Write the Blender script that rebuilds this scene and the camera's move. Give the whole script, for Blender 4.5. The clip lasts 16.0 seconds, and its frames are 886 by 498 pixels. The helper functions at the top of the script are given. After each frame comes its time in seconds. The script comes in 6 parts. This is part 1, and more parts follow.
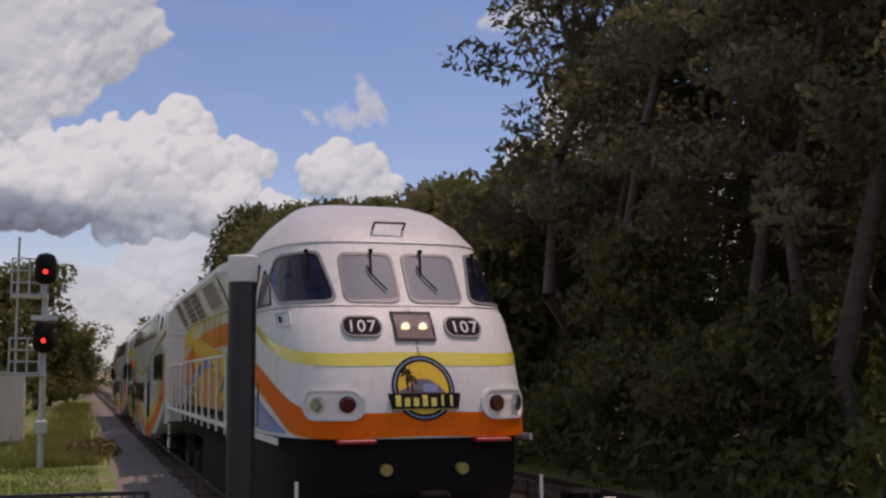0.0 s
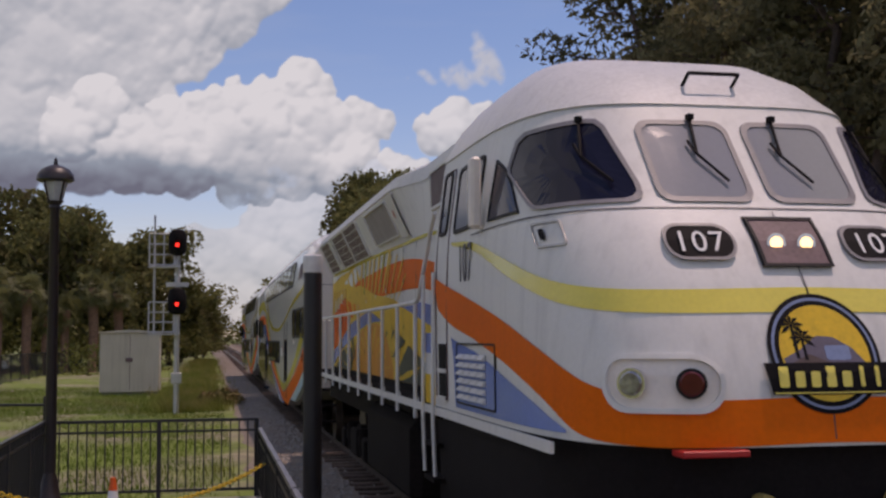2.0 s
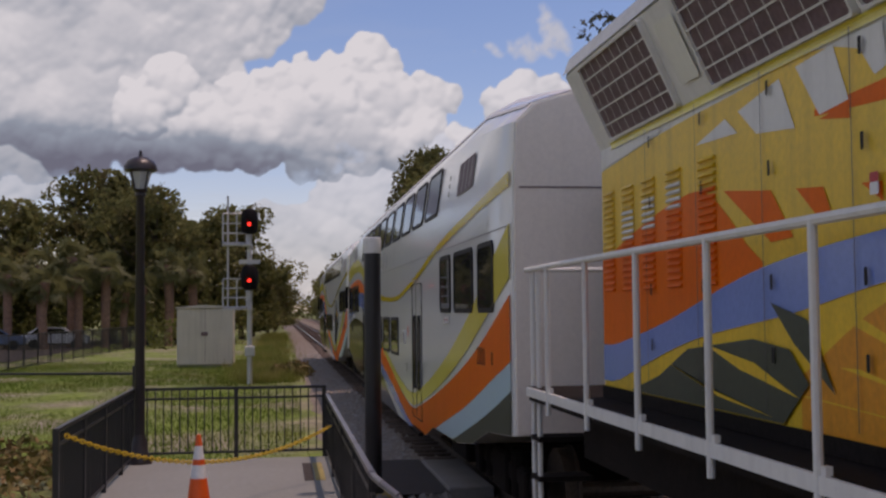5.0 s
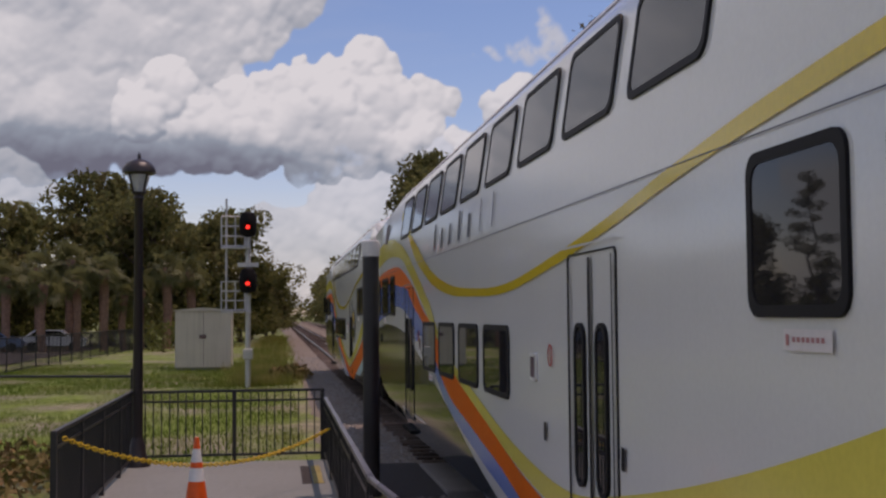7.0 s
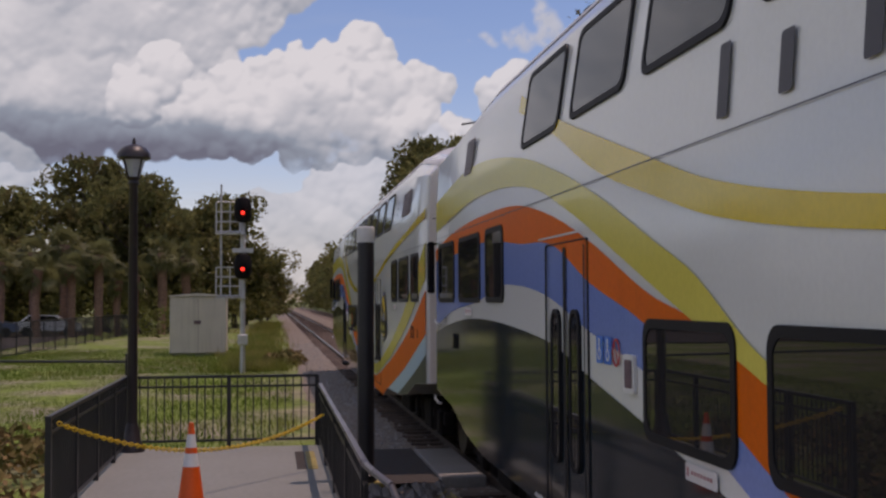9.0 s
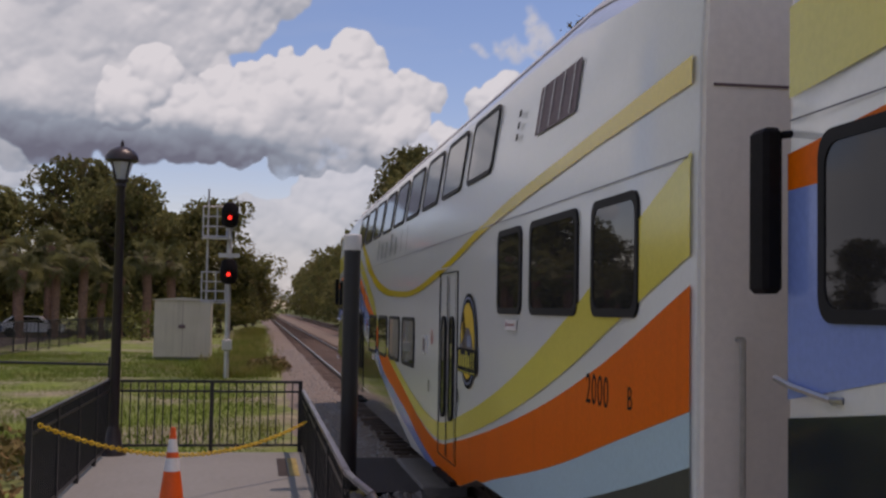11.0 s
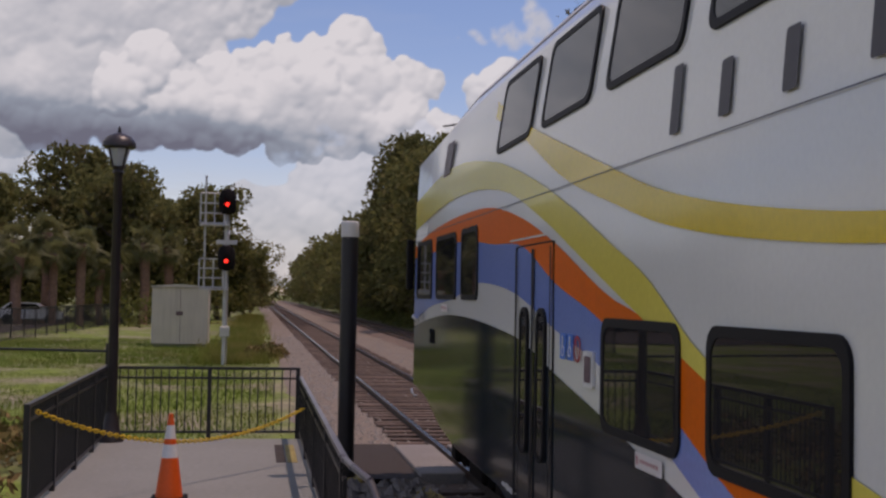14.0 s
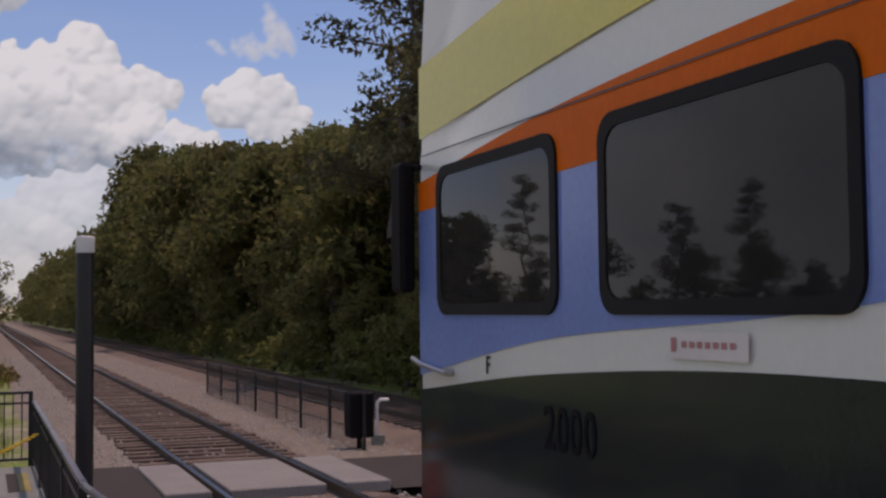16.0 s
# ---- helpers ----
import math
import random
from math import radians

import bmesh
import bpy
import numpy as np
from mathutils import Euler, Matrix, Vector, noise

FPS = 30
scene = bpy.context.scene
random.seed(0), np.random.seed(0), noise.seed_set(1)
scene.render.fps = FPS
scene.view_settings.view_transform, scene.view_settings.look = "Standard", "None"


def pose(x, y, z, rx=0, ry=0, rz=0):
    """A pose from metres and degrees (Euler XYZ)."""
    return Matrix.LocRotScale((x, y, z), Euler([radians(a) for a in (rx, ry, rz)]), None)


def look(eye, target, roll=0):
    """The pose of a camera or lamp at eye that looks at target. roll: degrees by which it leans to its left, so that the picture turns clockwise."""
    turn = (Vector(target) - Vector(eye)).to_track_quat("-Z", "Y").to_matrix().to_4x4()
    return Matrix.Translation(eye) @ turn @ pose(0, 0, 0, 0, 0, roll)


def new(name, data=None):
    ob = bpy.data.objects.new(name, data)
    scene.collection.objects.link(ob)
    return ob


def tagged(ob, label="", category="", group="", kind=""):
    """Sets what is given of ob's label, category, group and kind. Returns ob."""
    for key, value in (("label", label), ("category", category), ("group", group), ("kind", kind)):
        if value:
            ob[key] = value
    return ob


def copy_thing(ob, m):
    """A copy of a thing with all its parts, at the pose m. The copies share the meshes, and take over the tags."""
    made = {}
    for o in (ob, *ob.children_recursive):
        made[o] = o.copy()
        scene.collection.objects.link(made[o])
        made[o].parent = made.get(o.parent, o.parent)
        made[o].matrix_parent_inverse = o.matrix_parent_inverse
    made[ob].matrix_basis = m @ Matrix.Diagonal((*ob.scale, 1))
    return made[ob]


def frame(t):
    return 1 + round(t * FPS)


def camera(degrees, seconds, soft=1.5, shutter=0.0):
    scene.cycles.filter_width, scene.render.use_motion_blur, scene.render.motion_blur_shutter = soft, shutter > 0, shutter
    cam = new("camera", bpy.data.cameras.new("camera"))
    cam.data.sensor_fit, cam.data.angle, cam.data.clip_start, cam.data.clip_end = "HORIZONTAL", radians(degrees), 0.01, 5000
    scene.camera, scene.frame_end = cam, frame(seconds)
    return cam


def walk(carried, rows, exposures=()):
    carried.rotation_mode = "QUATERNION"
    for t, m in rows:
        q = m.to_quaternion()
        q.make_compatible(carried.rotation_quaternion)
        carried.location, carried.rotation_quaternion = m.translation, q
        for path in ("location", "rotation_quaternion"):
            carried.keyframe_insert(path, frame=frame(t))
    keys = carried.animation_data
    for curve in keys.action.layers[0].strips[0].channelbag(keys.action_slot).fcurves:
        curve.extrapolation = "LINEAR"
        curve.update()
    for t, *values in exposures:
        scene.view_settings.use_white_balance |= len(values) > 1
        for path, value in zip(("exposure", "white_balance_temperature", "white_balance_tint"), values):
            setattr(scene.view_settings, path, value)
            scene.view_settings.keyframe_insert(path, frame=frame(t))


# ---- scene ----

# ================= camera =================
cam = camera(41.3, 16.0, soft=2.5)
EYE = 2.216
# seconds, metres walked ahead, yaw to the right, pitch up, lean to the left
ROWS = [
    (0.0, 5.80, 17.04, 6.25, -0.30),
    (0.5, 5.60, 17.46, 6.55, -0.30),
    (1.0, 5.20, 18.38, 6.87, -0.30),
    (1.5, 4.40, 16.38, 5.45, -0.30),
    (2.0, 1.40, 11.25, 4.25, -0.30),
    (2.5, 0.00, 10.90, 4.00, -0.64),
    (3.0, 0.00, 10.24, 2.92, -1.22),
    (3.5, 0.00, 9.93, 3.35, -1.45),
    (4.0, 0.00, 9.65, 4.68, -0.61),
    (4.5, 0.00, 8.66, 3.42, -0.90),
    (5.0, 0.00, 7.90, 3.00, -0.56),
    (7.5, 0.00, 8.07, 3.18, -0.37),
    (8.0, 0.00, 8.52, 3.02, 0.05),
    (8.5, 0.00, 8.58, 2.74, 0.01),
    (9.0, 0.00, 8.23, 2.49, -0.28),
    (11.5, 0.00, 9.02, 3.02, 1.10),
    (12.0, 0.00, 9.21, 2.95, 0.71),
    (12.5, 0.00, 9.48, 2.84, 0.60),
    (13.0, 0.00, 9.71, 3.77, 1.21),
    (13.5, 0.00, 8.32, 2.49, 1.12),
    (14.0, 0.00, 9.05, 2.33, 1.01),
    (14.5, 0.00, 10.37, 2.63, 0.97),
    (15.0, 0.00, 11.31, 2.57, -0.03),
    (15.5, 0.00, 15.17, 2.10, -0.11),
    (16.0, 0.00, 21.39, 2.93, -0.66),
]
walk(cam, [(t, pose(0, y, EYE, 90 + pitch, -roll, -yaw)) for t, y, yaw, pitch, roll in ROWS],
     exposures=[(0.0, 0.06, 7950, 39), (16.0, 0.06, 7950, 39)])

# ================= light =================
SUN_DIR = Vector((0.26, 0.05, 0.965)).normalized()
world = bpy.data.worlds.new("sky")
scene.world = world
world.use_nodes = True
wt = world.node_tree
wt.nodes.clear()
w_sky = wt.nodes.new("ShaderNodeTexSky")
w_sky.sky_type, w_sky.sun_disc = "NISHITA", False
w_sky.sun_elevation = math.asin(SUN_DIR.z)
w_sky.sun_rotation = math.atan2(SUN_DIR.x, SUN_DIR.y)
w_sky.altitude, w_sky.air_density, w_sky.dust_density, w_sky.ozone_density = 0, 1.0, 0.2, 4.0
w_hue = wt.nodes.new("ShaderNodeHueSaturation")
w_hue.inputs["Saturation"].default_value = 1.25
w_mix = wt.nodes.new("ShaderNodeMix")
w_mix.data_type = "RGBA"
w_mix.inputs["Factor"].default_value = 0.06
w_mix.inputs[7].default_value = (5.6, 5.7, 5.9, 1)      # broken cloud all round
w_bg = wt.nodes.new("ShaderNodeBackground")
w_bg.inputs["Strength"].default_value = 0.115
w_out = wt.nodes.new("ShaderNodeOutputWorld")
wt.links.new(w_sky.outputs[0], w_hue.inputs["Color"])
wt.links.new(w_hue.outputs[0], w_mix.inputs[6])
wt.links.new(w_mix.outputs[2], w_bg.inputs["Color"])
wt.links.new(w_bg.outputs[0], w_out.inputs[0])
sun = new("sun", bpy.data.lights.new("sun", "SUN"))
sun.data.energy, sun.data.angle, sun.data.color = 1.75, radians(0.6), (1.0, 0.95, 0.86)
sun.matrix_world = look(SUN_DIR * 50, (0, 0, 0))


# ================= helpers =================
def part(name, bm, material, parent=None, label="", smooth=False):
    me = bpy.data.meshes.new(name)
    bm.to_mesh(me)
    bm.free()
    if smooth:
        me.shade_smooth()
        if smooth is not True:
            me.set_sharp_from_angle(angle=radians(smooth))
    me.materials.append(material)
    ob = new(name, me)
    if parent:
        ob.parent = parent
    if label:
        ob["label"] = label
    return ob


def share(name, ob, m, parent=None):
    o = new(name, ob.data)
    o.matrix_basis = m
    if parent:
        o.parent = parent
    return o


def box(bm, x0, x1, y0, y1, z0, z1, bevel=0.0):
    vs = [bm.verts.new((x, y, z)) for z in (z0, z1) for y in (y0, y1) for x in (x0, x1)]
    fs = [bm.faces.new([vs[i] for i in f]) for f in
          ((0, 2, 3, 1), (4, 5, 7, 6), (0, 1, 5, 4), (2, 6, 7, 3), (0, 4, 6, 2), (1, 3, 7, 5))]
    if bevel:
        bmesh.ops.bevel(bm, geom=list({e for f in fs for e in f.edges}), offset=bevel, segments=1, affect="EDGES")
    return bm


def tube(bm, p, q, r0, r1=None, n=10, caps=True):
    p, q = Vector(p), Vector(q)
    r1 = r0 if r1 is None else r1
    a = (q - p).normalized()
    b = a.orthogonal().normalized()
    c = a.cross(b)
    rings = [[bm.verts.new(o + r * (math.cos(i * 2 * math.pi / n) * b + math.sin(i * 2 * math.pi / n) * c)) for i in range(n)]
             for o, r in ((p, r0), (q, r1))]
    for i in range(n):
        bm.faces.new((rings[0][i], rings[0][(i + 1) % n], rings[1][(i + 1) % n], rings[1][i]))
    if caps:
        bm.faces.new(rings[0][::-1])
        bm.faces.new(rings[1])
    return bm


def lathe(bm, o, prof, n=16):
    """prof: (radius, height) upwards from the point o."""
    rings = [[bm.verts.new((o[0] + r * math.cos(i * 2 * math.pi / n), o[1] + r * math.sin(i * 2 * math.pi / n), o[2] + z)) for i in range(n)]
             for r, z in prof]
    for a, b in zip(rings, rings[1:]):
        for i in range(n):
            bm.faces.new((a[i], a[(i + 1) % n], b[(i + 1) % n], b[i]))
    bm.faces.new(rings[0][::-1])
    bm.faces.new(rings[-1])
    return bm


def path(bm, pts, r, n=8):
    for a, b in zip(pts, pts[1:]):
        tube(bm, a, b, r, n=n)
    return bm


def loft(bm, rings, closed=True, caps=True):
    vs = [[bm.verts.new(p) for p in ring] for ring in rings]
    m = len(vs[0])
    for a, b in zip(vs, vs[1:]):
        for i in range(m if closed else m - 1):
            bm.faces.new((a[i], a[(i + 1) % m], b[(i + 1) % m], b[i]))
    if caps:
        bm.faces.new(vs[0][::-1])
        bm.faces.new(vs[-1])
    return bm


def curve(points, x):
    """A smooth way through the points (x, value)."""
    xs = [p[0] for p in points]
    ys = [p[1] for p in points]
    n = len(xs)
    if x <= xs[0]:
        return ys[0]
    if x >= xs[-1]:
        return ys[-1]
    k = max(i for i in range(n - 1) if xs[i] <= x)
    d = [(ys[i + 1] - ys[i]) / (xs[i + 1] - xs[i]) for i in range(n - 1)]
    g = [d[0]] + [(d[i - 1] + d[i]) / 2 for i in range(1, n - 1)] + [d[-1]]
    h = xs[k + 1] - xs[k]
    t = (x - xs[k]) / h
    return ((2 * t ** 3 - 3 * t ** 2 + 1) * ys[k] + (t ** 3 - 2 * t ** 2 + t) * h * g[k]
            + (3 * t ** 2 - 2 * t ** 3) * ys[k + 1] + (t ** 3 - t ** 2) * h * g[k + 1])


def lerp(points, x):
    return float(np.interp(x, [p[0] for p in points], [p[1] for p in points]))


def empty(name, m=None):
    ob = new(name)
    ob.empty_display_size = 0.3
    if m is not None:
        ob.matrix_basis = m
    return ob


# ================= materials =================
def material(name, color, rough=0.6, metal=0.0, var=0.15, scale=3.0, bump=0.0, bscale=40.0, fine=30.0, spec=0.5, coat=0.0, glow=None,
             other=None, spread=(0.4, 0.6), rnd=0.0, streak=0.0):
    """A surface with variation at two scales, a second colour in patches, streaks that run down and fine relief."""
    m = bpy.data.materials.new(name)
    m.use_nodes = True
    nt = m.node_tree
    N, Lk = nt.nodes, nt.links
    b = N["Principled BSDF"]
    b.inputs["Roughness"].default_value = rough
    b.inputs["Metallic"].default_value = metal
    b.inputs["Specular IOR Level"].default_value = spec
    b.inputs["Coat Weight"].default_value = coat
    b.inputs["Coat Roughness"].default_value = 0.06
    tc = N.new("ShaderNodeTexCoord")
    n1 = N.new("ShaderNodeTexNoise")
    n1.inputs["Scale"].default_value, n1.inputs["Detail"].default_value = scale, 5
    n2 = N.new("ShaderNodeTexNoise")
    n2.inputs["Scale"].default_value, n2.inputs["Detail"].default_value = fine, 3
    for n in (n1, n2):
        Lk.new(tc.outputs["Object"], n.inputs["Vector"])
    base = N.new("ShaderNodeMix")
    base.data_type = "RGBA"
    base.inputs[6].default_value = (*color, 1)
    base.inputs[7].default_value = (*(other or [c * 0.6 for c in color]), 1)
    r1 = N.new("ShaderNodeMapRange")
    r1.inputs[1].default_value, r1.inputs[2].default_value = spread
    r1.inputs[4].default_value = 1.0 if other else var * 2
    Lk.new(n1.outputs["Fac"], r1.inputs[0])
    Lk.new(r1.outputs[0], base.inputs["Factor"])
    val = N.new("ShaderNodeHueSaturation")
    r2 = N.new("ShaderNodeMapRange")
    r2.inputs[1].default_value, r2.inputs[2].default_value = 0.3, 0.7
    r2.inputs[3].default_value, r2.inputs[4].default_value = 1 - var, 1 + var
    Lk.new(n2.outputs["Fac"], r2.inputs[0])
    last = r2.outputs[0]
    if rnd:
        oi = N.new("ShaderNodeObjectInfo")
        r3 = N.new("ShaderNodeMapRange")
        r3.inputs[3].default_value, r3.inputs[4].default_value = 1 - rnd, 1 + rnd
        mu = N.new("ShaderNodeMath")
        mu.operation = "MULTIPLY"
        Lk.new(oi.outputs["Random"], r3.inputs[0])
        Lk.new(r3.outputs[0], mu.inputs[0])
        Lk.new(last, mu.inputs[1])
        last = mu.outputs[0]
    if streak:
        mp = N.new("ShaderNodeMapping")
        mp.inputs["Scale"].default_value = (6, 6, 0.35)
        n3 = N.new("ShaderNodeTexNoise")
        n3.inputs["Scale"].default_value, n3.inputs["Detail"].default_value = 1.6, 6
        r4 = N.new("ShaderNodeMapRange")
        r4.inputs[1].default_value, r4.inputs[2].default_value = 0.5, 0.8
        r4.inputs[3].default_value, r4.inputs[4].default_value = 1.0, 1 - streak
        mu2 = N.new("ShaderNodeMath")
        mu2.operation = "MULTIPLY"
        Lk.new(tc.outputs["Object"], mp.inputs["Vector"])
        Lk.new(mp.outputs[0], n3.inputs["Vector"])
        Lk.new(n3.outputs["Fac"], r4.inputs[0])
        Lk.new(r4.outputs[0], mu2.inputs[0])
        Lk.new(last, mu2.inputs[1])
        last = mu2.outputs[0]
    Lk.new(last, val.inputs["Value"])
    Lk.new(base.outputs[2], val.inputs["Color"])
    Lk.new(val.outputs[0], b.inputs["Base Color"])
    if bump:
        n4 = N.new("ShaderNodeTexNoise")
        n4.inputs["Scale"].default_value, n4.inputs["Detail"].default_value = bscale, 4
        bp = N.new("ShaderNodeBump")
        bp.inputs["Strength"].default_value, bp.inputs["Distance"].default_value = bump, 0.02
        Lk.new(tc.outputs["Object"], n4.inputs["Vector"])
        Lk.new(n4.outputs["Fac"], bp.inputs["Height"])
        Lk.new(bp.outputs[0], b.inputs["Normal"])
    if glow:
        b.inputs["Emission Color"].default_value = (*glow[0], 1)
        b.inputs["Emission Strength"].default_value = glow[1]
    return m


M_WHITE = material("white_paint", (0.75, 0.745, 0.71), 0.16, var=0.02, scale=0.8, spec=0.45, coat=0.15, streak=0.015)
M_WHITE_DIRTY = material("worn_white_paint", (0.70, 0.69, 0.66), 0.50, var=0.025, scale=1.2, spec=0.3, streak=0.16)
M_ROOF = material("roof_paint", (0.60, 0.60, 0.585), 0.45, var=0.08, scale=1.5, streak=0.15)
M_END = material("beige_end_paint", (0.80, 0.72, 0.65), 0.45, var=0.035, scale=1.0, streak=0.05)
M_YELLOW = material("yellow_paint", (0.80, 0.55, 0.02), 0.18, var=0.05, scale=1.0, spec=0.45, coat=0.15, streak=0.03)
M_PALE = material("pale_yellow_paint", (0.80, 0.66, 0.12), 0.18, var=0.04, scale=1.0, spec=0.45, coat=0.15, streak=0.03)
M_GOLD = material("golden_paint", (0.80, 0.485, 0.018), 0.42, var=0.08, scale=1.3, streak=0.22)
M_AMBER = material("amber_paint", (0.74, 0.27, 0.008), 0.42, var=0.10, scale=2.0, streak=0.22)
M_ORANGE = material("orange_paint", (0.84, 0.14, 0.001), 0.5, var=0.05, scale=1.0, spec=0.12, coat=0.03, streak=0.08)
M_BLUE = material("blue_paint", (0.18, 0.28, 0.62), 0.18, var=0.05, scale=1.0, spec=0.45, coat=0.15, streak=0.03)
M_LBLUE = material("light_blue_paint", (0.38, 0.56, 0.62), 0.42, var=0.05, scale=1.0, spec=0.35, coat=0.06)
M_GREEN = material("dark_green_paint", (0.012, 0.020, 0.026), 0.09, var=0.12, scale=1.0, spec=0.4, coat=0.06)
M_PALM = material("palm_green_paint", (0.035, 0.045, 0.03), 0.45, var=0.15, scale=3.0)
M_BLACK = material("black_steel", (0.010, 0.008, 0.009), 0.7, spec=0.12, var=0.2, scale=4.0, bump=0.05)
M_UNDER = material("grimy_underframe", (0.014, 0.010, 0.009), 0.85, spec=0.12, var=0.3, scale=2.0, bump=0.2)
M_RUBBER = material("black_rubber", (0.010, 0.009, 0.011), 0.6, var=0.1, spec=0.2)
M_GLASS = material("tinted_glass", (0.022, 0.020, 0.020), 0.02, var=0.05, spec=0.30)
# pale grey base paints in the sky's reflection and the milky sunshade
M_GLASS_SHEEN = material("sky_sheen_glass", (0.26, 0.26, 0.265), 0.10, var=0.02, scale=1.5, spec=0.8)
M_GLASS_DECK = material("upper_deck_glass", (0.040, 0.048, 0.052), 0.04, var=0.05, spec=0.28)
M_GRILLE = material("grille_dark_steel", (0.15, 0.088, 0.098), 0.6, var=0.2, scale=6.0)
M_STEEL = material("bare_steel", (0.45, 0.44, 0.43), 0.35, 0.9, var=0.1)
M_CHROME = material("chrome", (0.75, 0.75, 0.76), 0.12, 1.0, var=0.03)
M_DKGREY = material("dark_grey_letters", (0.05, 0.045, 0.055), 0.5, var=0.05)
M_RAILSTEEL = material("rail_steel", (0.10, 0.075, 0.06), 0.45, 0.5, var=0.25, scale=5.0)
M_RAILTOP = material("polished_rail_head", (0.42, 0.38, 0.35), 0.25, 1.0, var=0.1)
M_TIE = material("weathered_tie_timber", (0.125, 0.085, 0.066), 0.9, var=0.3, scale=6.0, bump=0.4, rnd=0.3)
M_BALLAST = material("ballast_stone", (0.185, 0.130, 0.102), 0.95, var=0.25, scale=1.0, fine=26.0, bump=0.9, bscale=24.0, other=(0.11, 0.082, 0.066), spread=(0.45, 0.75))
M_GRAVEL = material("pale_gravel", (0.215, 0.172, 0.138), 0.95, var=0.22, scale=0.7, fine=22.0, bump=0.8, bscale=26.0, other=(0.15, 0.125, 0.10), spread=(0.5, 0.8))
M_STONE = material("grey_stone", (0.29, 0.26, 0.235), 0.9, var=0.2, scale=4.0, bump=0.3, rnd=0.3)
M_CONCRETE = material("concrete", (0.222, 0.228, 0.212), 0.9, var=0.08, scale=0.7, fine=14.0, bump=0.15, bscale=60.0)
M_PANEL = material("crossing_concrete", (0.24, 0.222, 0.208), 0.9, var=0.1, scale=1.2, fine=20.0, bump=0.2)
M_ASPHALT = material("asphalt", (0.048, 0.037, 0.032), 0.95, var=0.15, scale=1.0, bump=0.4, bscale=80.0)
M_GRASS = material("turf", (0.135, 0.190, 0.024), 0.95, var=0.35, scale=0.30, fine=3.0, bump=0.35, bscale=30.0, other=(0.235, 0.21, 0.135), spread=(0.45, 0.64))
M_BLADE = material("grass_blades", (0.125, 0.19, 0.024), 0.8, var=0.3, scale=0.4, other=(0.19, 0.18, 0.05), spread=(0.5, 0.7))
M_TALL = material("tall_grass_blades", (0.15, 0.19, 0.03), 0.8, var=0.3, scale=0.25, other=(0.30, 0.25, 0.08), spread=(0.42, 0.6))
M_DRY = material("dry_brush", (0.22, 0.13, 0.05), 0.9, var=0.3, scale=1.0, other=(0.12, 0.12, 0.03))
M_FENCE = material("black_powder_coat", (0.016, 0.015, 0.018), 0.4, var=0.1)
M_HANDRAIL = material("grey_handrail_cap", (0.16, 0.15, 0.16), 0.35, 0.4, var=0.1)
M_LAMP = material("bronze_black_paint", (0.025, 0.018, 0.020), 0.4, var=0.15)
M_FROST = material("lamp_glass", (0.42, 0.44, 0.45), 0.25, var=0.05)
M_WHITECAP = material("white_cap", (0.74, 0.73, 0.72), 0.6, var=0.04)
M_GALV = material("galvanised_steel", (0.52, 0.52, 0.53), 0.45, 0.5, var=0.1)
M_CABINET = material("cabinet_paint", (0.56, 0.51, 0.43), 0.7, var=0.07, scale=1.2, streak=0.2)
M_RED_ON = material("signal_red", (0.5, 0.01, 0.01), 0.3, glow=((1.0, 0.04, 0.025), 2.2))
M_HEAD_ON = material("headlight_on", (0.9, 0.8, 0.5), 0.2, glow=((1.0, 0.70, 0.30), 2.2))
M_LENS_RED = material("red_lens_off", (0.10, 0.006, 0.006), 0.15, var=0.1)
M_CONE = material("cone_orange", (0.80, 0.10, 0.008), 0.5, var=0.05)
M_CONEWHITE = material("reflective_band", (0.70, 0.70, 0.70), 0.4, var=0.05)
M_CHAIN = material("yellow_plastic", (0.70, 0.46, 0.02), 0.45, var=0.08)
M_TACTILE = material("tactile_yellow", (0.38, 0.29, 0.09), 0.8, var=0.2)
M_BARK = material("pine_bark", (0.13, 0.095, 0.08), 0.95, var=0.3, scale=4.0, bump=0.6)
M_PALMBARK = material("palm_bark", (0.30, 0.17, 0.12), 0.95, var=0.3, scale=5.0, bump=0.6)
M_PINE = material("pine_needles", (0.21, 0.195, 0.105), 0.9, spec=0.15, var=0.35, scale=0.5, fine=3.0, rnd=0.25)
M_LEAF = material("broad_leaves", (0.155, 0.155, 0.056), 0.85, spec=0.2, var=0.35, scale=0.5, fine=3.0, rnd=0.25, other=(0.13, 0.105, 0.05), spread=(0.5, 0.7))
M_BUSH = material("undergrowth_leaves", (0.14, 0.155, 0.04), 0.75, var=0.35, scale=0.35, fine=2.0, other=(0.11, 0.085, 0.02), spread=(0.55, 0.7))
M_PALMLEAF = material("palm_fronds", (0.20, 0.205, 0.085), 0.6, var=0.3, scale=1.0)
M_DECAL_BLUE = material("sign_blue", (0.03, 0.20, 0.66), 0.4, var=0.03)
M_DECAL_RED = material("sign_red", (0.5, 0.02, 0.02), 0.4, var=0.03)
M_PRINT = material("faded_red_print", (0.50, 0.20, 0.20), 0.5, var=0.05)
M_PINKBAR = material("notice_plate", (0.72, 0.66, 0.64), 0.5, var=0.03)
M_CARWHITE = material("white_car_paint", (0.75, 0.75, 0.76), 0.25, var=0.03, coat=0.5)
M_CARBLUE = material("blue_car_paint", (0.10, 0.16, 0.28), 0.25, var=0.03, coat=0.5)

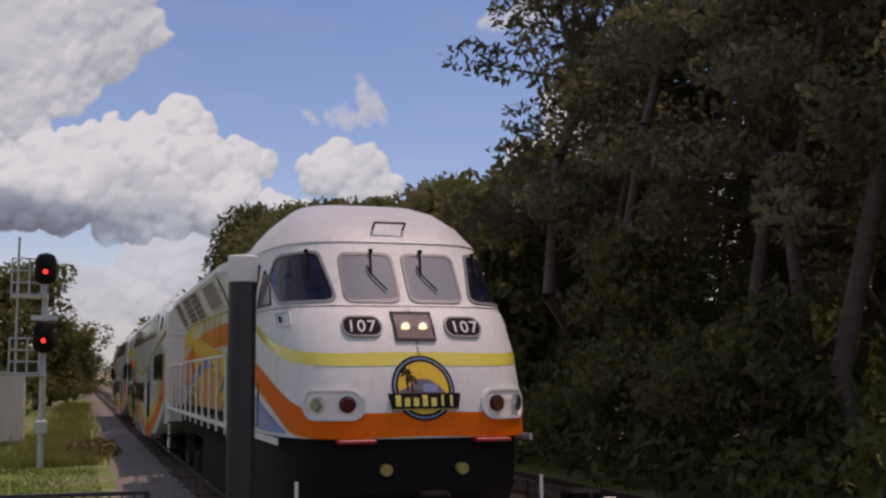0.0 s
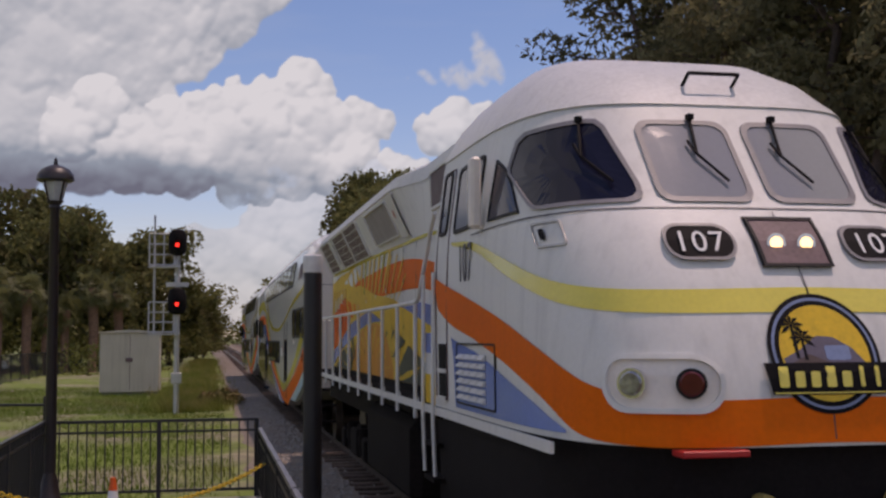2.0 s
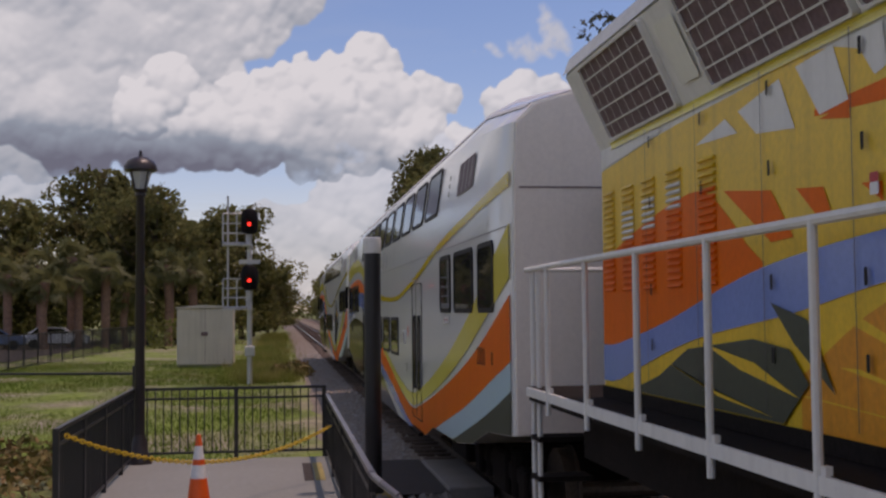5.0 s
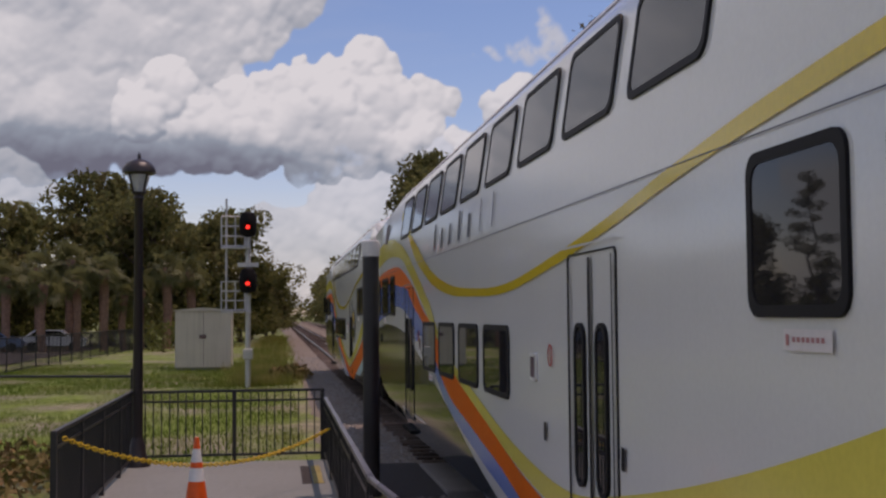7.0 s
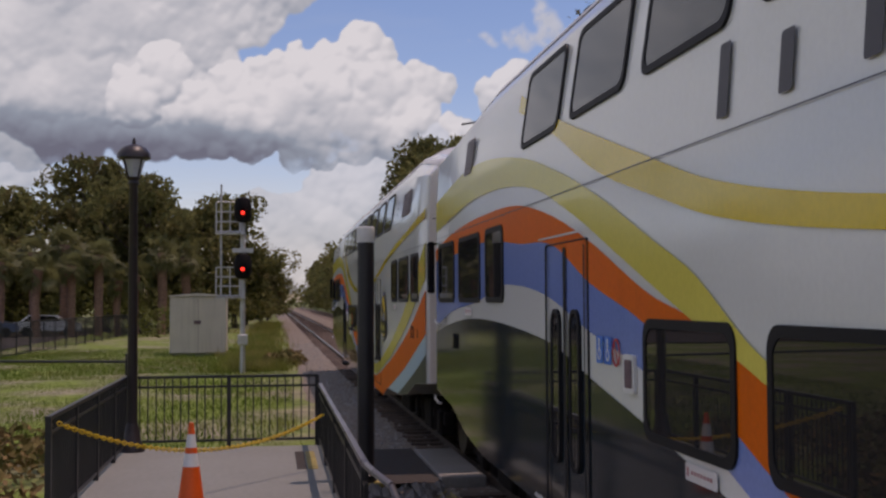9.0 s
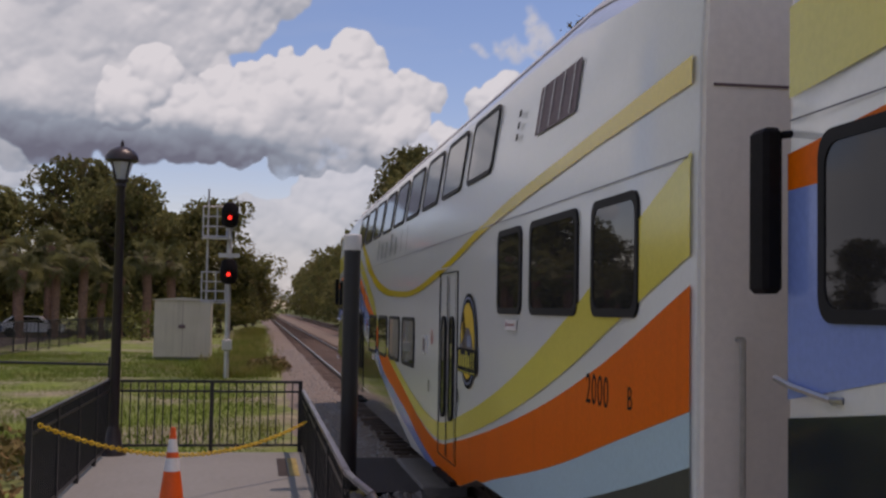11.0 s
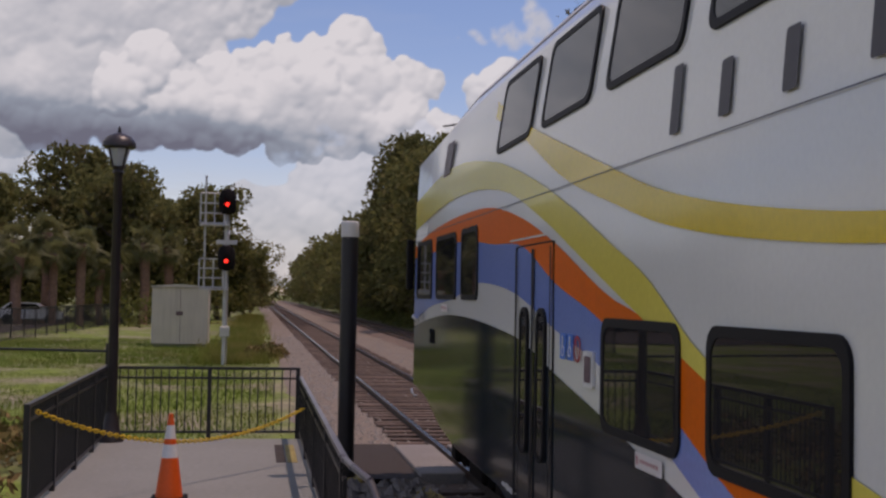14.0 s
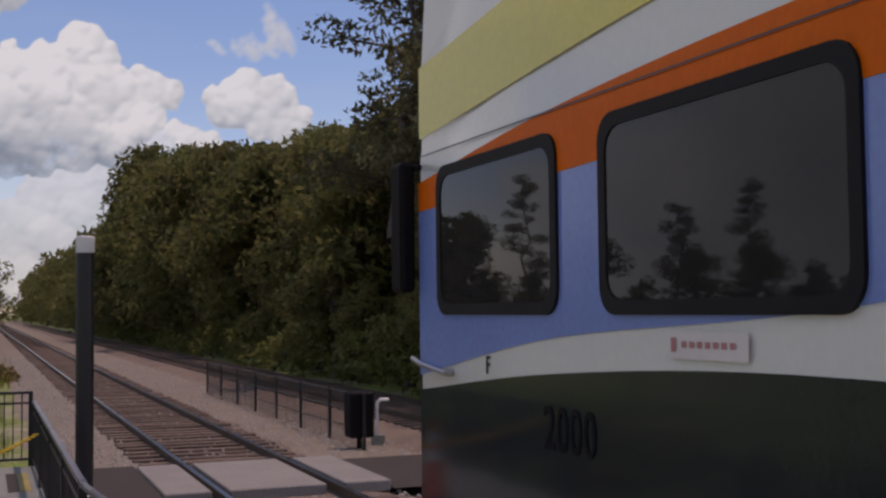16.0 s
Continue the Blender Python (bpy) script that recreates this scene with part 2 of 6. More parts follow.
def translucent(m, share_=0.45):
    """Light passes through thin leaves."""
    nt = m.node_tree
    b, out = nt.nodes["Principled BSDF"], nt.nodes["Material Output"]
    t, mix = nt.nodes.new("ShaderNodeBsdfTranslucent"), nt.nodes.new("ShaderNodeMixShader")
    src = b.inputs["Base Color"].links[0].from_socket
    nt.links.new(src, t.inputs["Color"])
    mix.inputs[0].default_value = share_
    nt.links.new(b.outputs[0], mix.inputs[1])
    nt.links.new(t.outputs[0], mix.inputs[2])
    nt.links.new(mix.outputs[0], out.inputs["Surface"])


for m_ in (M_LEAF, M_PINE, M_BUSH, M_PALMLEAF, M_BLADE, M_TALL):
    translucent(m_)

# ================= ground =================
XC = 3.527          # middle of the near track
XD = 9.4            # middle of the far track


def sheet(name, x0, x1, y0, y1, z, mat, step=4.0, rough=0.0, label="", kind="structure", edge=0.0):
    bm = bmesh.new()
    nx, ny = max(1, int((x1 - x0) / step)), max(1, int((y1 - y0) / step))
    g = [[bm.verts.new((x0 + (x1 - x0) * i / nx + (edge * noise.noise((j * 0.6, i, 3.3)) if i in (0, nx) else 0),
                        y0 + (y1 - y0) * j / ny,
                        z + rough * noise.noise((i * 0.37, j * 0.37, 1.7)))) for i in range(nx + 1)] for j in range(ny + 1)]
    for j in range(ny):
        for i in range(nx):
            bm.faces.new((g[j][i], g[j][i + 1], g[j + 1][i + 1], g[j + 1][i]))
    return tagged(part(name, bm, mat, smooth=True), label, "ground", kind=kind)


sheet("ground", -2500, 2500, -1500, 3500, -0.42, M_GRASS, step=100, label="flat green turf with dry patches")
sheet("lawn", -40, 1.2, 4, 160, -0.22, M_GRASS, step=1.0, rough=0.10, label="uneven mown lawn with bare sandy patches beside the track")


def bank(name, prof, y0, y1, mat, label, step=1.0, rough=0.02):
    bm = bmesh.new()
    ny = int((y1 - y0) / step)
    rows = []
    for j in range(ny + 1):
        y = y0 + (y1 - y0) * j / ny
        rows.append([bm.verts.new((x + 0.25 * noise.noise((y * 0.5, x, 2.0)) * (k in (0, len(prof) - 1)), y, z + rough * noise.noise((x * 3, y * 2.1, 5))))
                     for k, (x, z) in enumerate(prof)])
    for a, b in zip(rows, rows[1:]):
        for i in range(len(prof) - 1):
            bm.faces.new((a[i], a[i + 1], b[i + 1], b[i]))
    return tagged(part(name, bm, mat, smooth=True), label, "ground", kind="structure")


bank("gravel_path", [(0.6, -0.30), (1.0, -0.17), (2.1, -0.15), (2.3, -0.14)], -14, 420, M_GRAVEL, "pale gravel strip along the track")
bank("ballast_bed", [(2.0, -0.165), (2.35, -0.145), (XC, -0.14), (4.75, -0.145), (5.7, -0.30), (7.6, -0.34)], -60, 420, M_BALLAST,
     "brown and grey ballast under the near track")
bank("gravel_strip", [(5.0, -0.19), (5.9, -0.22), (6.9, -0.26), (7.3, -0.34)], 17.5, 420, M_GRAVEL, "pale gravel between the two tracks")
bank("ballast_bed", [(7.0, -0.34), (8.0, -0.20), (XD, -0.18), (10.8, -0.20), (12.0, -0.42)], -60, 420, M_BALLAST,
     "dark ballast under the far track")


def rails(xc, y0, y1, zt):
    for sx in (-1, 1):
        x = xc + sx * 0.7525
        rail = empty("rail", pose(x, 0, zt))
        tagged(rail, "rusty steel rail with a worn bright head on timber ties", "rail", group="rails")
        bm = bmesh.new()
        prof = [(-0.075, -0.165), (0.075, -0.165), (0.07, -0.150), (0.012, -0.135), (0.010, -0.045), (0.035, -0.035), (0.036, -0.006), (-0.036, -0.006),
                (-0.035, -0.035), (-0.010, -0.045), (-0.012, -0.135), (-0.07, -0.150)]
        loft(bm, [[(px, y, pz) for px, pz in prof] for y in (y0, y1)])
        part("web_and_foot", bm, M_RAILSTEEL, rail)
        part("head", box(bmesh.new(), -0.036, 0.036, y0, y1, -0.006, 0.0), M_RAILTOP, rail, "bright worn running surface")


rails(XC, -60, 420, 0.0)
rails(XD, -60, 420, -0.04)
tie_bm = box(bmesh.new(), -1.3, 1.3, -0.115, 0.115, -0.30, -0.155, bevel=0.012)
tie0 = part("railway_tie", tie_bm, M_TIE)
tagged(tie0, "weathered dark timber railway tie under the rails", "railway tie", group="ties of the near track")
tie0.matrix_basis = pose(XC, 18.1, 0.05, 0, 0, 0.4)
for i in range(1, 130):
    y = 18.1 + i * 0.53
    copy_thing(tie0, pose(XC + random.uniform(-0.05, 0.05), y, 0.05 + random.uniform(-0.012, 0.004), 0, random.uniform(-0.5, 0.5), random.uniform(-1.2, 1.2)))
bm = bmesh.new()
for xc, ys in ((XC, list(np.arange(87.2, 300, 0.55)) + list(np.arange(-30, 14.3, 0.53))), (XD, np.arange(5, 260, 0.53))):
    for y in ys:
        box(bm, xc - 1.3, xc + 1.3, y - 0.115, y + 0.115, -0.25, -0.105 if xc == XC else -0.15)
tagged(part("far_ties", bm, M_TIE), "weathered timber ties of both tracks further off", "railway ties", kind="stuff")

# loose stones on the ballast
bm = bmesh.new()
rs = np.random.RandomState(4)
for i in range(9000):
    y = 6 + 60 * rs.rand() ** 1.6
    x = rs.choice([rs.uniform(1.15, 2.3), rs.uniform(2.2, 4.85), rs.uniform(4.8, 7.0)])
    s = rs.uniform(0.018, 0.05)
    z = -0.145 - 0.02 * (x > 4.8) * (x - 4.8)
    o = Vector((x, y, z))
    vs = [bm.verts.new(o + Vector(d) * s * rs.uniform(0.7, 1.3)) for d in ((1, 0, 0), (-1, 0.2, 0), (0, 1, 0.1), (0.1, -1, 0), (0, 0, 0.8), (0, 0, -0.5))]
    for f in ((0, 2, 4), (2, 1, 4), (1, 3, 4), (3, 0, 4)):
        bm.faces.new([vs[k] for k in f])
tagged(part("ballast_stones", bm, M_STONE), "loose broken stones on the ballast and the gravel", "stones", kind="stuff")

# pedestrian crossing panels
for x0, x1 in ((2.10, 2.68), (2.90, 4.15), (4.40, 5.02)):
    ob = part("crossing_panel", box(bmesh.new(), x0, x1, 14.75, 17.6, -0.16, -0.005, bevel=0.015), M_PANEL)
    tagged(ob, "pale concrete crossing panel set between the rails", "crossing panel", group="panels of the crossing")
sheet("crossing_path", 0.95, 2.10, 14.6, 18.0, -0.05, M_ASPHALT, step=0.5, label="dark asphalt approach of the pedestrian crossing")
sheet("crossing_path", 5.02, 8.0, 14.6, 17.8, -0.10, M_ASPHALT, step=0.5, label="dark asphalt approach of the pedestrian crossing")

# ================= platform =================
platform = tagged(empty("platform"), "pale brushed concrete platform with joints between its slabs", "platform", kind="structure")
for y0, y1 in ((-12, -6.02), (-6, -0.02), (0, 5.98), (6, 11.98), (12, 18.3)):
    part("slab", box(bmesh.new(), -2.3, 0.98 if y1 < 9 else 0.86, y0, y1, -0.45, 0.0, bevel=0.01), M_CONCRETE, platform)
part_t = part("tactile_strip", box(bmesh.new(), 0.32, 0.45, 15.7, 17.5, 0.0, 0.006), M_ASPHALT)
tagged(part_t, "dark strip set into the concrete by the railing", "paving strip")
part_t = part("tactile_strip", box(bmesh.new(), 0.47, 0.60, 15.7, 17.5, 0.0, 0.006), M_TACTILE)
tagged(part_t, "yellow tactile strip set into the concrete", "paving strip")

# ================= train: coaches =================
CAR_L = 24.5
CAR_SIDE = [(0.3, 1.47), (0.7, 1.5), (2.95, 1.5), (3.02, 1.49), (3.45, 1.455), (4.15, 1.35), (4.42, 1.16), (4.60, 0.82), (4.70, 0.40), (4.72, 0.0)]
CAR_BELLY = [(0, 1.10), (1.2, 1.02), (2.2, 0.80), (3.2, 0.70), (5.4, 0.66), (6.4, 0.45), (7.2, 0.40), (17.3, 0.40), (18.1, 0.45), (19.1, 0.66), (21.3, 0.70), (22.3, 0.80),
             (23.3, 1.02), (24.5, 1.10)]


def car_half(z, u=12.0):
    """Half width at a height of the middle section; the sides stand straighter towards the ends."""
    h = lerp(CAR_SIDE, z)
    e = max(0.0, 1 - min(u, CAR_L - u) / 2.7)
    return h + e * lerp([(3.0, 0.0), (3.45, 0.035), (4.15, 0.115), (4.42, 0.13), (4.60, 0.08), (4.72, 0.0)], z)


def car_drop(u):
    """How much of the upper deck's height is left towards the ends, where the roof slopes down."""
    return lerp([(0, 0.66), (2.7, 1.0), (CAR_L - 2.7, 1.0), (CAR_L, 0.66)], u)


def car_full(u, z):
    return z if z < 3.4 else 3.4 + (z - 3.4) / car_drop(u)


def car_pt(u, z, off=0.0, side=-1):
    h = car_half(car_full(u, z), u)
    dz = 0.02
    sl = (car_half(car_full(u, z + dz), u) - car_half(car_full(u, z - dz), u)) / (2 * dz)
    n = Vector((1, -sl)).normalized()
    return (side * (h + n.x * off), -u, z + n.y * off)


def surface_strip(fn, tops, bots, u0, u1, off, step=0.15, rows=6, floor=None):
    """A painted band between two smooth lines on a surface given by fn(u, z, off)."""
    bm = bmesh.new()
    n = max(2, int((u1 - u0) / step))
    cols = []
    for i in range(n + 1):
        u = u0 + (u1 - u0) * i / n
        t, b = curve(tops, u), curve(bots, u)
        if floor:
            f = floor(u)
            t, b = max(t, f), max(b, f)
        t = max(t, b + 0.0005)
        cols.append([bm.verts.new(fn(u, b + (t - b) * k / rows, off)) for k in range(rows + 1)])
    for a, b in zip(cols, cols[1:]):
        for k in range(rows):
            bm.faces.new((a[k], b[k], b[k + 1], a[k + 1]))
    return bm


def rounded(u0, u1, z0, z1, r, n=5):
    pts = []
    for cu, cz, a0 in ((u1 - r, z1 - r, 0), (u0 + r, z1 - r, 90), (u0 + r, z0 + r, 180), (u1 - r, z0 + r, 270)):
        for i in range(n + 1):
            a = radians(a0 + 90 * i / n)
            pts.append((cu + r * math.cos(a), cz + r * math.sin(a)))
    return pts


BENT = []      # surfaces on which long edges must be cut up to follow the bend


def ring_on(fn, outer, inner, off, back=0.0):
    bm = bmesh.new()
    if fn in BENT:
        inner = [(a + (c - a) * i / 8, b + (d - b) * i / 8) for (a, b), (c, d) in zip(inner, inner[1:] + inner[:1]) for i in range(8)]
        outer = [(a + (c - a) * i / 8, b + (d - b) * i / 8) for (a, b), (c, d) in zip(outer, outer[1:] + outer[:1]) for i in range(8)]
    layers = [[bm.verts.new(fn(u, z, o)) for u, z in pts] for pts, o in ((outer, back), (outer, off), (inner, off), (inner, back))]
    n = len(outer)
    for a, b in zip(layers, layers[1:]):
        for i in range(n):
            bm.faces.new((a[i], a[(i + 1) % n], b[(i + 1) % n], b[i]))
    return bm


def patch_on(fn, pts, off):
    """A flush plate with the given outline, bent to the surface."""
    bm = bmesh.new()
    pts = dense(pts) if fn in BENT else pts
    cu, cz = sum(p[0] for p in pts) / len(pts), sum(p[1] for p in pts) / len(pts)
    rings = [[bm.verts.new(fn(cu + (u - cu) * k, cz + (z - cz) * k, off)) for u, z in pts] for k in (1.0, 0.66, 0.33)]
    c = bm.verts.new(fn(cu, cz, off))
    n = len(pts)
    for a, b in zip(rings, rings[1:]):
        for i in range(n):
            bm.faces.new((a[i], a[(i + 1) % n], b[(i + 1) % n], b[i]))
    for i in range(n):
        bm.faces.new((rings[-1][i], rings[-1][(i + 1) % n], c))
    return bm


def dense(pts, step=0.07):
    out = []
    for (a, b), (c, d) in zip(pts, pts[1:] + pts[:1]):
        n = max(1, int(math.hypot(c - a, d - b) / step))
        out += [(a + (c - a) * i / n, b + (d - b) * i / n) for i in range(n)]
    return out


def inset(pts, d):
    cu, cz = sum(p[0] for p in pts) / len(pts), sum(p[1] for p in pts) / len(pts)
    wu, wz = max(p[0] for p in pts) - cu, max(p[1] for p in pts) - cz
    return [(cu + (u - cu) * (1 - d / wu), cz + (z - cz) * (1 - d / wz)) for u, z in pts]


def text_mesh(body, size, material_, parent, m, name="figure", squeeze=1.0):
    """Each figure is a mesh of its own, set in a row about the middle."""
    for i, ch in enumerate(body):
        cu = bpy.data.curves.new(name, "FONT")
        cu.body, cu.size, cu.extrude, cu.align_x, cu.align_y = ch, size, 0.002, "CENTER", "CENTER"
        tmp = new("text", cu)
        me = bpy.data.meshes.new_from_object(tmp.evaluated_get(bpy.context.evaluated_depsgraph_get()))
        bpy.data.objects.remove(tmp)
        me.transform(Matrix.Diagonal((squeeze, 1, 1, 1)))
        me.materials.clear()
        me.materials.append(material_)
        ob = new(name, me)
        ob.parent = parent
        ob.matrix_basis = m @ Matrix.Translation(((i - (len(body) - 1) / 2) * size * 0.56 * squeeze, 0, 0))


def window_on(fn, parent, outline, frame_w, name, glass, label="", proud=0.018):
    w = part(name, ring_on(fn, outline, inset(outline, frame_w), proud), M_RUBBER, parent, label, smooth=40)
    part("pane", patch_on(fn, inset(outline, frame_w * 0.9), proud * 0.72), glass, w)
    return w


def emblem(parent, fn, cu, cz, ru, rz, off):
    """A round badge with a ribbon: plain shapes only."""
    def disc(k, o, mat, name, z0=-1.0, z1=1.0):
        pts = []
        for i in range(40):
            a = 2 * math.pi * i / 40
            pts.append((cu + k * ru * math.cos(a), cz + k * rz * min(z1, max(z0, math.sin(a)))))
        return part(name, patch_on(fn, pts, o), mat, badge)
    badge = part("badge", patch_on(fn, [(cu + ru * math.cos(2 * math.pi * i / 40), cz + rz * math.sin(2 * math.pi * i / 40)) for i in range(40)], off),
                 M_BLACK, parent, "round dark badge with a sunset disc and a dark ribbon")
    disc(0.93, off + 0.002, M_BADGEBLUE, "pale_ring")
    disc(0.88, off + 0.004, M_BLACK, "inner_ring")
    disc(0.80, off + 0.006, M_GOLD, "sky_disc")
    hill = [(cu - 0.78 * ru, cz - 0.1 * rz), (cu - 0.45 * ru, cz + 0.05 * rz), (cu - 0.1 * ru, cz + 0.28 * rz), (cu + 0.2 * ru, cz + 0.26 * rz), (cu + 0.5 * ru, cz + 0.08 * rz),
            (cu + 0.72 * ru, cz - 0.2 * rz), (cu + 0.5 * ru, cz - 0.6 * rz), (cu - 0.5 * ru, cz - 0.6 * rz)]
    part("hill_shape", patch_on(fn, hill, off + 0.008), M_BADGEGREY, badge)
    part("window_shape", patch_on(fn, rounded(cu + 0.0 * ru, cu + 0.45 * ru, cz - 0.12 * rz, cz + 0.12 * rz, 0.05 * ru), off + 0.010), M_BADGEBLUE, badge)
    part("foreground_shape", patch_on(fn, [(cu - 0.76 * ru, cz - 0.22 * rz), (cu - 0.3 * ru, cz - 0.02 * rz), (cu + 0.1 * ru, cz - 0.18 * rz), (cu + 0.4 * ru, cz - 0.4 * rz), (cu - 0.5 * ru, cz - 0.6 * rz)],
                                      off + 0.009), M_BADGEBROWN, badge)
    for pu, pz, hh in ((-0.50, 0.46, 0.55), (-0.36, 0.24, 0.36)):
        o = (cu + pu * ru, cz + pz * rz)
        part("trunk_shape", patch_on(fn, [(o[0] - 0.02 * ru, o[1]), (o[0] + 0.02 * ru, o[1]), (o[0] + 0.03 * ru, o[1] - hh * rz), (o[0] - 0.03 * ru, o[1] - hh * rz)], off + 0.010), M_BLACK, badge)
        for k in range(7):
            a = radians(-30 + 40 * k)
            tip = (o[0] + 0.24 * ru * math.cos(a), o[1] + 0.20 * rz * math.sin(a) - 0.03 * rz)
            nu, nz = -0.035 * ru * math.sin(a), 0.035 * rz * math.cos(a)
            mid = (o[0] + 0.13 * ru * math.cos(a), o[1] + 0.13 * rz * math.sin(a))
            part("frond_shape", patch_on(fn, [o, (mid[0] - nu, mid[1] - nz), tip, (mid[0] + nu, mid[1] + nz)], off + 0.011), M_BLACK, badge)
    rib = [(cu - 1.16 * ru, cz - 0.16 * rz), (cu + 1.16 * ru, cz - 0.16 * rz), (cu + 1.05 * ru, cz - 0.68 * rz), (cu - 1.05 * ru, cz - 0.68 * rz)]
    r = part("ribbon", patch_on(fn, rib, off + 0.013), M_BLACK, badge)
    for k in range(7):
        u = cu + (-0.84 + 0.28 * k) * ru
        z0, z1 = cz - 0.56 * rz, cz + (-0.22 if k in (0, 3, 5, 6) else -0.30) * rz
        w = 0.085 * ru if k < 5 else 0.04 * ru
        part("bar", patch_on(fn, rounded(u - w, u + w, z0, z1, 0.012), off + 0.016), M_PALE, r)
    part("line", patch_on(fn, [(cu - 1.02 * ru, cz - 0.64 * rz), (cu + 1.02 * ru, cz - 0.64 * rz), (cu + 1.02 * ru, cz - 0.66 * rz), (cu - 1.02 * ru, cz - 0.66 * rz)], off + 0.016), M_PALE, r)
    return badge


M_BADGEGREY = material("badge_grey", (0.13, 0.105, 0.14), 0.4, var=0.1, scale=6)
M_BADGEBROWN = material("badge_brown", (0.10, 0.06, 0.05), 0.4, var=0.15, scale=6)
M_BADGEBLUE = material("badge_blue", (0.20, 0.26, 0.42), 0.3, var=0.1, scale=6)

# painted bands, as lines of (metres from the rear end, height)
YEL_T = [(0, 3.42), (2.35, 3.62), (4.86, 3.42), (6.2, 3.17), (7.4, 2.88), (8.5, 2.54), (9.13, 2.34), (9.9, 1.98), (13.1, 1.33), (15.3, 1.03), (16.8, 0.97), (17.8, 1.10), (20.2, 1.59), (22.3, 2.2),
         (23.65, 2.7), (24.5, 3.0)]
YEL_B = [(0, 3.06), (3.08, 3.25), (5.55, 3.09), (6.8, 2.8), (8.0, 2.44), (9.0, 2.14), (11.0, 1.58), (13.5, 1.13), (15.3, 0.86), (16.8, 0.78), (17.8, 0.9), (20.2, 1.34), (22.3, 1.85), (23.26, 2.14),
         (24.5, 2.50)]
ORA_T = [(0, 2.84), (1.5, 2.98), (3.3, 3.04), (5.0, 3.0), (6.2, 2.83), (7.2, 2.6), (8.5, 2.23), (9.0, 2.14), (11.0, 1.58), (13.5, 1.13), (15.3, 0.84), (16.8, 0.74), (17.84, 0.87), (21.4, 1.51), (23, 1.9),
         (24.5, 2.36)]
ORA_B = [(0, 2.70), (1.6, 2.73), (3.7, 2.77), (5.04, 2.68), (6.24, 2.61), (7.2, 2.33), (8.35, 2.08), (10.6, 1.30), (12.6, 1.0), (14, 0.82), (16, 0.50), (18, 0.45), (20, 0.80), (22, 1.18), (23.5, 1.53), (24.5, 1.76)]
BLU_B = [(0, 1.89), (1.37, 2.09), (3.15, 2.21), (4.12, 2.34), (5.06, 2.33), (6.04, 2.24), (7.2, 2.01), (8.35, 1.81), (10.6, 1.12), (12.6, 0.80), (14, 0.62), (16, 0.38), (18, 0.38), (20, 0.55), (22, 0.92), (23.5, 1.25),
         (24.5, 1.5)]
GRN_T = [(0, 1.82), (1.4, 1.96), (2.95, 2.03), (5.6, 1.94), (6.26, 1.88), (7.28, 1.70), (8.33, 1.53), (10.9, 1.05), (13.1, 0.62), (14.2, 0.42)]
SWOOSH_T = [(4.6, 4.0), (5.99, 3.60), (7.39, 3.25), (8.5, 2.98), (9.4, 2.77), (11, 2.56), (12.3, 2.49), (14.4, 2.48), (16.3, 2.64), (17.8, 2.81), (19, 2.98), (20.1, 3.12), (22.6, 3.33), (24.5, 3.46)]
SWOOSH_B = [(4.6, 3.85), (5.99, 3.48), (7.39, 3.03), (8.5, 2.78), (9.4, 2.60), (11, 2.44), (12.3, 2.40), (14.4, 2.40), (16.3, 2.56), (17.8, 2.73), (19, 2.89), (20.1, 3.01), (22.6, 3.22), (24.5, 3.32)]


def bogie(parent, y, r=0.42, base=2.6):
    bg = part("bogie", bmesh.new(), M_UNDER, parent, "grimy cast steel bogie")
    bm = bmesh.new()
    for sx in (-1, 1):
        x = sx * 1.05
        box(bm, x - 0.07, x + 0.07, y - base / 2 - 0.35, y + base / 2 + 0.35, 0.42, 0.62, bevel=0.03)
        box(bm, x - 0.10, x + 0.10, y - 0.4, y + 0.4, 0.25, 0.70, bevel=0.03)
        for k in (-1, 1):
            box(bm, x - 0.12, x + 0.12, y + k * base / 2 - 0.16, y + k * base / 2 + 0.16, 0.28, 0.62, bevel=0.03)
            tube(bm, (x, y + k * 0.75, 0.3), (x, y + k * 0.75, 0.75), 0.11, n=10)
    box(bm, -1.05, 1.05, y - 0.25, y + 0.25, 0.35, 0.75)
    bm.to_mesh(bg.data)
    bm.free()
    for k in (-1, 1):
        bw = bmesh.new()
        yy = y + k * base / 2
        for sx in (-1, 1):
            x = sx * 0.7525
            tube(bw, (x - 0.065, yy, r), (x + 0.065, yy, r), r, n=28)
            tube(bw, (x - sx * 0.09, yy, r), (x - sx * 0.06, yy, r), r + 0.03, n=28)
        tube(bw, (-0.72, yy, r), (0.72, yy, r), 0.08, n=10)
        part("wheelset", bw, M_RAILSTEEL, bg)


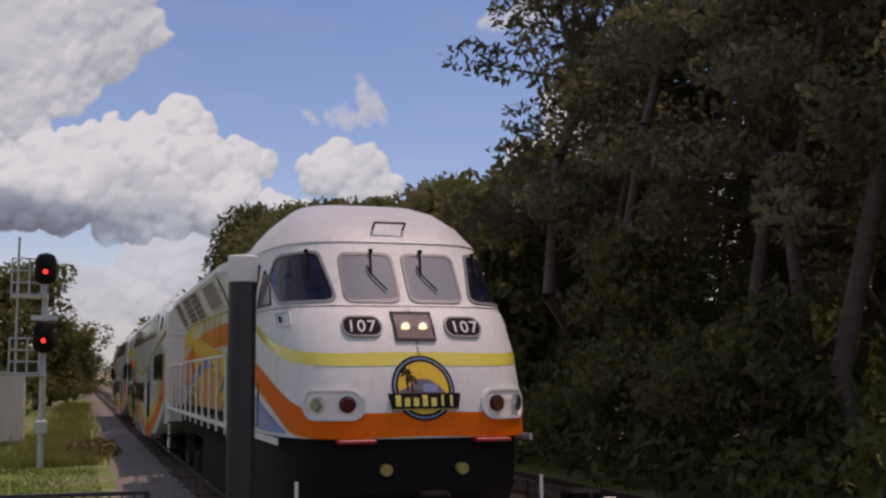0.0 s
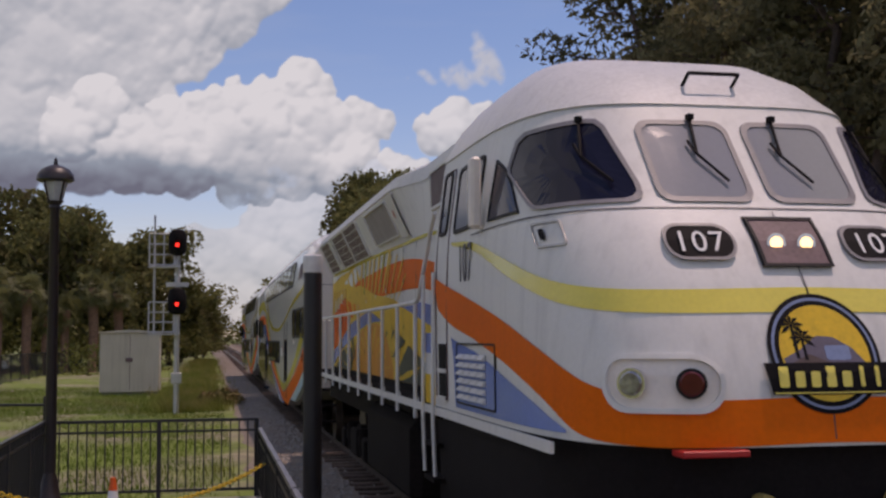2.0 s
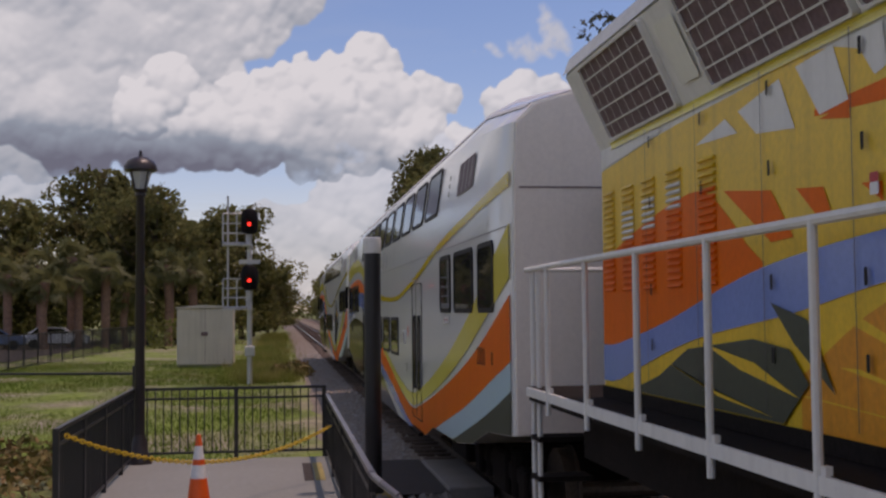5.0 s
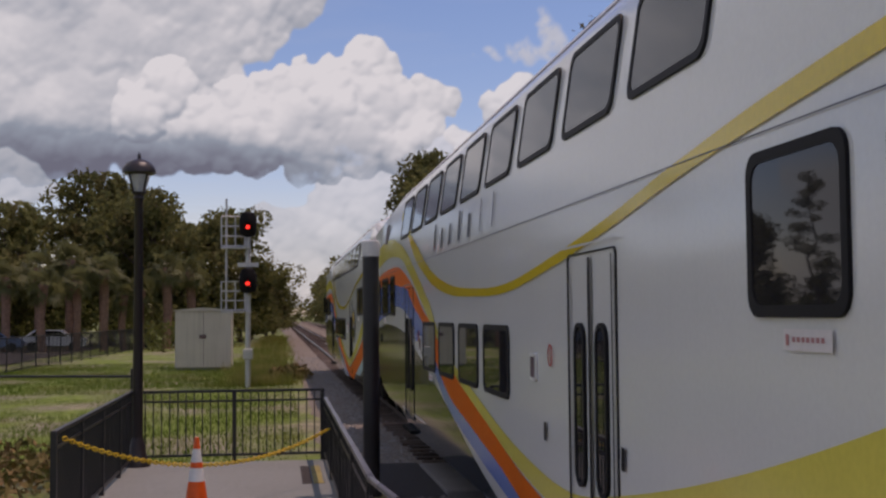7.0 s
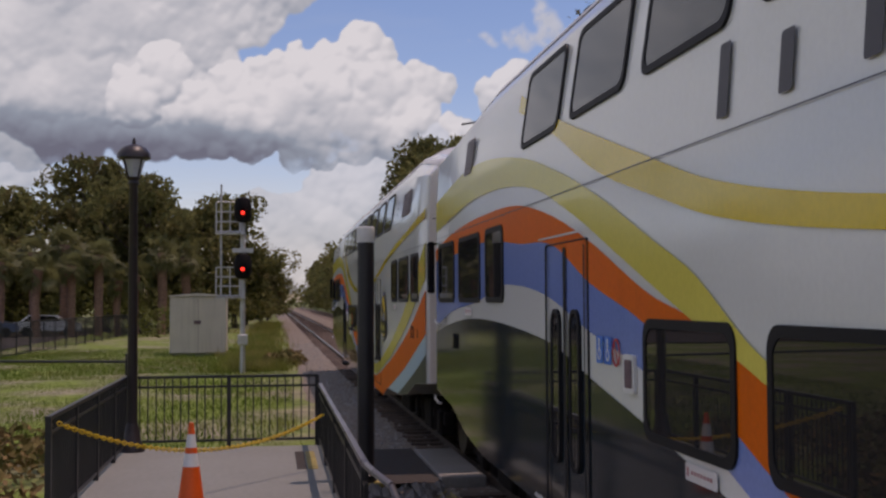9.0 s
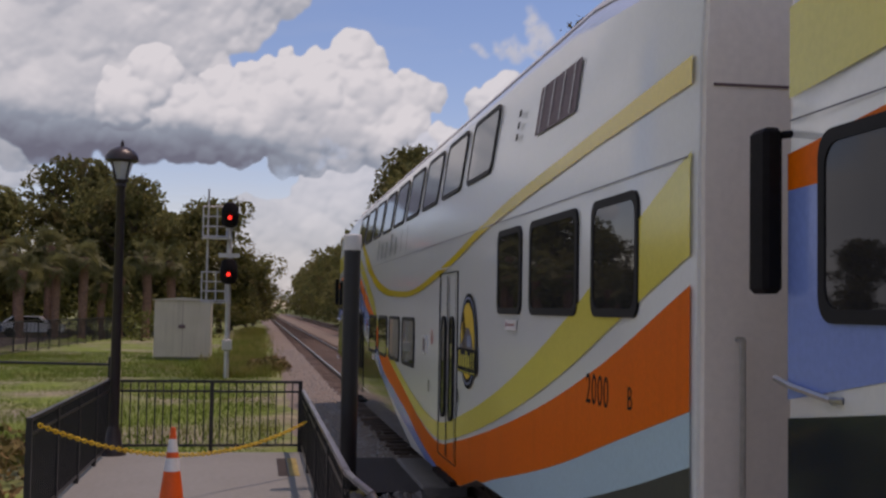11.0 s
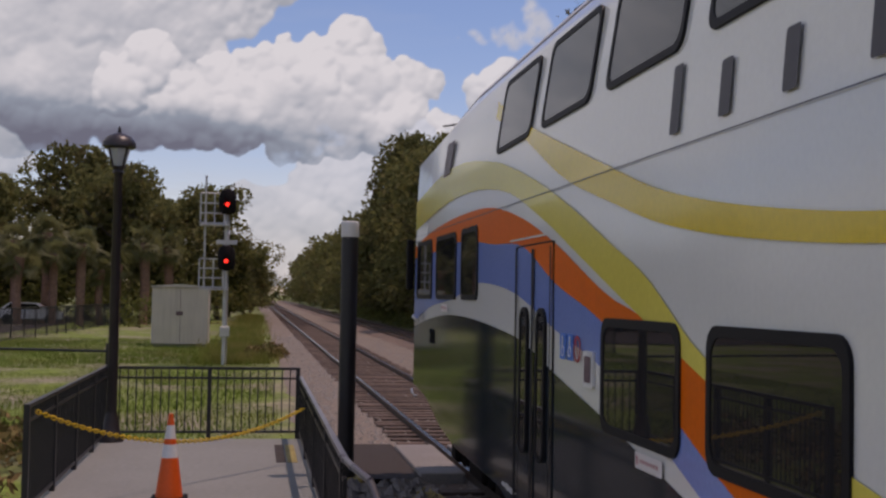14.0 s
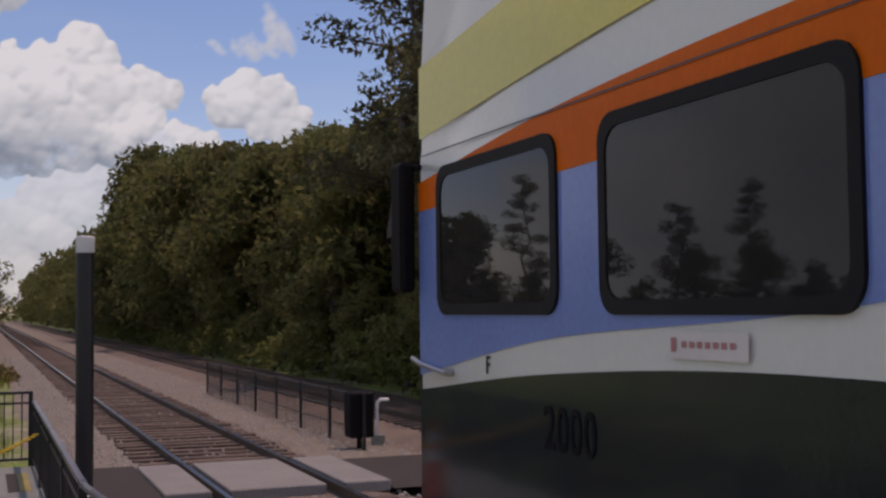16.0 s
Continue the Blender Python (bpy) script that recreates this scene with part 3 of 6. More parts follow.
def coach(name, label, badge=True, spaced=0.0):
    car = tagged(empty(name), label, "railway coach", group="coaches of the train")
    bm = bmesh.new()
    us = [0, 0.04, 1.2, 2.2, 2.7, 3.2, 4.3, 5.4, 6.4, 7.2, 12.2, 17.3, 18.1, 19.1, 20.2, 21.3, 21.8, 22.3, 23.3, 24.46, 24.5]
    zs = [0.7, 1.5, 2.2, 2.95, 3.02, 3.45, 4.15, 4.42, 4.60, 4.70]
    rings = []
    for u in us:
        b = lerp(CAR_BELLY, u)
        k = 0.985 if u in (0, 24.5) else 1.0
        zz = [b] + [max(z, b + 0.002 * (i + 1)) for i, z in enumerate(zs)]
        low = lambda z: z if z < 3.4 else 3.4 + (z - 3.4) * car_drop(u)
        left = [(-car_half(z, u) * k, -u, low(z)) for z in zz]
        rings.append(left + [(0, -u, low(4.72))] + [(-x, y, z) for x, y, z in reversed(left)])
    loft(bm, rings)
    body = part("body", bm, M_WHITE, car, "glossy white painted steel body", smooth=30)
    # roof skin, ends
    bm = bmesh.new()
    rz = [4.36, 4.42, 4.60, 4.70]
    ringsr = []
    for u in (0.03, 2.7, 21.8, 24.47):
        low = lambda z: 3.4 + (z - 3.4) * car_drop(u)
        left = [(-car_half(z, u) - 0.004, -u, low(z) + 0.004) for z in rz]
        ringsr.append(left + [(0, -u, low(4.72) + 0.006)] + [(-x, y, z) for x, y, z in reversed(left)])
    loft(bm, ringsr, closed=False, caps=False)
    part("roof", bm, M_ROOF, car, "pale weathered roof sheet", smooth=30)
    for y, s in ((-CAR_L, -1), (0, 1)):
        bm = bmesh.new()
        pr = [(-1.46, 1.12), (-1.46, 2.95), (-1.455, 3.43), (-1.43, 3.88), (-1.24, 4.06), (-0.84, 4.18), (0, 4.255), (0.84, 4.18), (1.24, 4.06), (1.43, 3.88), (1.455, 3.43), (1.46, 2.95), (1.46, 1.12)]
        loft(bm, [[(x, y + s * o, z) for x, z in pr] for o in (-0.02, 0.05)])
        e = part("end_wall", bm, M_END, car, "plain beige end wall")
        part("seam", box(bmesh.new(), -1.42, 1.42, y + s * 0.05 - 0.008, y + s * 0.05 + 0.008, 3.30, 3.312), M_GRILLE, e)
        bm = bmesh.new()
        y0, y1 = sorted((y + s * 0.05, y + s * 0.40))
        for a in (-0.55, 0.45):
            box(bm, a, a + 0.10, y0, y1, 1.15, 3.25)
        box(bm, -0.55, 0.55, y0, y1, 3.25, 3.35)
        part("gangway", bm, M_RUBBER, e, "black rubber gangway frame")
        bm = bmesh.new()
        tube(bm, (0, y, 0.85), (0, y + s * 0.52, 0.85), 0.10)
        box(bm, -0.14, 0.14, y + s * 0.50 - 0.08, y + s * 0.50 + 0.08, 0.70, 1.02, bevel=0.02)
        part("coupler", bm, M_UNDER, car)
        for sx in (-1, 1):
            bm = bmesh.new()
            path(bm, [(sx * 1.3, y + s * 0.055, 1.25), (sx * 1.3, y + s * 0.12, 1.25), (sx * 1.3, y + s * 0.12, 2.1), (sx * 1.3, y + s * 0.055, 2.1)], 0.014, 6)
            part("grab_rail", bm, M_STEEL, car)
    # livery and openings on both sides
    floor = lambda u: lerp(CAR_BELLY, u) + 0.004
    for side in (-1, 1):
        fn = lambda u, z, off=0.0, side=side: car_pt(u, z, off, side)
        for nm, tops, bots, mat, off, u0, u1, lab in (
                ("green_band", GRN_T, [(0, 0.2), (25, 0.2)], M_GREEN, 0.003, 0.02, 14.2, "glossy dark green band"),
                ("blue_band", ORA_B, BLU_B, M_BLUE, 0.004, 0.02, 16.5, "soft blue band"),
                ("light_blue_band", ORA_B, BLU_B, M_LBLUE, 0.004, 18.0, 24.48, "light blue band"),
                ("green_band", BLU_B, [(0, 0.2), (25, 0.2)], M_PALM, 0.003, 19.0, 24.48, "dull green band"),
                ("orange_band", ORA_T, ORA_B, M_ORANGE, 0.006, 0.02, 24.48, "bright orange band"),
                ("yellow_band", YEL_T, YEL_B, M_PALE, 0.008, 0.02, 24.48, "pale yellow band"),
                ("yellow_swoosh", SWOOSH_T, SWOOSH_B, M_YELLOW, 0.010, 4.6, 24.48, "slim yellow swoosh")):
            part(nm, surface_strip(fn, tops, bots, u0, u1, off, floor=floor), mat, car, lab, smooth=True)
        part("seam", surface_strip(fn, [(0, 2.972), (25, 2.972)], [(0, 2.965), (25, 2.965)], 0.05, 24.45, 0.012, step=2, rows=1), M_DKGREY, car)
        for k in range(9):
            u = 4.92 + 1.64 * k
            window_on(fn, car, rounded(u, u + 1.30, 3.47, 4.12, 0.10), 0.045, "upper_window", M_GLASS_DECK)
        for k in range(4):
            u = 8.35 + 1.64 * k
            window_on(fn, car, rounded(u, u + 1.30, 1.45, 2.11, 0.11), 0.05, "lower_window", M_GLASS)
        for u0, u1 in ((0.29, 1.54), (1.87, 3.20), (3.50, 4.38), (19.95, 20.86), (21.15, 22.5), (22.82, 23.72)):
            window_on(fn, car, rounded(u0, u1, 2.19, 2.89, 0.10), 0.05, "end_window", M_GLASS)
        for u0 in (6.0, 16.72):
            u1 = u0 + 1.2
            ring = rounded(u0, u1, 0.62, 2.62, 0.05)
            d = part("door", ring_on(fn, ring, inset(ring, 0.010), 0.013), M_RUBBER, car, "sliding double door with tall rounded panes", smooth=40)
            um = (u0 + u1) / 2
            part("seal", patch_on(fn, rounded(um - 0.035, um + 0.035, 0.66, 2.58, 0.01), 0.018), M_RUBBER, d)
            for a in (u0 + 0.055, u1 - 0.085):
                part("seal", patch_on(fn, rounded(a, a + 0.03, 0.66, 2.58, 0.008), 0.018), M_RUBBER, d)
            for a in (um - 0.40, um + 0.14):
                window_on(fn, d, rounded(a, a + 0.26, 1.05, 2.15, 0.12, 6), 0.03, "door_window", M_GLASS, proud=0.024)
            part("drip_rail", patch_on(fn, rounded(u0 - 0.15, u1 + 0.1, 2.66, 2.675, 0.006), 0.026), M_WHITE, d)
            part("step_plate", box(bmesh.new(), *sorted((side * 1.40, side * 1.56)), -u1, -u0, 0.42, 0.47), M_UNDER, d)
        if badge:
            emblem(car, fn, 18.58, 1.92, 0.46, 0.46, 0.014)
        # lettering of the operator, as plain bars
        for k, (uc, w) in enumerate(((9.5, 0.13), (10.13, 0.13), (10.78, 0.13), (11.46, 0.14), (12.12, 0.14), (12.80, 0.05), (13.46, 0.05))):
            uc += spaced * (uc - 9.5)
            part("bar", patch_on(fn, rounded(uc - w / 2, uc + w / 2, 3.04, 3.34 + (0.05 if k in (0, 3, 5, 6) else -0.04), 0.02), 0.013), M_DKGREY, car, "dark grey letter bar")
        # vents, notices, small fittings
        for u0, u1 in ((1.95, 2.40), (21.0, 22.2)):
            v = part("vent", patch_on(fn, rounded(u0, u1, 3.56, 3.94, 0.02), 0.012), M_GRILLE, car, "dark air vent with slats")
            for k in range(4):
                uu = u0 + (u1 - u0) * (k + 0.5) / 4
                part("slat", patch_on(fn, rounded(uu - 0.012, uu + 0.012, 3.57, 3.93, 0.005), 0.022), M_STEEL, v)
        for k in range(2):
            pg = part("pictogram", patch_on(fn, rounded(7.40 + 0.18 * k, 7.55 + 0.18 * k, 1.82, 1.99, 0.01), 0.013), M_DECAL_BLUE, car, "small blue pictogram sign")
            cu_ = 7.475 + 0.18 * k
            o = [(cu_ + 0.036 * math.cos(a), 1.875 + 0.036 * math.sin(a)) for a in np.linspace(0, 2 * math.pi, 14, endpoint=False)]
            part("wheel_mark", ring_on(fn, o, inset(o, 0.010), 0.017, 0.014), M_WHITECAP, pg)
            part("figure_mark", patch_on(fn, rounded(cu_ - 0.012, cu_ + 0.014, 1.90, 1.975, 0.01), 0.0165), M_WHITECAP, pg)
        for uu in (7.83, 16.17):
            o = [(uu + 0.075 * math.cos(a), 1.90 + 0.085 * math.sin(a)) for a in np.linspace(0, 2 * math.pi, 20, endpoint=False)]
            g = part("pictogram", ring_on(fn, o, inset(o, 0.016), 0.015, 0.012), M_DECAL_RED, car, "round red prohibition sign")
            part("stroke", patch_on(fn, [(uu - 0.05, 1.96), (uu - 0.035, 1.97), (uu + 0.05, 1.84), (uu + 0.035, 1.83)], 0.014), M_DECAL_RED, g)
        for uu in (8.0, 15.50):
            bx = bmesh.new()
            loft(bx, [[fn(u, z, o) for u, z in rounded(uu, uu + 0.20, 1.68, 1.90, 0.02)] for o in (0.0, 0.022)])
            cb = part("call_box", bx, M_WHITE_DIRTY, car, "small grey service box")
            part("panel", patch_on(fn, rounded(uu + 0.03, uu + 0.17, 1.71, 1.87, 0.01), 0.026), M_GRILLE, cb)
        for uu, zz in ((2.30, 2.055), (20.3, 2.06), (9.0, 1.33)):
            p = part("notice", patch_on(fn, rounded(uu, uu + 0.42, zz, zz + 0.085, 0.01), 0.014), M_PINKBAR, car, "pale notice plate with a line of small print")
            for q in range(7):
                part("print_bar", patch_on(fn, rounded(uu + 0.08 + 0.042 * q, uu + 0.108 + 0.042 * q, zz + 0.034, zz + 0.054, 0.004), 0.016), M_PRINT, p)
            part("print_bar", patch_on(fn, rounded(uu + 0.02, uu + 0.05, zz + 0.02, zz + 0.065, 0.004), 0.016), M_PRINT, p)
        for k in range(3):
            part("marker_light", patch_on(fn, rounded(20.30, 20.39, 3.62 + 0.1 * k, 3.68 + 0.1 * k, 0.02), 0.02), M_BLACK, car)
        for uu, zz in ((15.95, 1.25), (18.0, 1.28)):
            part("socket", patch_on(fn, rounded(uu, uu + 0.07, zz, zz + 0.14, 0.01), 0.016), M_BLACK, car)
        rot = Matrix.Rotation(radians(90 * side), 4, "Z") @ Matrix.Rotation(radians(90), 4, "X")
        text_mesh("2000", 0.26, M_BLACK, car, Matrix.Translation((side * 1.506, -22.95, 1.74)) @ rot, squeeze=0.85)
        text_mesh("B", 0.18, M_BLACK, car, Matrix.Translation((side * 1.506, -23.58, 1.74)) @ rot, "letter", squeeze=0.9)
        text_mesh("2000", 0.24, M_BLACK, car, Matrix.Translation((side * 1.506, -1.60, 1.75)) @ rot, squeeze=0.80)
        text_mesh("F", 0.11, M_BLACK, car, Matrix.Translation((side * 1.506, -0.86, 1.97)) @ rot, "letter", squeeze=0.8)
        # mirror by the cab and grab rails at the rear end
        bm = bmesh.new()
        box(bm, *sorted((side * 1.52, side * 1.60)), -0.02, 0.14, 2.30, 2.95, bevel=0.02)
        tube(bm, (side * 1.49, -0.05, 2.92), (side * 1.56, 0.06, 2.92), 0.015, n=6)
        part("mirror", bm, M_BLACK, car, "tall black side mirror")
        for zz in (1.0, 1.95):
            part("grab_rail", path(bmesh.new(), [(side * 1.50, 0.10, zz + 0.02), (side * 1.53, -0.10, zz), (side * 1.53, -0.42, zz - 0.03), (side * 1.50, -0.45, zz - 0.03)], 0.013, 6), M_STEEL, car)
    # roof gear and running gear
    part("antenna", path(bmesh.new(), [(-0.9, -0.25, 4.1), (-0.9, -0.25, 4.45), (-1.15, 0.1, 4.45)], 0.012, 6), M_BLACK, car)
    part("antenna", path(bmesh.new(), [(-0.7, -0.4, 4.15), (-0.7, -0.4, 4.5)], 0.012, 6), M_BLACK, car)
    bogie(car, -2.55)
    bogie(car, -(CAR_L - 2.55))
    for y in (-5.8, -20.0):
        part("equipment_box", box(bmesh.new(), -1.2, 1.2, y, y + 1.3, 0.30, 0.80, bevel=0.03), M_UNDER, car)
    return car


coach_a = coach("coach", "white double-deck coach with yellow, orange, blue and green bands", badge=False, spaced=0.07)
coach_b = coach("coach", "white double-deck coach with coloured bands and a round sunrise badge")

# ================= train: locomotive =================
LOCO_L = 17.45
PL = 4.0      # squareness of the nose in plan


NOSE_Y = [(0.3, 17.28), (1.0, 17.42), (1.6, 17.42), (2.0, 17.36), (2.5, 17.12), (2.8, 16.90), (3.0, 16.70), (3.1, 16.58), (3.74, 16.06), (3.84, 15.98), (4.1, 15.62), (4.32, 15.15), (4.46, 14.6), (4.52, 14.2)]
NOSE_W = [(0.3, 1.42), (1.6, 1.47), (2.6, 1.48), (3.05, 1.46), (3.74, 1.37), (3.84, 1.35), (4.1, 1.20), (4.32, 1.0), (4.46, 0.82), (4.52, 0.66)]
CAB_BACK = 12.9


def outline(z, n=60):
    """The nose's plan at a height, from its middle to the back of the cab: (half width, metres from the rear end)."""
    wf, hw = lerp(NOSE_Y, z), lerp(NOSE_W, z)
    dp = max(0.4, min(2.6, wf - CAB_BACK - 0.3))
    pts = []
    for i in range(n + 1):
        a = math.pi / 2 * i / n
        pts.append((hw * math.sin(a) ** (2 / PL), wf - dp * (1 - max(0.0, math.cos(a)) ** (2 / PL))))
    pts.append((hw, CAB_BACK))
    return pts


def nose_pt(s, z, off=0.0):
    """A point on the cab's skin, s metres round from the middle of the nose (minus: the platform side)."""
    pts = outline(z)
    d, side = abs(s), (-1 if s < 0 else 1)
    for (x0, w0), (x1, w1) in zip(pts, pts[1:]):
        l = math.hypot(x1 - x0, w1 - w0)
        if d <= l or (x1, w1) == pts[-1]:
            k = d / l if l else 0
            nx, nw = (w0 - w1) / l, (x1 - x0) / l
            return (side * (x0 + (x1 - x0) * k + nx * off), -(w0 + (w1 - w0) * k + nw * off), z)
        d -= l
    return (side * pts[-1][0], -pts[-1][1], z)


def cab_side(k):
    """The cab's flank by metres from the rear end, k = -1 on the platform side."""
    def fs(w, z, off=0.0):
        pts = outline(z)
        total = sum(math.hypot(c - a, d - b) for (a, b), (c, d) in zip(pts, pts[1:]))
        return nose_pt(k * (total - (w - CAB_BACK)), z, off)
    BENT.append(fs)
    return fs


BENT.append(nose_pt)


def locomotive():
    lo = tagged(empty("locomotive"), "white diesel locomotive with rounded nose and yellow sunburst mural", "locomotive")
    # cab shell
    bm = bmesh.new()
    zs = [1.58, 1.62, 2.0, 2.5, 2.8, 3.0, 3.1, 3.3, 3.5, 3.74, 3.79, 3.84, 3.95, 4.1, 4.2, 4.32, 4.4, 4.46, 4.52]
    ringz = []
    for z in zs:
        o = outline(z, 28)
        ringz.append([(-x, -w, z) for x, w in reversed(o)] + [(x, -w, z) for x, w in o[1:]])
    loft(bm, ringz)
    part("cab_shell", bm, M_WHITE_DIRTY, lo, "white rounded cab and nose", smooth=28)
    # silver roof cap
    bm = bmesh.new()
    ringz = []
    for z in [3.82, 3.88, 3.95, 4.1, 4.2, 4.32, 4.4, 4.46, 4.52]:
        o = [(x + 0.012, w + 0.012) for x, w in outline(z, 28)]
        ringz.append([(-x, -w, z + 0.006) for x, w in reversed(o)] + [(x, -w, z + 0.006) for x, w in o[1:]])
    loft(bm, ringz)
    part("cab_roof", bm, M_ROOF, lo, "silvery white roof dome", smooth=28)
    part("roof_handle", path(bmesh.new(), [(-0.19, -15.74, 4.0), (-0.19, -15.88, 4.08), (0.19, -15.88, 4.08), (0.19, -15.74, 4.0)], 0.014, 6), M_BLACK, lo)
    # painted bands round the nose
    fn = nose_pt
    sgn = lambda pts, k: sorted((k * s, z) for s, z in pts)
    for k in (-1, 1):
        yt = sgn([(0, 2.50), (1.2, 2.50), (1.7, 2.57), (2.4, 2.76), (3.2, 2.96), (4.0, 3.03)], k)
        yb = sgn([(0, 2.35), (1.2, 2.36), (1.7, 2.43), (2.4, 2.63), (3.2, 2.88), (4.0, 3.0)], k)
        u0, u1 = sorted((0.0, k * 4.0))
        part("yellow_band", surface_strip(fn, yt, yb, u0, u1, 0.006, step=0.06, rows=3), M_PALE, lo, "pale yellow band round the nose", smooth=True)
        ot = sgn([(0, 1.86), (1.1, 1.86), (1.5, 1.93), (2.0, 2.12), (2.6, 2.30), (3.6, 2.50), (4.6, 2.68), (5.4, 2.84)], k)
        ob_ = sgn([(0, 1.60), (1.45, 1.60), (1.65, 1.64), (2.0, 1.80), (2.6, 1.98), (3.6, 2.18), (4.6, 2.34), (5.4, 2.60)], k)
        u0, u1 = sorted((0.0, k * 5.0))
        part("orange_band", surface_strip(fn, ot, ob_, u0, u1, 0.008, step=0.06, rows=4), M_ORANGE, lo, "broad orange band round the nose", smooth=True)
        bt = sgn([(1.75, 1.64), (2.2, 1.78), (2.8, 1.92), (3.6, 2.08), (4.6, 2.22), (5.4, 2.5)], k)
        bb = sgn([(1.75, 1.62), (5.4, 1.62)], k)
        u0, u1 = sorted((k * 1.75, k * 4.55))
        part("blue_band", surface_strip(fn, bt, bb, u0, u1, 0.007, step=0.08, rows=3), M_BLUE, lo, "blue wedge behind the nose", smooth=True)
        # panes
        for s0, s1, z0, z1, nm in ((0.05, 0.70, 3.07, 3.69, "windscreen"), (0.79, 1.96, 3.07, 3.72, "corner_windscreen")):
            pts = [(k * s, z) for s, z in rounded(s0, s1, z0, z1, 0.10)]
            if nm == "corner_windscreen":
                pts = [(k * s, z) for s, z in ((0.82, 3.09), (0.79, 3.13), (0.79, 3.20), (0.89, 3.66), (0.93, 3.71), (1.01, 3.72), (1.60, 3.70), (1.74, 3.65), (1.95, 3.46), (1.97, 3.41),
                                               (1.74, 3.12), (1.68, 3.08), (1.60, 3.07), (0.89, 3.07))]
            w = part(nm, ring_on(fn, pts, inset(pts, 0.035), 0.022), M_GASKET, lo, "dark windscreen in a grey gasket", smooth=40)
            # centre panes carry the sky's sheen in their colour, corner panes stay dark
            part("pane", patch_on(fn, inset(pts, 0.03), 0.012), M_GLASS_SHEEN if nm == "windscreen" else M_GLASS_CAB, w)
            a = k * (0.30 if nm == "windscreen" else 1.05)
            wp = bmesh.new()
            p0, p1, p2 = Vector(fn(a, 3.70, 0.04)), Vector(fn(a - 0.05, 3.42, 0.05)), Vector(fn(a + 0.16, 3.20, 0.05))
            path(wp, [p0, p1], 0.012, 6)
            path(wp, [Vector(fn(a - 0.08, 3.52, 0.045)), p1, Vector(fn(a + 0.10, 3.22, 0.045))], 0.010, 6)
            box(wp, p0.x - 0.022, p0.x + 0.022, p0.y - 0.03, p0.y + 0.02, 3.69, 3.73)
            part("wiper", wp, M_BLACK, w)
        # number boards and lights
        pts = [(k * s, z) for s, z in rounded(0.36, 0.80, 2.67, 2.91, 0.11, 6)]
        nb = part("number_board", patch_on(fn, pts, 0.030), M_BLACK, lo, "dark number board with white figures")
        part("rim", ring_on(fn, [(s, z) for s, z in pts], inset(pts, 0.018), 0.036), M_GASKET, nb)
        c = Vector(fn(k * 0.59, 2.78, 0.037))
        text_mesh("107", 0.23, M_WHITECAP, nb, pose(c.x, c.y, c.z, 90 - 36, 0, k * 3.0), squeeze=0.88)
        pts = [(k * s, z) for s, z in rounded(0.64, 1.36, 1.77, 2.11, 0.16, 6)]
        lh = part("light_housing", ring_on(fn, pts, inset(pts, 0.03), 0.035), M_WHITE_DIRTY, lo, "recessed pair of lamps in a white surround", smooth=40)
        part("back_plate", patch_on(fn, inset(pts, 0.025), 0.010), M_END, lh)
        for s, mat, nm in ((1.16, M_CHROME, "headlight"), (0.83, M_LENS_RED, "marker_lamp")):
            c, c2 = Vector(fn(k * s, 1.94, 0.01)), Vector(fn(k * s, 1.94, 0.05))
            l = part(nm, tube(bmesh.new(), c, c2, 0.088, n=20), M_CHROME if nm == "headlight" else M_RUBBER, lh)
            part("lens", tube(bmesh.new(), c2, c2 + (c2 - c).normalized() * 0.012, 0.072, 0.06, n=20), M_LENS_CLEAR if nm == "headlight" else M_LENS_RED, l)
        # hatch on the nose shoulder
        pts = [(k * s, z) for s, z in rounded(1.45, 1.80, 2.80, 2.98, 0.03)]
        h = part("hatch", ring_on(fn, pts, inset(pts, 0.012), 0.014), M_STEEL, lo)
        part("latch", patch_on(fn, [(k * s, z) for s, z in rounded(1.64, 1.71, 2.85, 2.93, 0.02)], 0.02), M_BLACK, h)
        # cab side windows, door, mirror
        fs = cab_side(k)
        for w0, w1, z0, z1, nm in ((13.74, 14.64, 3.09, 3.66, "cab_window"), (13.09, 13.42, 3.12, 3.70, "door_window")):
            pts = [(w, z) for w, z in rounded(w0, w1, z0, z1, 0.07)]
            w_ = part(nm, ring_on(fs, pts, inset(pts, 0.03), 0.018), M_RUBBER, lo)
            part("pane", patch_on(fs, inset(pts, 0.028), 0.010), M_GLASS_CAB, w_)
        pts = [(w, z) for w, z in ((14.98, 3.08), (15.68, 3.08), (15.62, 3.13), (15.42, 3.32), (15.20, 3.47), (14.98, 3.56))]
        w_ = part("quarter_window", ring_on(fs, pts, inset(pts, 0.03), 0.016), M_RUBBER, lo)
        part("pane", patch_on(fs, inset(pts, 0.028), 0.010), M_GLASS_CAB, w_)
        mb = bmesh.new()
        p = Vector(fs(14.84, 3.06, 0.0))
        box(mb, *sorted((p.x + k * 0.02, p.x + k * 0.10)), p.y - 0.04, p.y + 0.11, 3.05, 3.60, bevel=0.02)
        tube(mb, (p.x, p.y, 3.06), (p.x + k * 0.08, p.y, 3.06), 0.02, n=6)
        part("wind_deflector", mb, M_END, lo, "beige folding wind deflector")
        pts = [(w, z) for w, z in rounded(13.02, 13.54, 1.66, 3.70, 0.05)]
        part("cab_door", ring_on(fs, pts, inset(pts, 0.012), 0.010), M_GRILLE, lo, "narrow cab door outline")
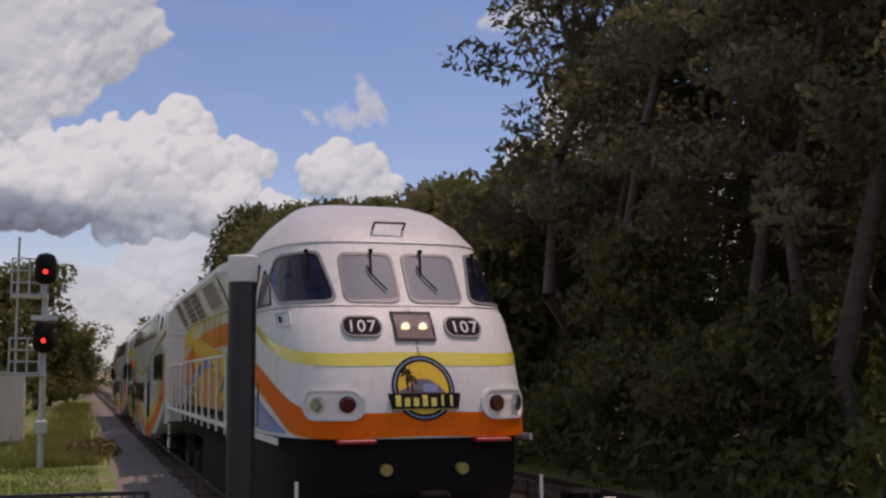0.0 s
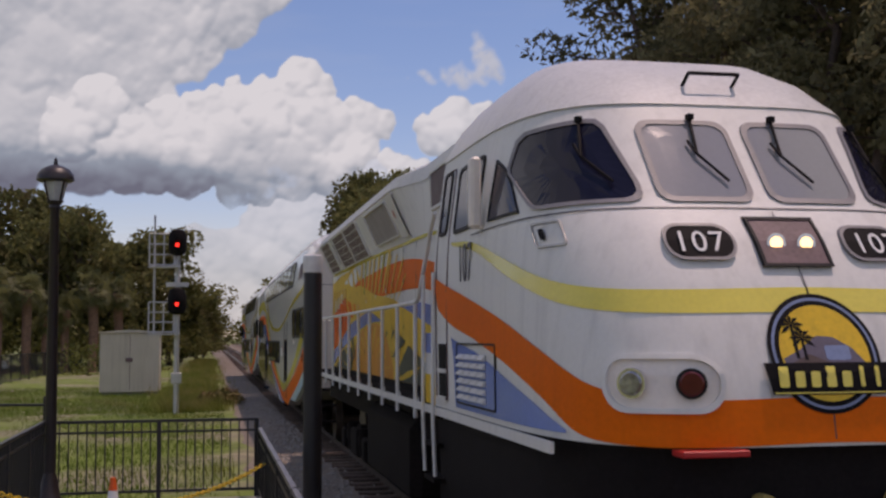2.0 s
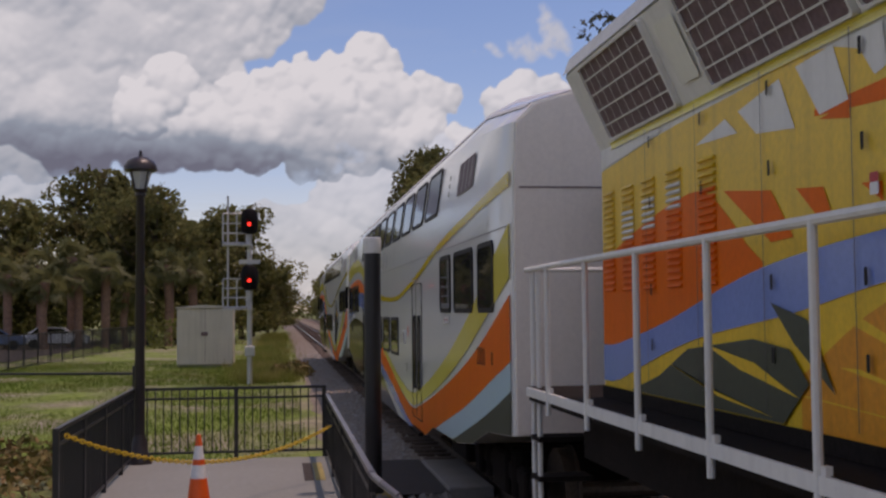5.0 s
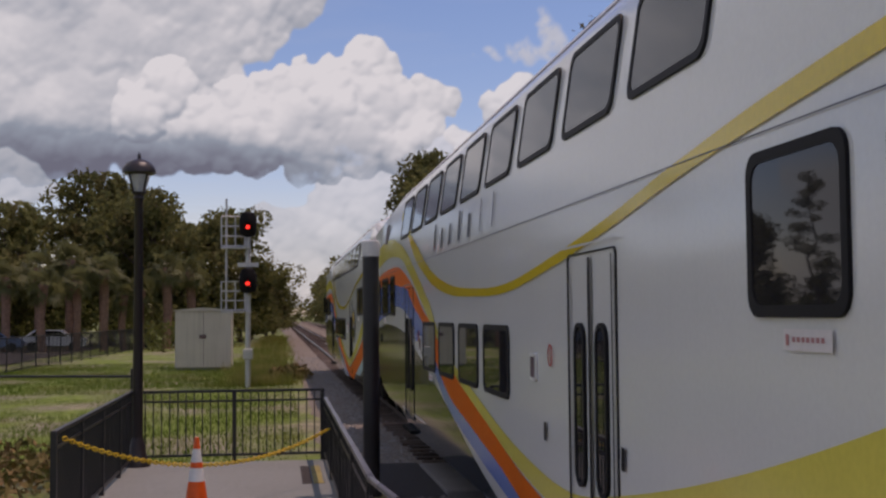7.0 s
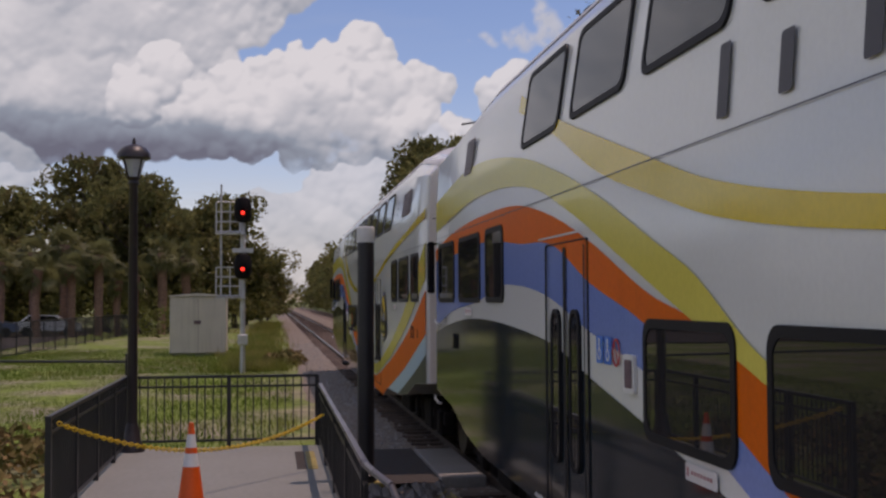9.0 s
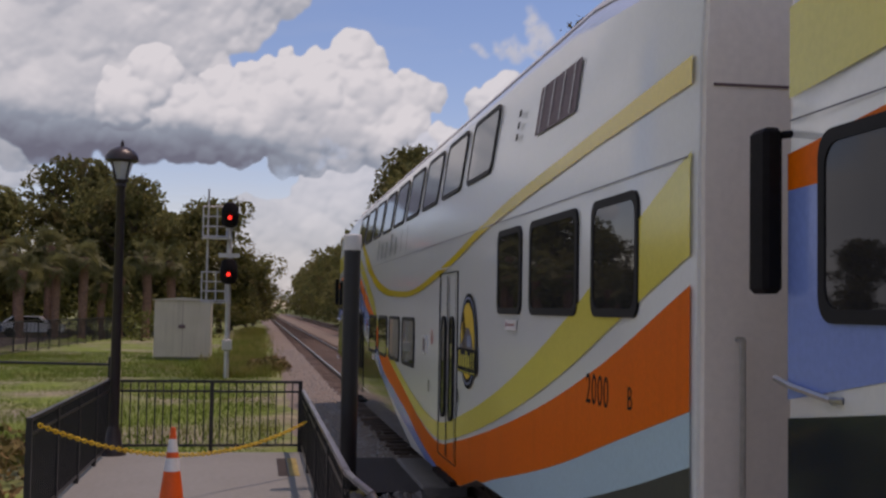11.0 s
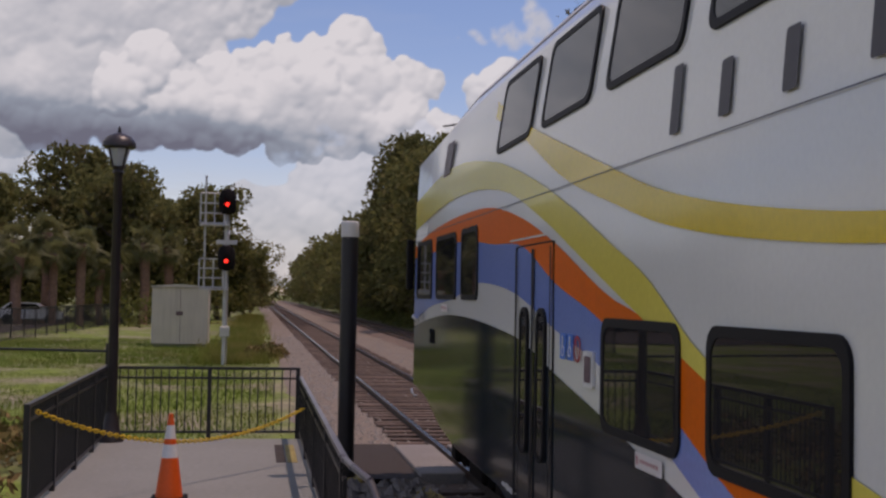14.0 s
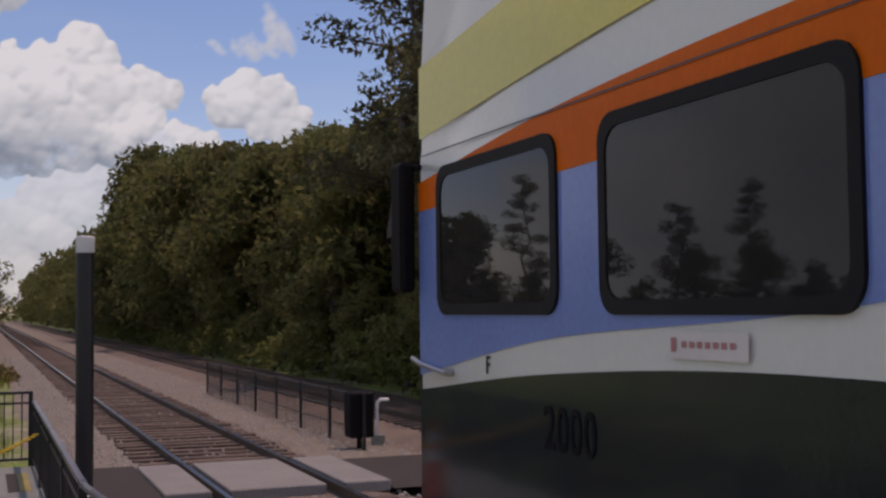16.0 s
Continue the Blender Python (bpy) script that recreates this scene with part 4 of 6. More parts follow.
        for z0, z1 in ((1.93, 2.15), (1.69, 1.89)):
            part("step_recess", patch_on(fs, rounded(13.17, 13.52, z0, z1, 0.01), 0.012), M_BLACK, lo, "dark foothold below the cab door")
            part("step_lip", patch_on(fs, rounded(13.15, 13.54, z0 - 0.03, z0, 0.008), 0.03), M_WHITE_DIRTY, lo)
        # louvred panel
        pts = [(w, z) for w, z in rounded(13.95, 15.30, 1.66, 2.16, 0.03)]
        lp = part("louvre_panel", ring_on(fs, pts, inset(pts, 0.014), 0.016), M_RUBBER, lo, "louvred panel with pressed white slats")
        for i in range(6):
            for j in range(4):
                w0, z0 = 14.04 + 0.25 * j, 1.70 + 0.065 * i
                a = [fs(w, z0 + dz, o) for w in (w0, w0 + 0.2) for dz, o in ((0.0, 0.01), (0.012, 0.045), (0.045, 0.01))]
                lb = bmesh.new()
                v = [lb.verts.new(q) for q in a]
                for f in ((0, 1, 4, 3), (1, 2, 5, 4), (0, 2, 1), (3, 4, 5)):
                    lb.faces.new([v[i_] for i_ in f])
                part("louvre", lb, M_WHITE_DIRTY, lp)
        c = Vector(fs(14.27, 2.80, 0.006))
        rotm = Matrix.Rotation(radians(90 * k), 4, "Z") @ Matrix.Rotation(radians(90), 4, "X")
        text_mesh("107", 0.44, M_DKGREY, lo, Matrix.Translation((c.x + k * 0.004, c.y, c.z)) @ rotm, squeeze=0.70)
    # headlight box
    pts = [(-0.23, 2.63), (0.23, 2.63), (0.23, 2.96), (-0.23, 2.96)]
    hb = part("headlight_box", patch_on(fn, pts, 0.03), M_GRILLE, lo, "square smoked headlight box with two lit lamps")
    part("rim", ring_on(fn, pts, inset(pts, 0.02), 0.04), M_RUBBER, hb)
    for s in (-0.10, 0.10):
        c, c2 = Vector(fn(s, 2.78, 0.03)), Vector(fn(s, 2.78, 0.045))
        l = part("headlight", tube(bmesh.new(), c, c2, 0.062, n=18), M_CHROME, hb)
        part("bulb", tube(bmesh.new(), c2, c2 + (c2 - c).normalized() * 0.004, 0.040, n=18), M_HEAD_ON, l)
    emblem(lo, fn, 0.0, 2.11, 0.35, 0.35, 0.014)
    part("centre_seam", patch_on(fn, [(-0.004, 1.62), (0.004, 1.62), (0.004, 3.0), (-0.004, 3.0)], 0.011), M_DKGREY, lo)
    part("brow_seam", surface_strip(fn, [(-5, 3.03), (5, 3.03)], [(-5, 3.02), (5, 3.02)], -3.2, 3.2, 0.009, step=0.1, rows=1), M_DKGREY, lo)
    # pilot and underframe
    bm = bmesh.new()
    ringz = []
    for z, k in ((0.28, 0.86), (0.5, 0.95), (1.0, 0.965), (1.575, 0.97)):
        o = outline(max(z, 0.3), 20)
        ringz.append([(-x * k, -(w - 0.12 - 0.25 * (z < 0.6)), z) for x, w in reversed(o)] + [(x * k, -(w - 0.12 - 0.25 * (z < 0.6)), z) for x, w in o[1:]])
    loft(bm, ringz)
    part("pilot", bm, M_BLACK, lo, "black pilot under the nose", smooth=30)
    for sx in (-1, 1):
        part("anticlimber", box(bmesh.new(), *sorted((sx * 0.55, sx * 0.95)), -17.47, -17.30, 1.535, 1.572, bevel=0.006), M_DECAL_RED, lo)
        part("ditch_lamp", tube(bmesh.new(), (sx * 0.42, -17.30, 1.25), (sx * 0.42, -17.40, 1.25), 0.062, n=16), M_TACTILE, lo)
        part("step_bracket", box(bmesh.new(), *sorted((sx * 1.05, sx * 1.38)), -17.40, -17.05, 0.62, 0.68), M_WHITE_DIRTY, lo)
        part("step_post", path(bmesh.new(), [(sx * 1.36, -17.28, 0.35), (sx * 1.36, -17.28, 1.15)], 0.02, 6), M_WHITE_DIRTY, lo)
    bm = bmesh.new()
    tube(bm, (0, -17.2, 0.9), (0, -17.75, 0.9), 0.1)
    box(bm, -0.15, 0.15, -17.85, -17.6, 0.72, 1.05, bevel=0.03)
    part("coupler", bm, M_UNDER, lo)
    # frame, walkway, hood
    bm = bmesh.new()
    box(bm, -1.46, 1.46, -13.0, 0.40, 1.46, 1.575)
    part("walkway", bm, M_UNDER, lo, "dark walkway along the hood")
    for sx in (-1, 1):
        part("sill", box(bmesh.new(), *sorted((sx * 1.462, sx * 1.485)), -16.7, 0.40, 1.50, 1.572), M_WHITE_DIRTY, lo, "white sill edge")
    hp = [(1.17, 1.58), (1.17, 3.38), (1.43, 3.93), (1.38, 4.06), (0.9, 4.26), (0.4, 4.34)]
    slim = [(1.17, 1.58), (1.17, 3.38), (1.19, 3.93), (1.15, 4.10), (0.9, 4.24), (0.4, 4.34)]
    whole = lambda p: [(-x, z) for x, z in p] + [(x, z) for x, z in reversed(p)]
    part("hood", loft(bmesh.new(), [[(x, -w, z) for x, z in whole(p)] for w, p in ((0.90, hp), (10.05, hp), (10.85, slim), (12.95, slim))]), M_WHITE_DIRTY, lo,
         "long white engine hood flared below its roof", smooth=25)
    bm = bmesh.new()
    cap = lambda p: [(x + (0.012 if x > 0.5 else 0.0), z + 0.012) for x, z in p[2:]]
    full = lambda p: [(-x, z) for x, z in cap(p)] + [(x, z) for x, z in reversed(cap(p))]
    loft(bm, [[(x, -w, z) for x, z in full(p)] for w, p in ((0.86, hp), (10.05, hp), (10.85, slim), (13.4, slim))], closed=False, caps=False)
    part("hood_roof", bm, M_ROOF, lo, smooth=30)
    hood_half = lambda z: lerp([(p[1], p[0]) for p in hp], z)
    for sx in (-1, 1):
        def hf(w, z, off=0.0, sx=sx):
            sl = (hood_half(z + 0.02) - hood_half(z - 0.02)) / 0.04
            n = Vector((1, -sl)).normalized()
            return (sx * (hood_half(z) + n.x * off), -w, z + n.y * off)
        def band(name, tops, bots, u0, u1, off, mat, label=""):
            part(name, surface_strip(hf, tops, bots, u0, u1, off, step=0.2, rows=3), mat, lo, label)
        band("mural_ground", [(0.9, 3.22), (2.2, 3.30), (3.4, 3.33), (4.6, 3.33), (5.0, 3.20), (5.4, 3.04), (6.18, 2.92), (7.34, 2.79), (8.5, 2.70), (9.18, 2.60), (10.26, 2.46), (11.08, 2.35), (12.5, 2.20)],
             [(0.9, 1.62), (13, 1.62)], 0.92, 12.50, 0.003, M_GOLD, "golden sunburst ground")
        band("yellow_stripe", [(1.2, 3.40), (6.5, 3.40), (9.0, 3.37), (11, 3.35), (12.9, 3.26)], [(1.2, 3.35), (6.5, 3.35), (9.0, 3.33), (11, 3.31), (12.9, 3.22)], 1.2, 12.93, 0.011, M_PALE,
             "pale yellow stripe below the roof edge")
        band("orange_band", [(4.4, 3.09), (5.0, 3.11), (5.8, 3.13), (6.54, 3.14), (7.4, 3.16), (8.56, 3.17), (9.83, 3.14), (10.77, 3.07), (11.49, 2.99), (12.9, 2.82)],
             [(4.4, 3.06), (5.37, 3.00), (6.18, 2.90), (7.4, 2.78), (8.5, 2.78), (9.79, 2.78), (10.73, 2.75), (11.46, 2.68), (12.9, 2.50)],
             4.4, 12.93, 0.005, M_ORANGE, "orange wave across the hood")
        band("orange_sun", [(0.9, 2.56), (1.94, 2.77), (2.66, 2.87), (3.02, 2.87), (3.3, 2.74), (3.7, 2.48), (3.8, 2.44)], [(0.9, 1.92), (2.4, 2.14), (3.71, 2.40), (3.8, 2.41)], 0.92, 3.8, 0.006, M_ORANGE,
             "orange rising sun")
        band("amber_field", [(4.2, 1.90), (5.0, 2.24), (6.2, 2.38), (7.3, 2.36), (8.0, 2.16), (8.5, 1.80)], [(4.2, 1.66), (8.5, 1.66)], 4.2, 8.5, 0.006, M_AMBER, "amber field with rays")
        band("blue_wave", [(1.2, 1.96), (2.3, 2.13), (3.71, 2.40), (5.14, 2.53), (6.16, 2.58), (6.8, 2.53), (7.4, 2.44)], [(1.2, 1.70), (2.72, 2.02), (4.22, 2.20), (5.12, 2.33), (6.14, 2.41), (7.4, 2.43)],
             0.92, 7.4, 0.008, M_BLUE, "blue wave with pale edge")
        band("blue_wave", [(8.3, 2.61), (9.0, 2.63), (9.77, 2.63), (10.72, 2.59), (11.45, 2.53), (12.9, 2.38)], [(8.3, 2.60), (9.18, 2.58), (10.26, 2.45), (11.08, 2.34), (12.0, 2.23), (12.9, 2.08)],
             8.3, 12.93, 0.008, M_BLUE, "blue wave")
        # the rays fan out from the sun, broad towards the roof edge, thin where they cross the orange
        for i in range(8, 15):
            b0, lean = 2.0 + 0.40 * i, -0.50 + 0.085 * i
            hb, ht = 0.07, 0.125 - 0.003 * i
            z0, z1 = 2.98 - 0.012 * i, 3.36
            pts = [(b0 - hb, z0), (b0 + hb, z0), (b0 + lean + ht, z1), (b0 + lean - ht, z1)]
            part("ray", patch_on(hf, pts, 0.0085 + 0.0002 * i), M_PALE if i % 4 == 1 else M_GOLD, lo, "yellow sun ray")
        for b0, lean, z1 in ((7.75, 0.62, 3.30), (8.1, 0.78, 3.26), (8.45, 0.90, 3.18), (8.75, 0.80, 2.98)):
            part("ray", patch_on(hf, [(b0 - 0.035, 2.62), (b0 + 0.035, 2.62), (b0 + lean + 0.05, z1), (b0 + lean - 0.05, z1)], 0.0125), M_GOLD, lo, "thin yellow sun ray")
        for pts in ([(0.92, 3.23), (2.27, 3.31), (2.27, 3.345), (0.92, 3.345)], [(2.89, 3.14), (3.35, 3.22), (3.52, 3.12)], [(3.53, 3.23), (4.04, 3.30), (4.20, 3.04), (3.76, 3.08)],
                    [(4.22, 3.32), (4.59, 3.34), (4.72, 3.08), (4.45, 3.06)], [(4.76, 3.34), (5.01, 3.34), (5.04, 3.16), (4.94, 3.14)]):
            part("white_patch", patch_on(hf, pts, 0.0065), M_WHITE_DIRTY, lo)
        for pts in ([(3.31, 2.84), (3.92, 2.78), (4.16, 2.54), (3.91, 2.53)], [(4.20, 2.76), (4.47, 2.74), (4.56, 2.59), (4.46, 2.58)], [(4.45, 3.04), (4.72, 3.07), (4.73, 3.00)],
                    [(4.81, 2.72), (4.98, 2.71), (4.98, 2.63)]):
            part("orange_ray", patch_on(hf, pts, 0.0075), M_ORANGE, lo, "orange flame shape beside the sun")
        # a fan of golden rays in the amber field
        for i in range(11):
            a = radians(8 + 16.4 * i)
            ca, sa = math.cos(a), math.sin(a)
            r0, r1 = (1.15, 1.75) if i % 2 else (0.90, 2.05)
            pts = [(6.25 + r0 * ca - 0.02, 1.72 + 0.33 * r0 * sa), (6.25 + r0 * ca + 0.03, 1.72 + 0.33 * r0 * sa), (6.29 + r1 * ca + 0.06, 1.72 + 0.33 * r1 * sa), (6.23 + r1 * ca - 0.06, 1.72 + 0.33 * r1 * sa)]
            part("ray", patch_on(hf, pts, 0.0075), M_GOLD, lo, "golden sun ray")
        for pts in ([(1.6, 1.67), (2.2, 1.80), (2.72, 1.98), (3.68, 2.06), (4.1, 2.02), (4.3, 1.87), (4.02, 1.67)], [(3.9, 2.24), (4.15, 2.05), (4.55, 1.84), (4.3, 2.16)],
                    [(8.68, 1.665), (9.15, 1.88), (9.72, 2.11), (10.6, 1.97), (11.95, 1.74), (11.95, 1.665)], [(9.01, 2.25), (9.52, 2.16), (8.95, 2.02), (8.53, 1.93), (8.8, 2.10)],
                    [(8.53, 2.31), (8.68, 2.28), (8.37, 2.16)], [(7.95, 2.30), (8.05, 2.27), (7.9, 2.18)]):
            part("palm_leaf", patch_on(hf, pts, 0.016), M_PALM, lo, "dark green palm leaf shape")
        for pts in ([(8.95, 1.69), (9.7, 1.80), (10.61, 1.88), (9.9, 1.74), (9.27, 1.675)], [(2.3, 1.90), (3.0, 1.78), (3.9, 1.69), (3.2, 1.74)], [(3.0, 2.02), (3.5, 1.90), (4.2, 1.80), (3.7, 1.94)],
                    [(8.6, 1.86), (9.3, 2.06), (9.0, 1.92)]):
            part("palm_streak", patch_on(hf, pts, 0.019), M_GOLD, lo)
        band("kick_strip", [(1.2, 1.665), (12.9, 1.665)], [(1.2, 1.58), (12.9, 1.58)], 0.92, 12.93, 0.022, M_UNDER, "dark kick strip along the hood's foot")
        # full-width step box behind the cab door, in the colours of the waves
        for z0, z1, mt in ((1.59, 1.86, M_GOLD), (1.86, 2.06, M_WHITE_DIRTY), (2.06, 2.25, M_BLUE)):
            part("step_box", box(bmesh.new(), *sorted((sx * 1.19, sx * 1.474)), -12.93, -12.45, z0, z1), mt, lo, "step box painted in the band colours")
        # radiators and side fittings
        for w0, w1, z0, z1 in ((1.32, 2.72, 3.41, 3.92), (3.28, 4.87, 3.41, 3.92), (4.93, 6.52, 3.41, 3.92), (7.5, 9.45, 3.47, 3.89)):
            rd = part("radiator", patch_on(hf, rounded(w0, w1, z0, z1, 0.02), 0.022), M_GRILLE if w0 < 7 else M_DUSTY, lo, "dark radiator screen with pale bars")
            rim = rounded(w0, w1, z0, z1, 0.02)
            part("rim", ring_on(hf, rim, inset(rim, 0.016), 0.04), M_WHITE_DIRTY, rd)
            if w0 < 7:
                for i in range(1, int((w1 - w0) / 0.155)):
                    w = w0 + 0.155 * i
                    part("bar", patch_on(hf, [(w - 0.004, z0), (w + 0.004, z0), (w + 0.004, z1), (w - 0.004, z1)], 0.034), M_WHITE_DIRTY, rd)
                for i in range(1, 5):
                    z = z0 + (z1 - z0) * i / 5
                    part("bar", patch_on(hf, [(w0, z - 0.005), (w1, z - 0.005), (w1, z + 0.005), (w0, z + 0.005)], 0.036), M_WHITE_DIRTY, rd)
        part("duct_panel", patch_on(hf, rounded(9.5, 10.0, 3.42, 3.92, 0.03), 0.03), M_WHITE_DIRTY, lo, "pale duct cover at the end of the flare")
        part("warning_plate", patch_on(hf, rounded(9.68, 9.76, 3.66, 3.74, 0.01), 0.034), M_DECAL_RED, lo)
        part("hatch_plate", patch_on(hf, rounded(2.86, 3.16, 3.50, 3.84, 0.03), 0.014), M_WHITE, lo, "pale hatch between the radiators")
        hs = lambda w, z, off=0.0, sx=sx: (sx * (1.17 + 0.036 * max(0.0, z - 3.38) + off), -w, z)
        vg = part("vent_grille", patch_on(hs, rounded(11.30, 12.40, 3.56, 3.98, 0.02), 0.012), M_GRILLE, lo, "dark upright vent grille behind the cab")
        for i in range(9):
            w = 11.38 + 0.118 * i
            part("slat", patch_on(hs, [(w - 0.012, 3.58), (w + 0.012, 3.58), (w + 0.012, 3.96), (w - 0.012, 3.96)], 0.024), M_DUSTY, vg)
        rim = rounded(11.30, 12.40, 3.56, 3.98, 0.02)
        part("rim", ring_on(hs, rim, inset(rim, 0.03), 0.03), M_WHITE_DIRTY, vg)
        for i in range(12):
            w = 2.0 + 0.92 * i
            part("door_seam", patch_on(hf, [(w - 0.004, 1.70), (w + 0.004, 1.70), (w + 0.004, 3.38), (w - 0.004, 3.38)], 0.0205), M_DKGREY, lo)
            for z in (1.95, 2.30, 2.85, 3.24):
                part("latch", patch_on(hf, rounded(w + 0.08, w + 0.11, z, z + 0.075, 0.01), 0.024), M_RUBBER, lo)
        for i, wc in enumerate((1.13, 1.58, 2.03, 2.52, 3.08)):
            for j in range(17):
                w, z = wc - 0.115, 2.34 + 0.043 * j
                lb = bmesh.new()
                v = [lb.verts.new(hf(ww, zz, o)) for ww in (w, w + 0.23) for zz, o in ((z, 0.009), (z + 0.006, 0.027), (z + 0.027, 0.009))]
                for f in ((0, 1, 4, 3), (1, 2, 5, 4), (0, 2, 1), (3, 4, 5)):
                    lb.faces.new([v[q] for q in f])
                part("louvre", lb, M_ORANGE if z < 2.60 + 0.13 * (wc - 1.1) else M_WHITE_DIRTY if i in (1, 2, 3) and z < 2.80 + 0.13 * (wc - 1.1) else M_GOLD, lo)
        for w, z in ((4.9, 2.66), (5.9, 2.72), (6.9, 2.76), (7.9, 2.80), (9.3, 2.72)):
            part("white_tag", patch_on(hf, rounded(w, w + 0.07, z, z + 0.05, 0.006), 0.020), M_WHITECAP, lo)
            part("red_tag", patch_on(hf, rounded(w, w + 0.07, z + 0.05, z + 0.09, 0.006), 0.020), M_DECAL_RED, lo)
        # railing
        rail = part("railing", path(bmesh.new(), [(sx * 1.47, 0.42, 2.55), (sx * 1.47, -11.88, 2.56), (sx * 1.47, -12.05, 2.60), (sx * 1.46, -12.70, 3.25), (sx * 1.47, -12.95, 3.36)], 0.023, 8),
                    M_WHITE_DIRTY, lo, "white tubular railing along the walkway")
        for i in range(11):
            w = 0.38 + 1.15 * i
            part("post", path(bmesh.new(), [(sx * 1.475, -w, 1.40), (sx * 1.475, -w, 2.55)], 0.021, 8), M_WHITE_DIRTY, rail)
            part("gusset", box(bmesh.new(), *sorted((sx * 1.45, sx * 1.48)), -w - 0.07, -w - 0.03, 1.56, 1.61), M_WHITE_DIRTY, rail)
        for w in (12.55, 13.05):
            part("post", path(bmesh.new(), [(sx * 1.50, -w, 0.95), (sx * 1.52, -w, 1.5), (sx * 1.51, -w, 2.8)], 0.018, 8), M_WHITE_DIRTY, rail)
        st = part("steps", box(bmesh.new(), *sorted((sx * 1.25, sx * 1.50)), -12.98, -12.5, 1.20, 1.24), M_UNDER, lo)
        for z in (0.55, 0.88):
            part("tread", box(bmesh.new(), *sorted((sx * 1.25, sx * 1.50)), -12.98, -12.5, z, z + 0.04), M_UNDER, st)
        # rear ladder posts and stairs
        for w, z1 in ((-0.40, 2.55), (-0.18, 2.55)):
            part("ladder_post", path(bmesh.new(), [(sx * 1.42, -w, 0.45), (sx * 1.42, -w, z1)], 0.022, 8), M_WHITE_DIRTY, lo)
    part("end_rail", path(bmesh.new(), [(-1.42, 0.40, 2.55), (1.42, 0.40, 2.55)], 0.02, 8), M_WHITE_DIRTY, lo)
    for i in range(3):
        part("ladder_step", box(bmesh.new(), -1.45, -1.0, 0.10, 0.40, 0.5 + 0.32 * i, 0.54 + 0.32 * i), M_UNDER, lo)
    bm = bmesh.new()
    box(bm, -1.3, 1.3, -10.6, -6.8, 0.32, 1.30, bevel=0.12)
    ft = part("fuel_tank", bm, M_UNDER, lo, "dark fuel tank below the frame")
    part("frame_beam", box(bmesh.new(), -1.15, 1.15, -16.4, -0.2, 1.05, 1.47), M_UNDER, lo)
    bogie(lo, -4.0, 0.5, 2.75)
    bogie(lo, -13.7, 0.5, 2.75)
    bm = bmesh.new()
    tube(bm, (0, -0.25, 0.9), (0, 0.45, 0.9), 0.1)
    part("coupler", bm, M_UNDER, lo)
    return lo


M_DUSTY = material("dusty_grey_screen", (0.32, 0.29, 0.28), 0.7, var=0.12, scale=4.0)
M_GASKET = material("grey_gasket", (0.20, 0.19, 0.20), 0.5, var=0.05)
M_GLASS_CAB = material("blue_tinted_glass", (0.012, 0.012, 0.026), 0.03, var=0.05, spec=0.2)
M_LENS_CLEAR = material("clear_lens", (0.42, 0.42, 0.43), 0.18, 0.9, var=0.4, scale=20)
loco = locomotive()

# ================= platform furniture =================
def fence_run(name, a, b, height, label, posts, spacing=0.12, cap=None, group="black railings", z0=0.0, mid=True):
    a, b = Vector((*a, z0)), Vector((*b, z0))
    d = (b - a)
    L = d.length
    d.normalize()
    ob = tagged(empty(name), label, "railing", group=group)
    up = Vector((0, 0, 1))

    def bar(p, q, w, h, nm, mat=M_FENCE):
        e = (q - p).normalized()
        s = e.cross(up) if abs(e.z) < 0.9 else Vector((1, 0, 0))
        t = s.cross(e)
        bm = bmesh.new()
        loft(bm, [[o + s * sx * w / 2 + t * sz * h / 2 for sx, sz in ((-1, -1), (1, -1), (1, 1), (-1, 1))] for o in (p, q)])
        return part(nm, bm, mat, ob)
    bar(a + up * (height - 0.02), b + up * (height - 0.02), 0.05, 0.04, "top_rail", cap or M_FENCE)
    if mid:
        bar(a + up * (height - 0.17), b + up * (height - 0.17), 0.03, 0.03, "second_rail")
    bar(a + up * 0.09, b + up * 0.09, 0.035, 0.035, "bottom_rail")
    for k in posts:
        p = a + d * (L * k)
        bar(p + up * -0.02, p + up * height, 0.06, 0.06, "post")
    n = int(L / spacing)
    pk = None
    for i in range(1, n):
        p = a + d * (L * i / n)
        if pk is None:
            pk = bar(Vector((0, 0, 0.09)), Vector((0, 0, height - 0.03)), 0.018, 0.018, "picket")
            pk.location = p
        else:
            share("picket", pk, Matrix.Translation(p), ob)
    return ob


fence_run("railing", (-2.12, 18.42), (0.68, 18.42), 1.08, "black steel picket railing across the platform's end", (0, 0.52, 1.0))
fence_run("railing", (-2.17, 12.0), (-2.17, 18.35), 1.10, "black steel picket railing along the lawn side of the platform", (0, 0.25, 0.5, 0.75, 1.0))
fence_run("railing", (0.72, 9.2), (0.72, 18.3), 0.95, "black steel picket railing with a grey handrail cap beside the track", (0.02, 0.25, 0.5, 0.75, 1.0), cap=M_HANDRAIL)
hr = part("handrail_return", path(bmesh.new(), [(0.72, 9.25, 0.93), (0.76, 8.9, 0.92), (0.86, 8.65, 0.86), (0.92, 8.55, 0.70), (0.93, 8.55, 0.0)], 0.028, 10), M_HANDRAIL)
tagged(hr, "grey tubular handrail end bent down to the platform", "handrail")
ng = tagged(empty("wire_gate"), "low black pipe rail fence on the lawn beside the platform", "fence")
part("rail", path(bmesh.new(), [(-2.2, 18.5, 1.30), (-12.0, 18.9, 1.42)], 0.02, 8), M_FENCE, ng)
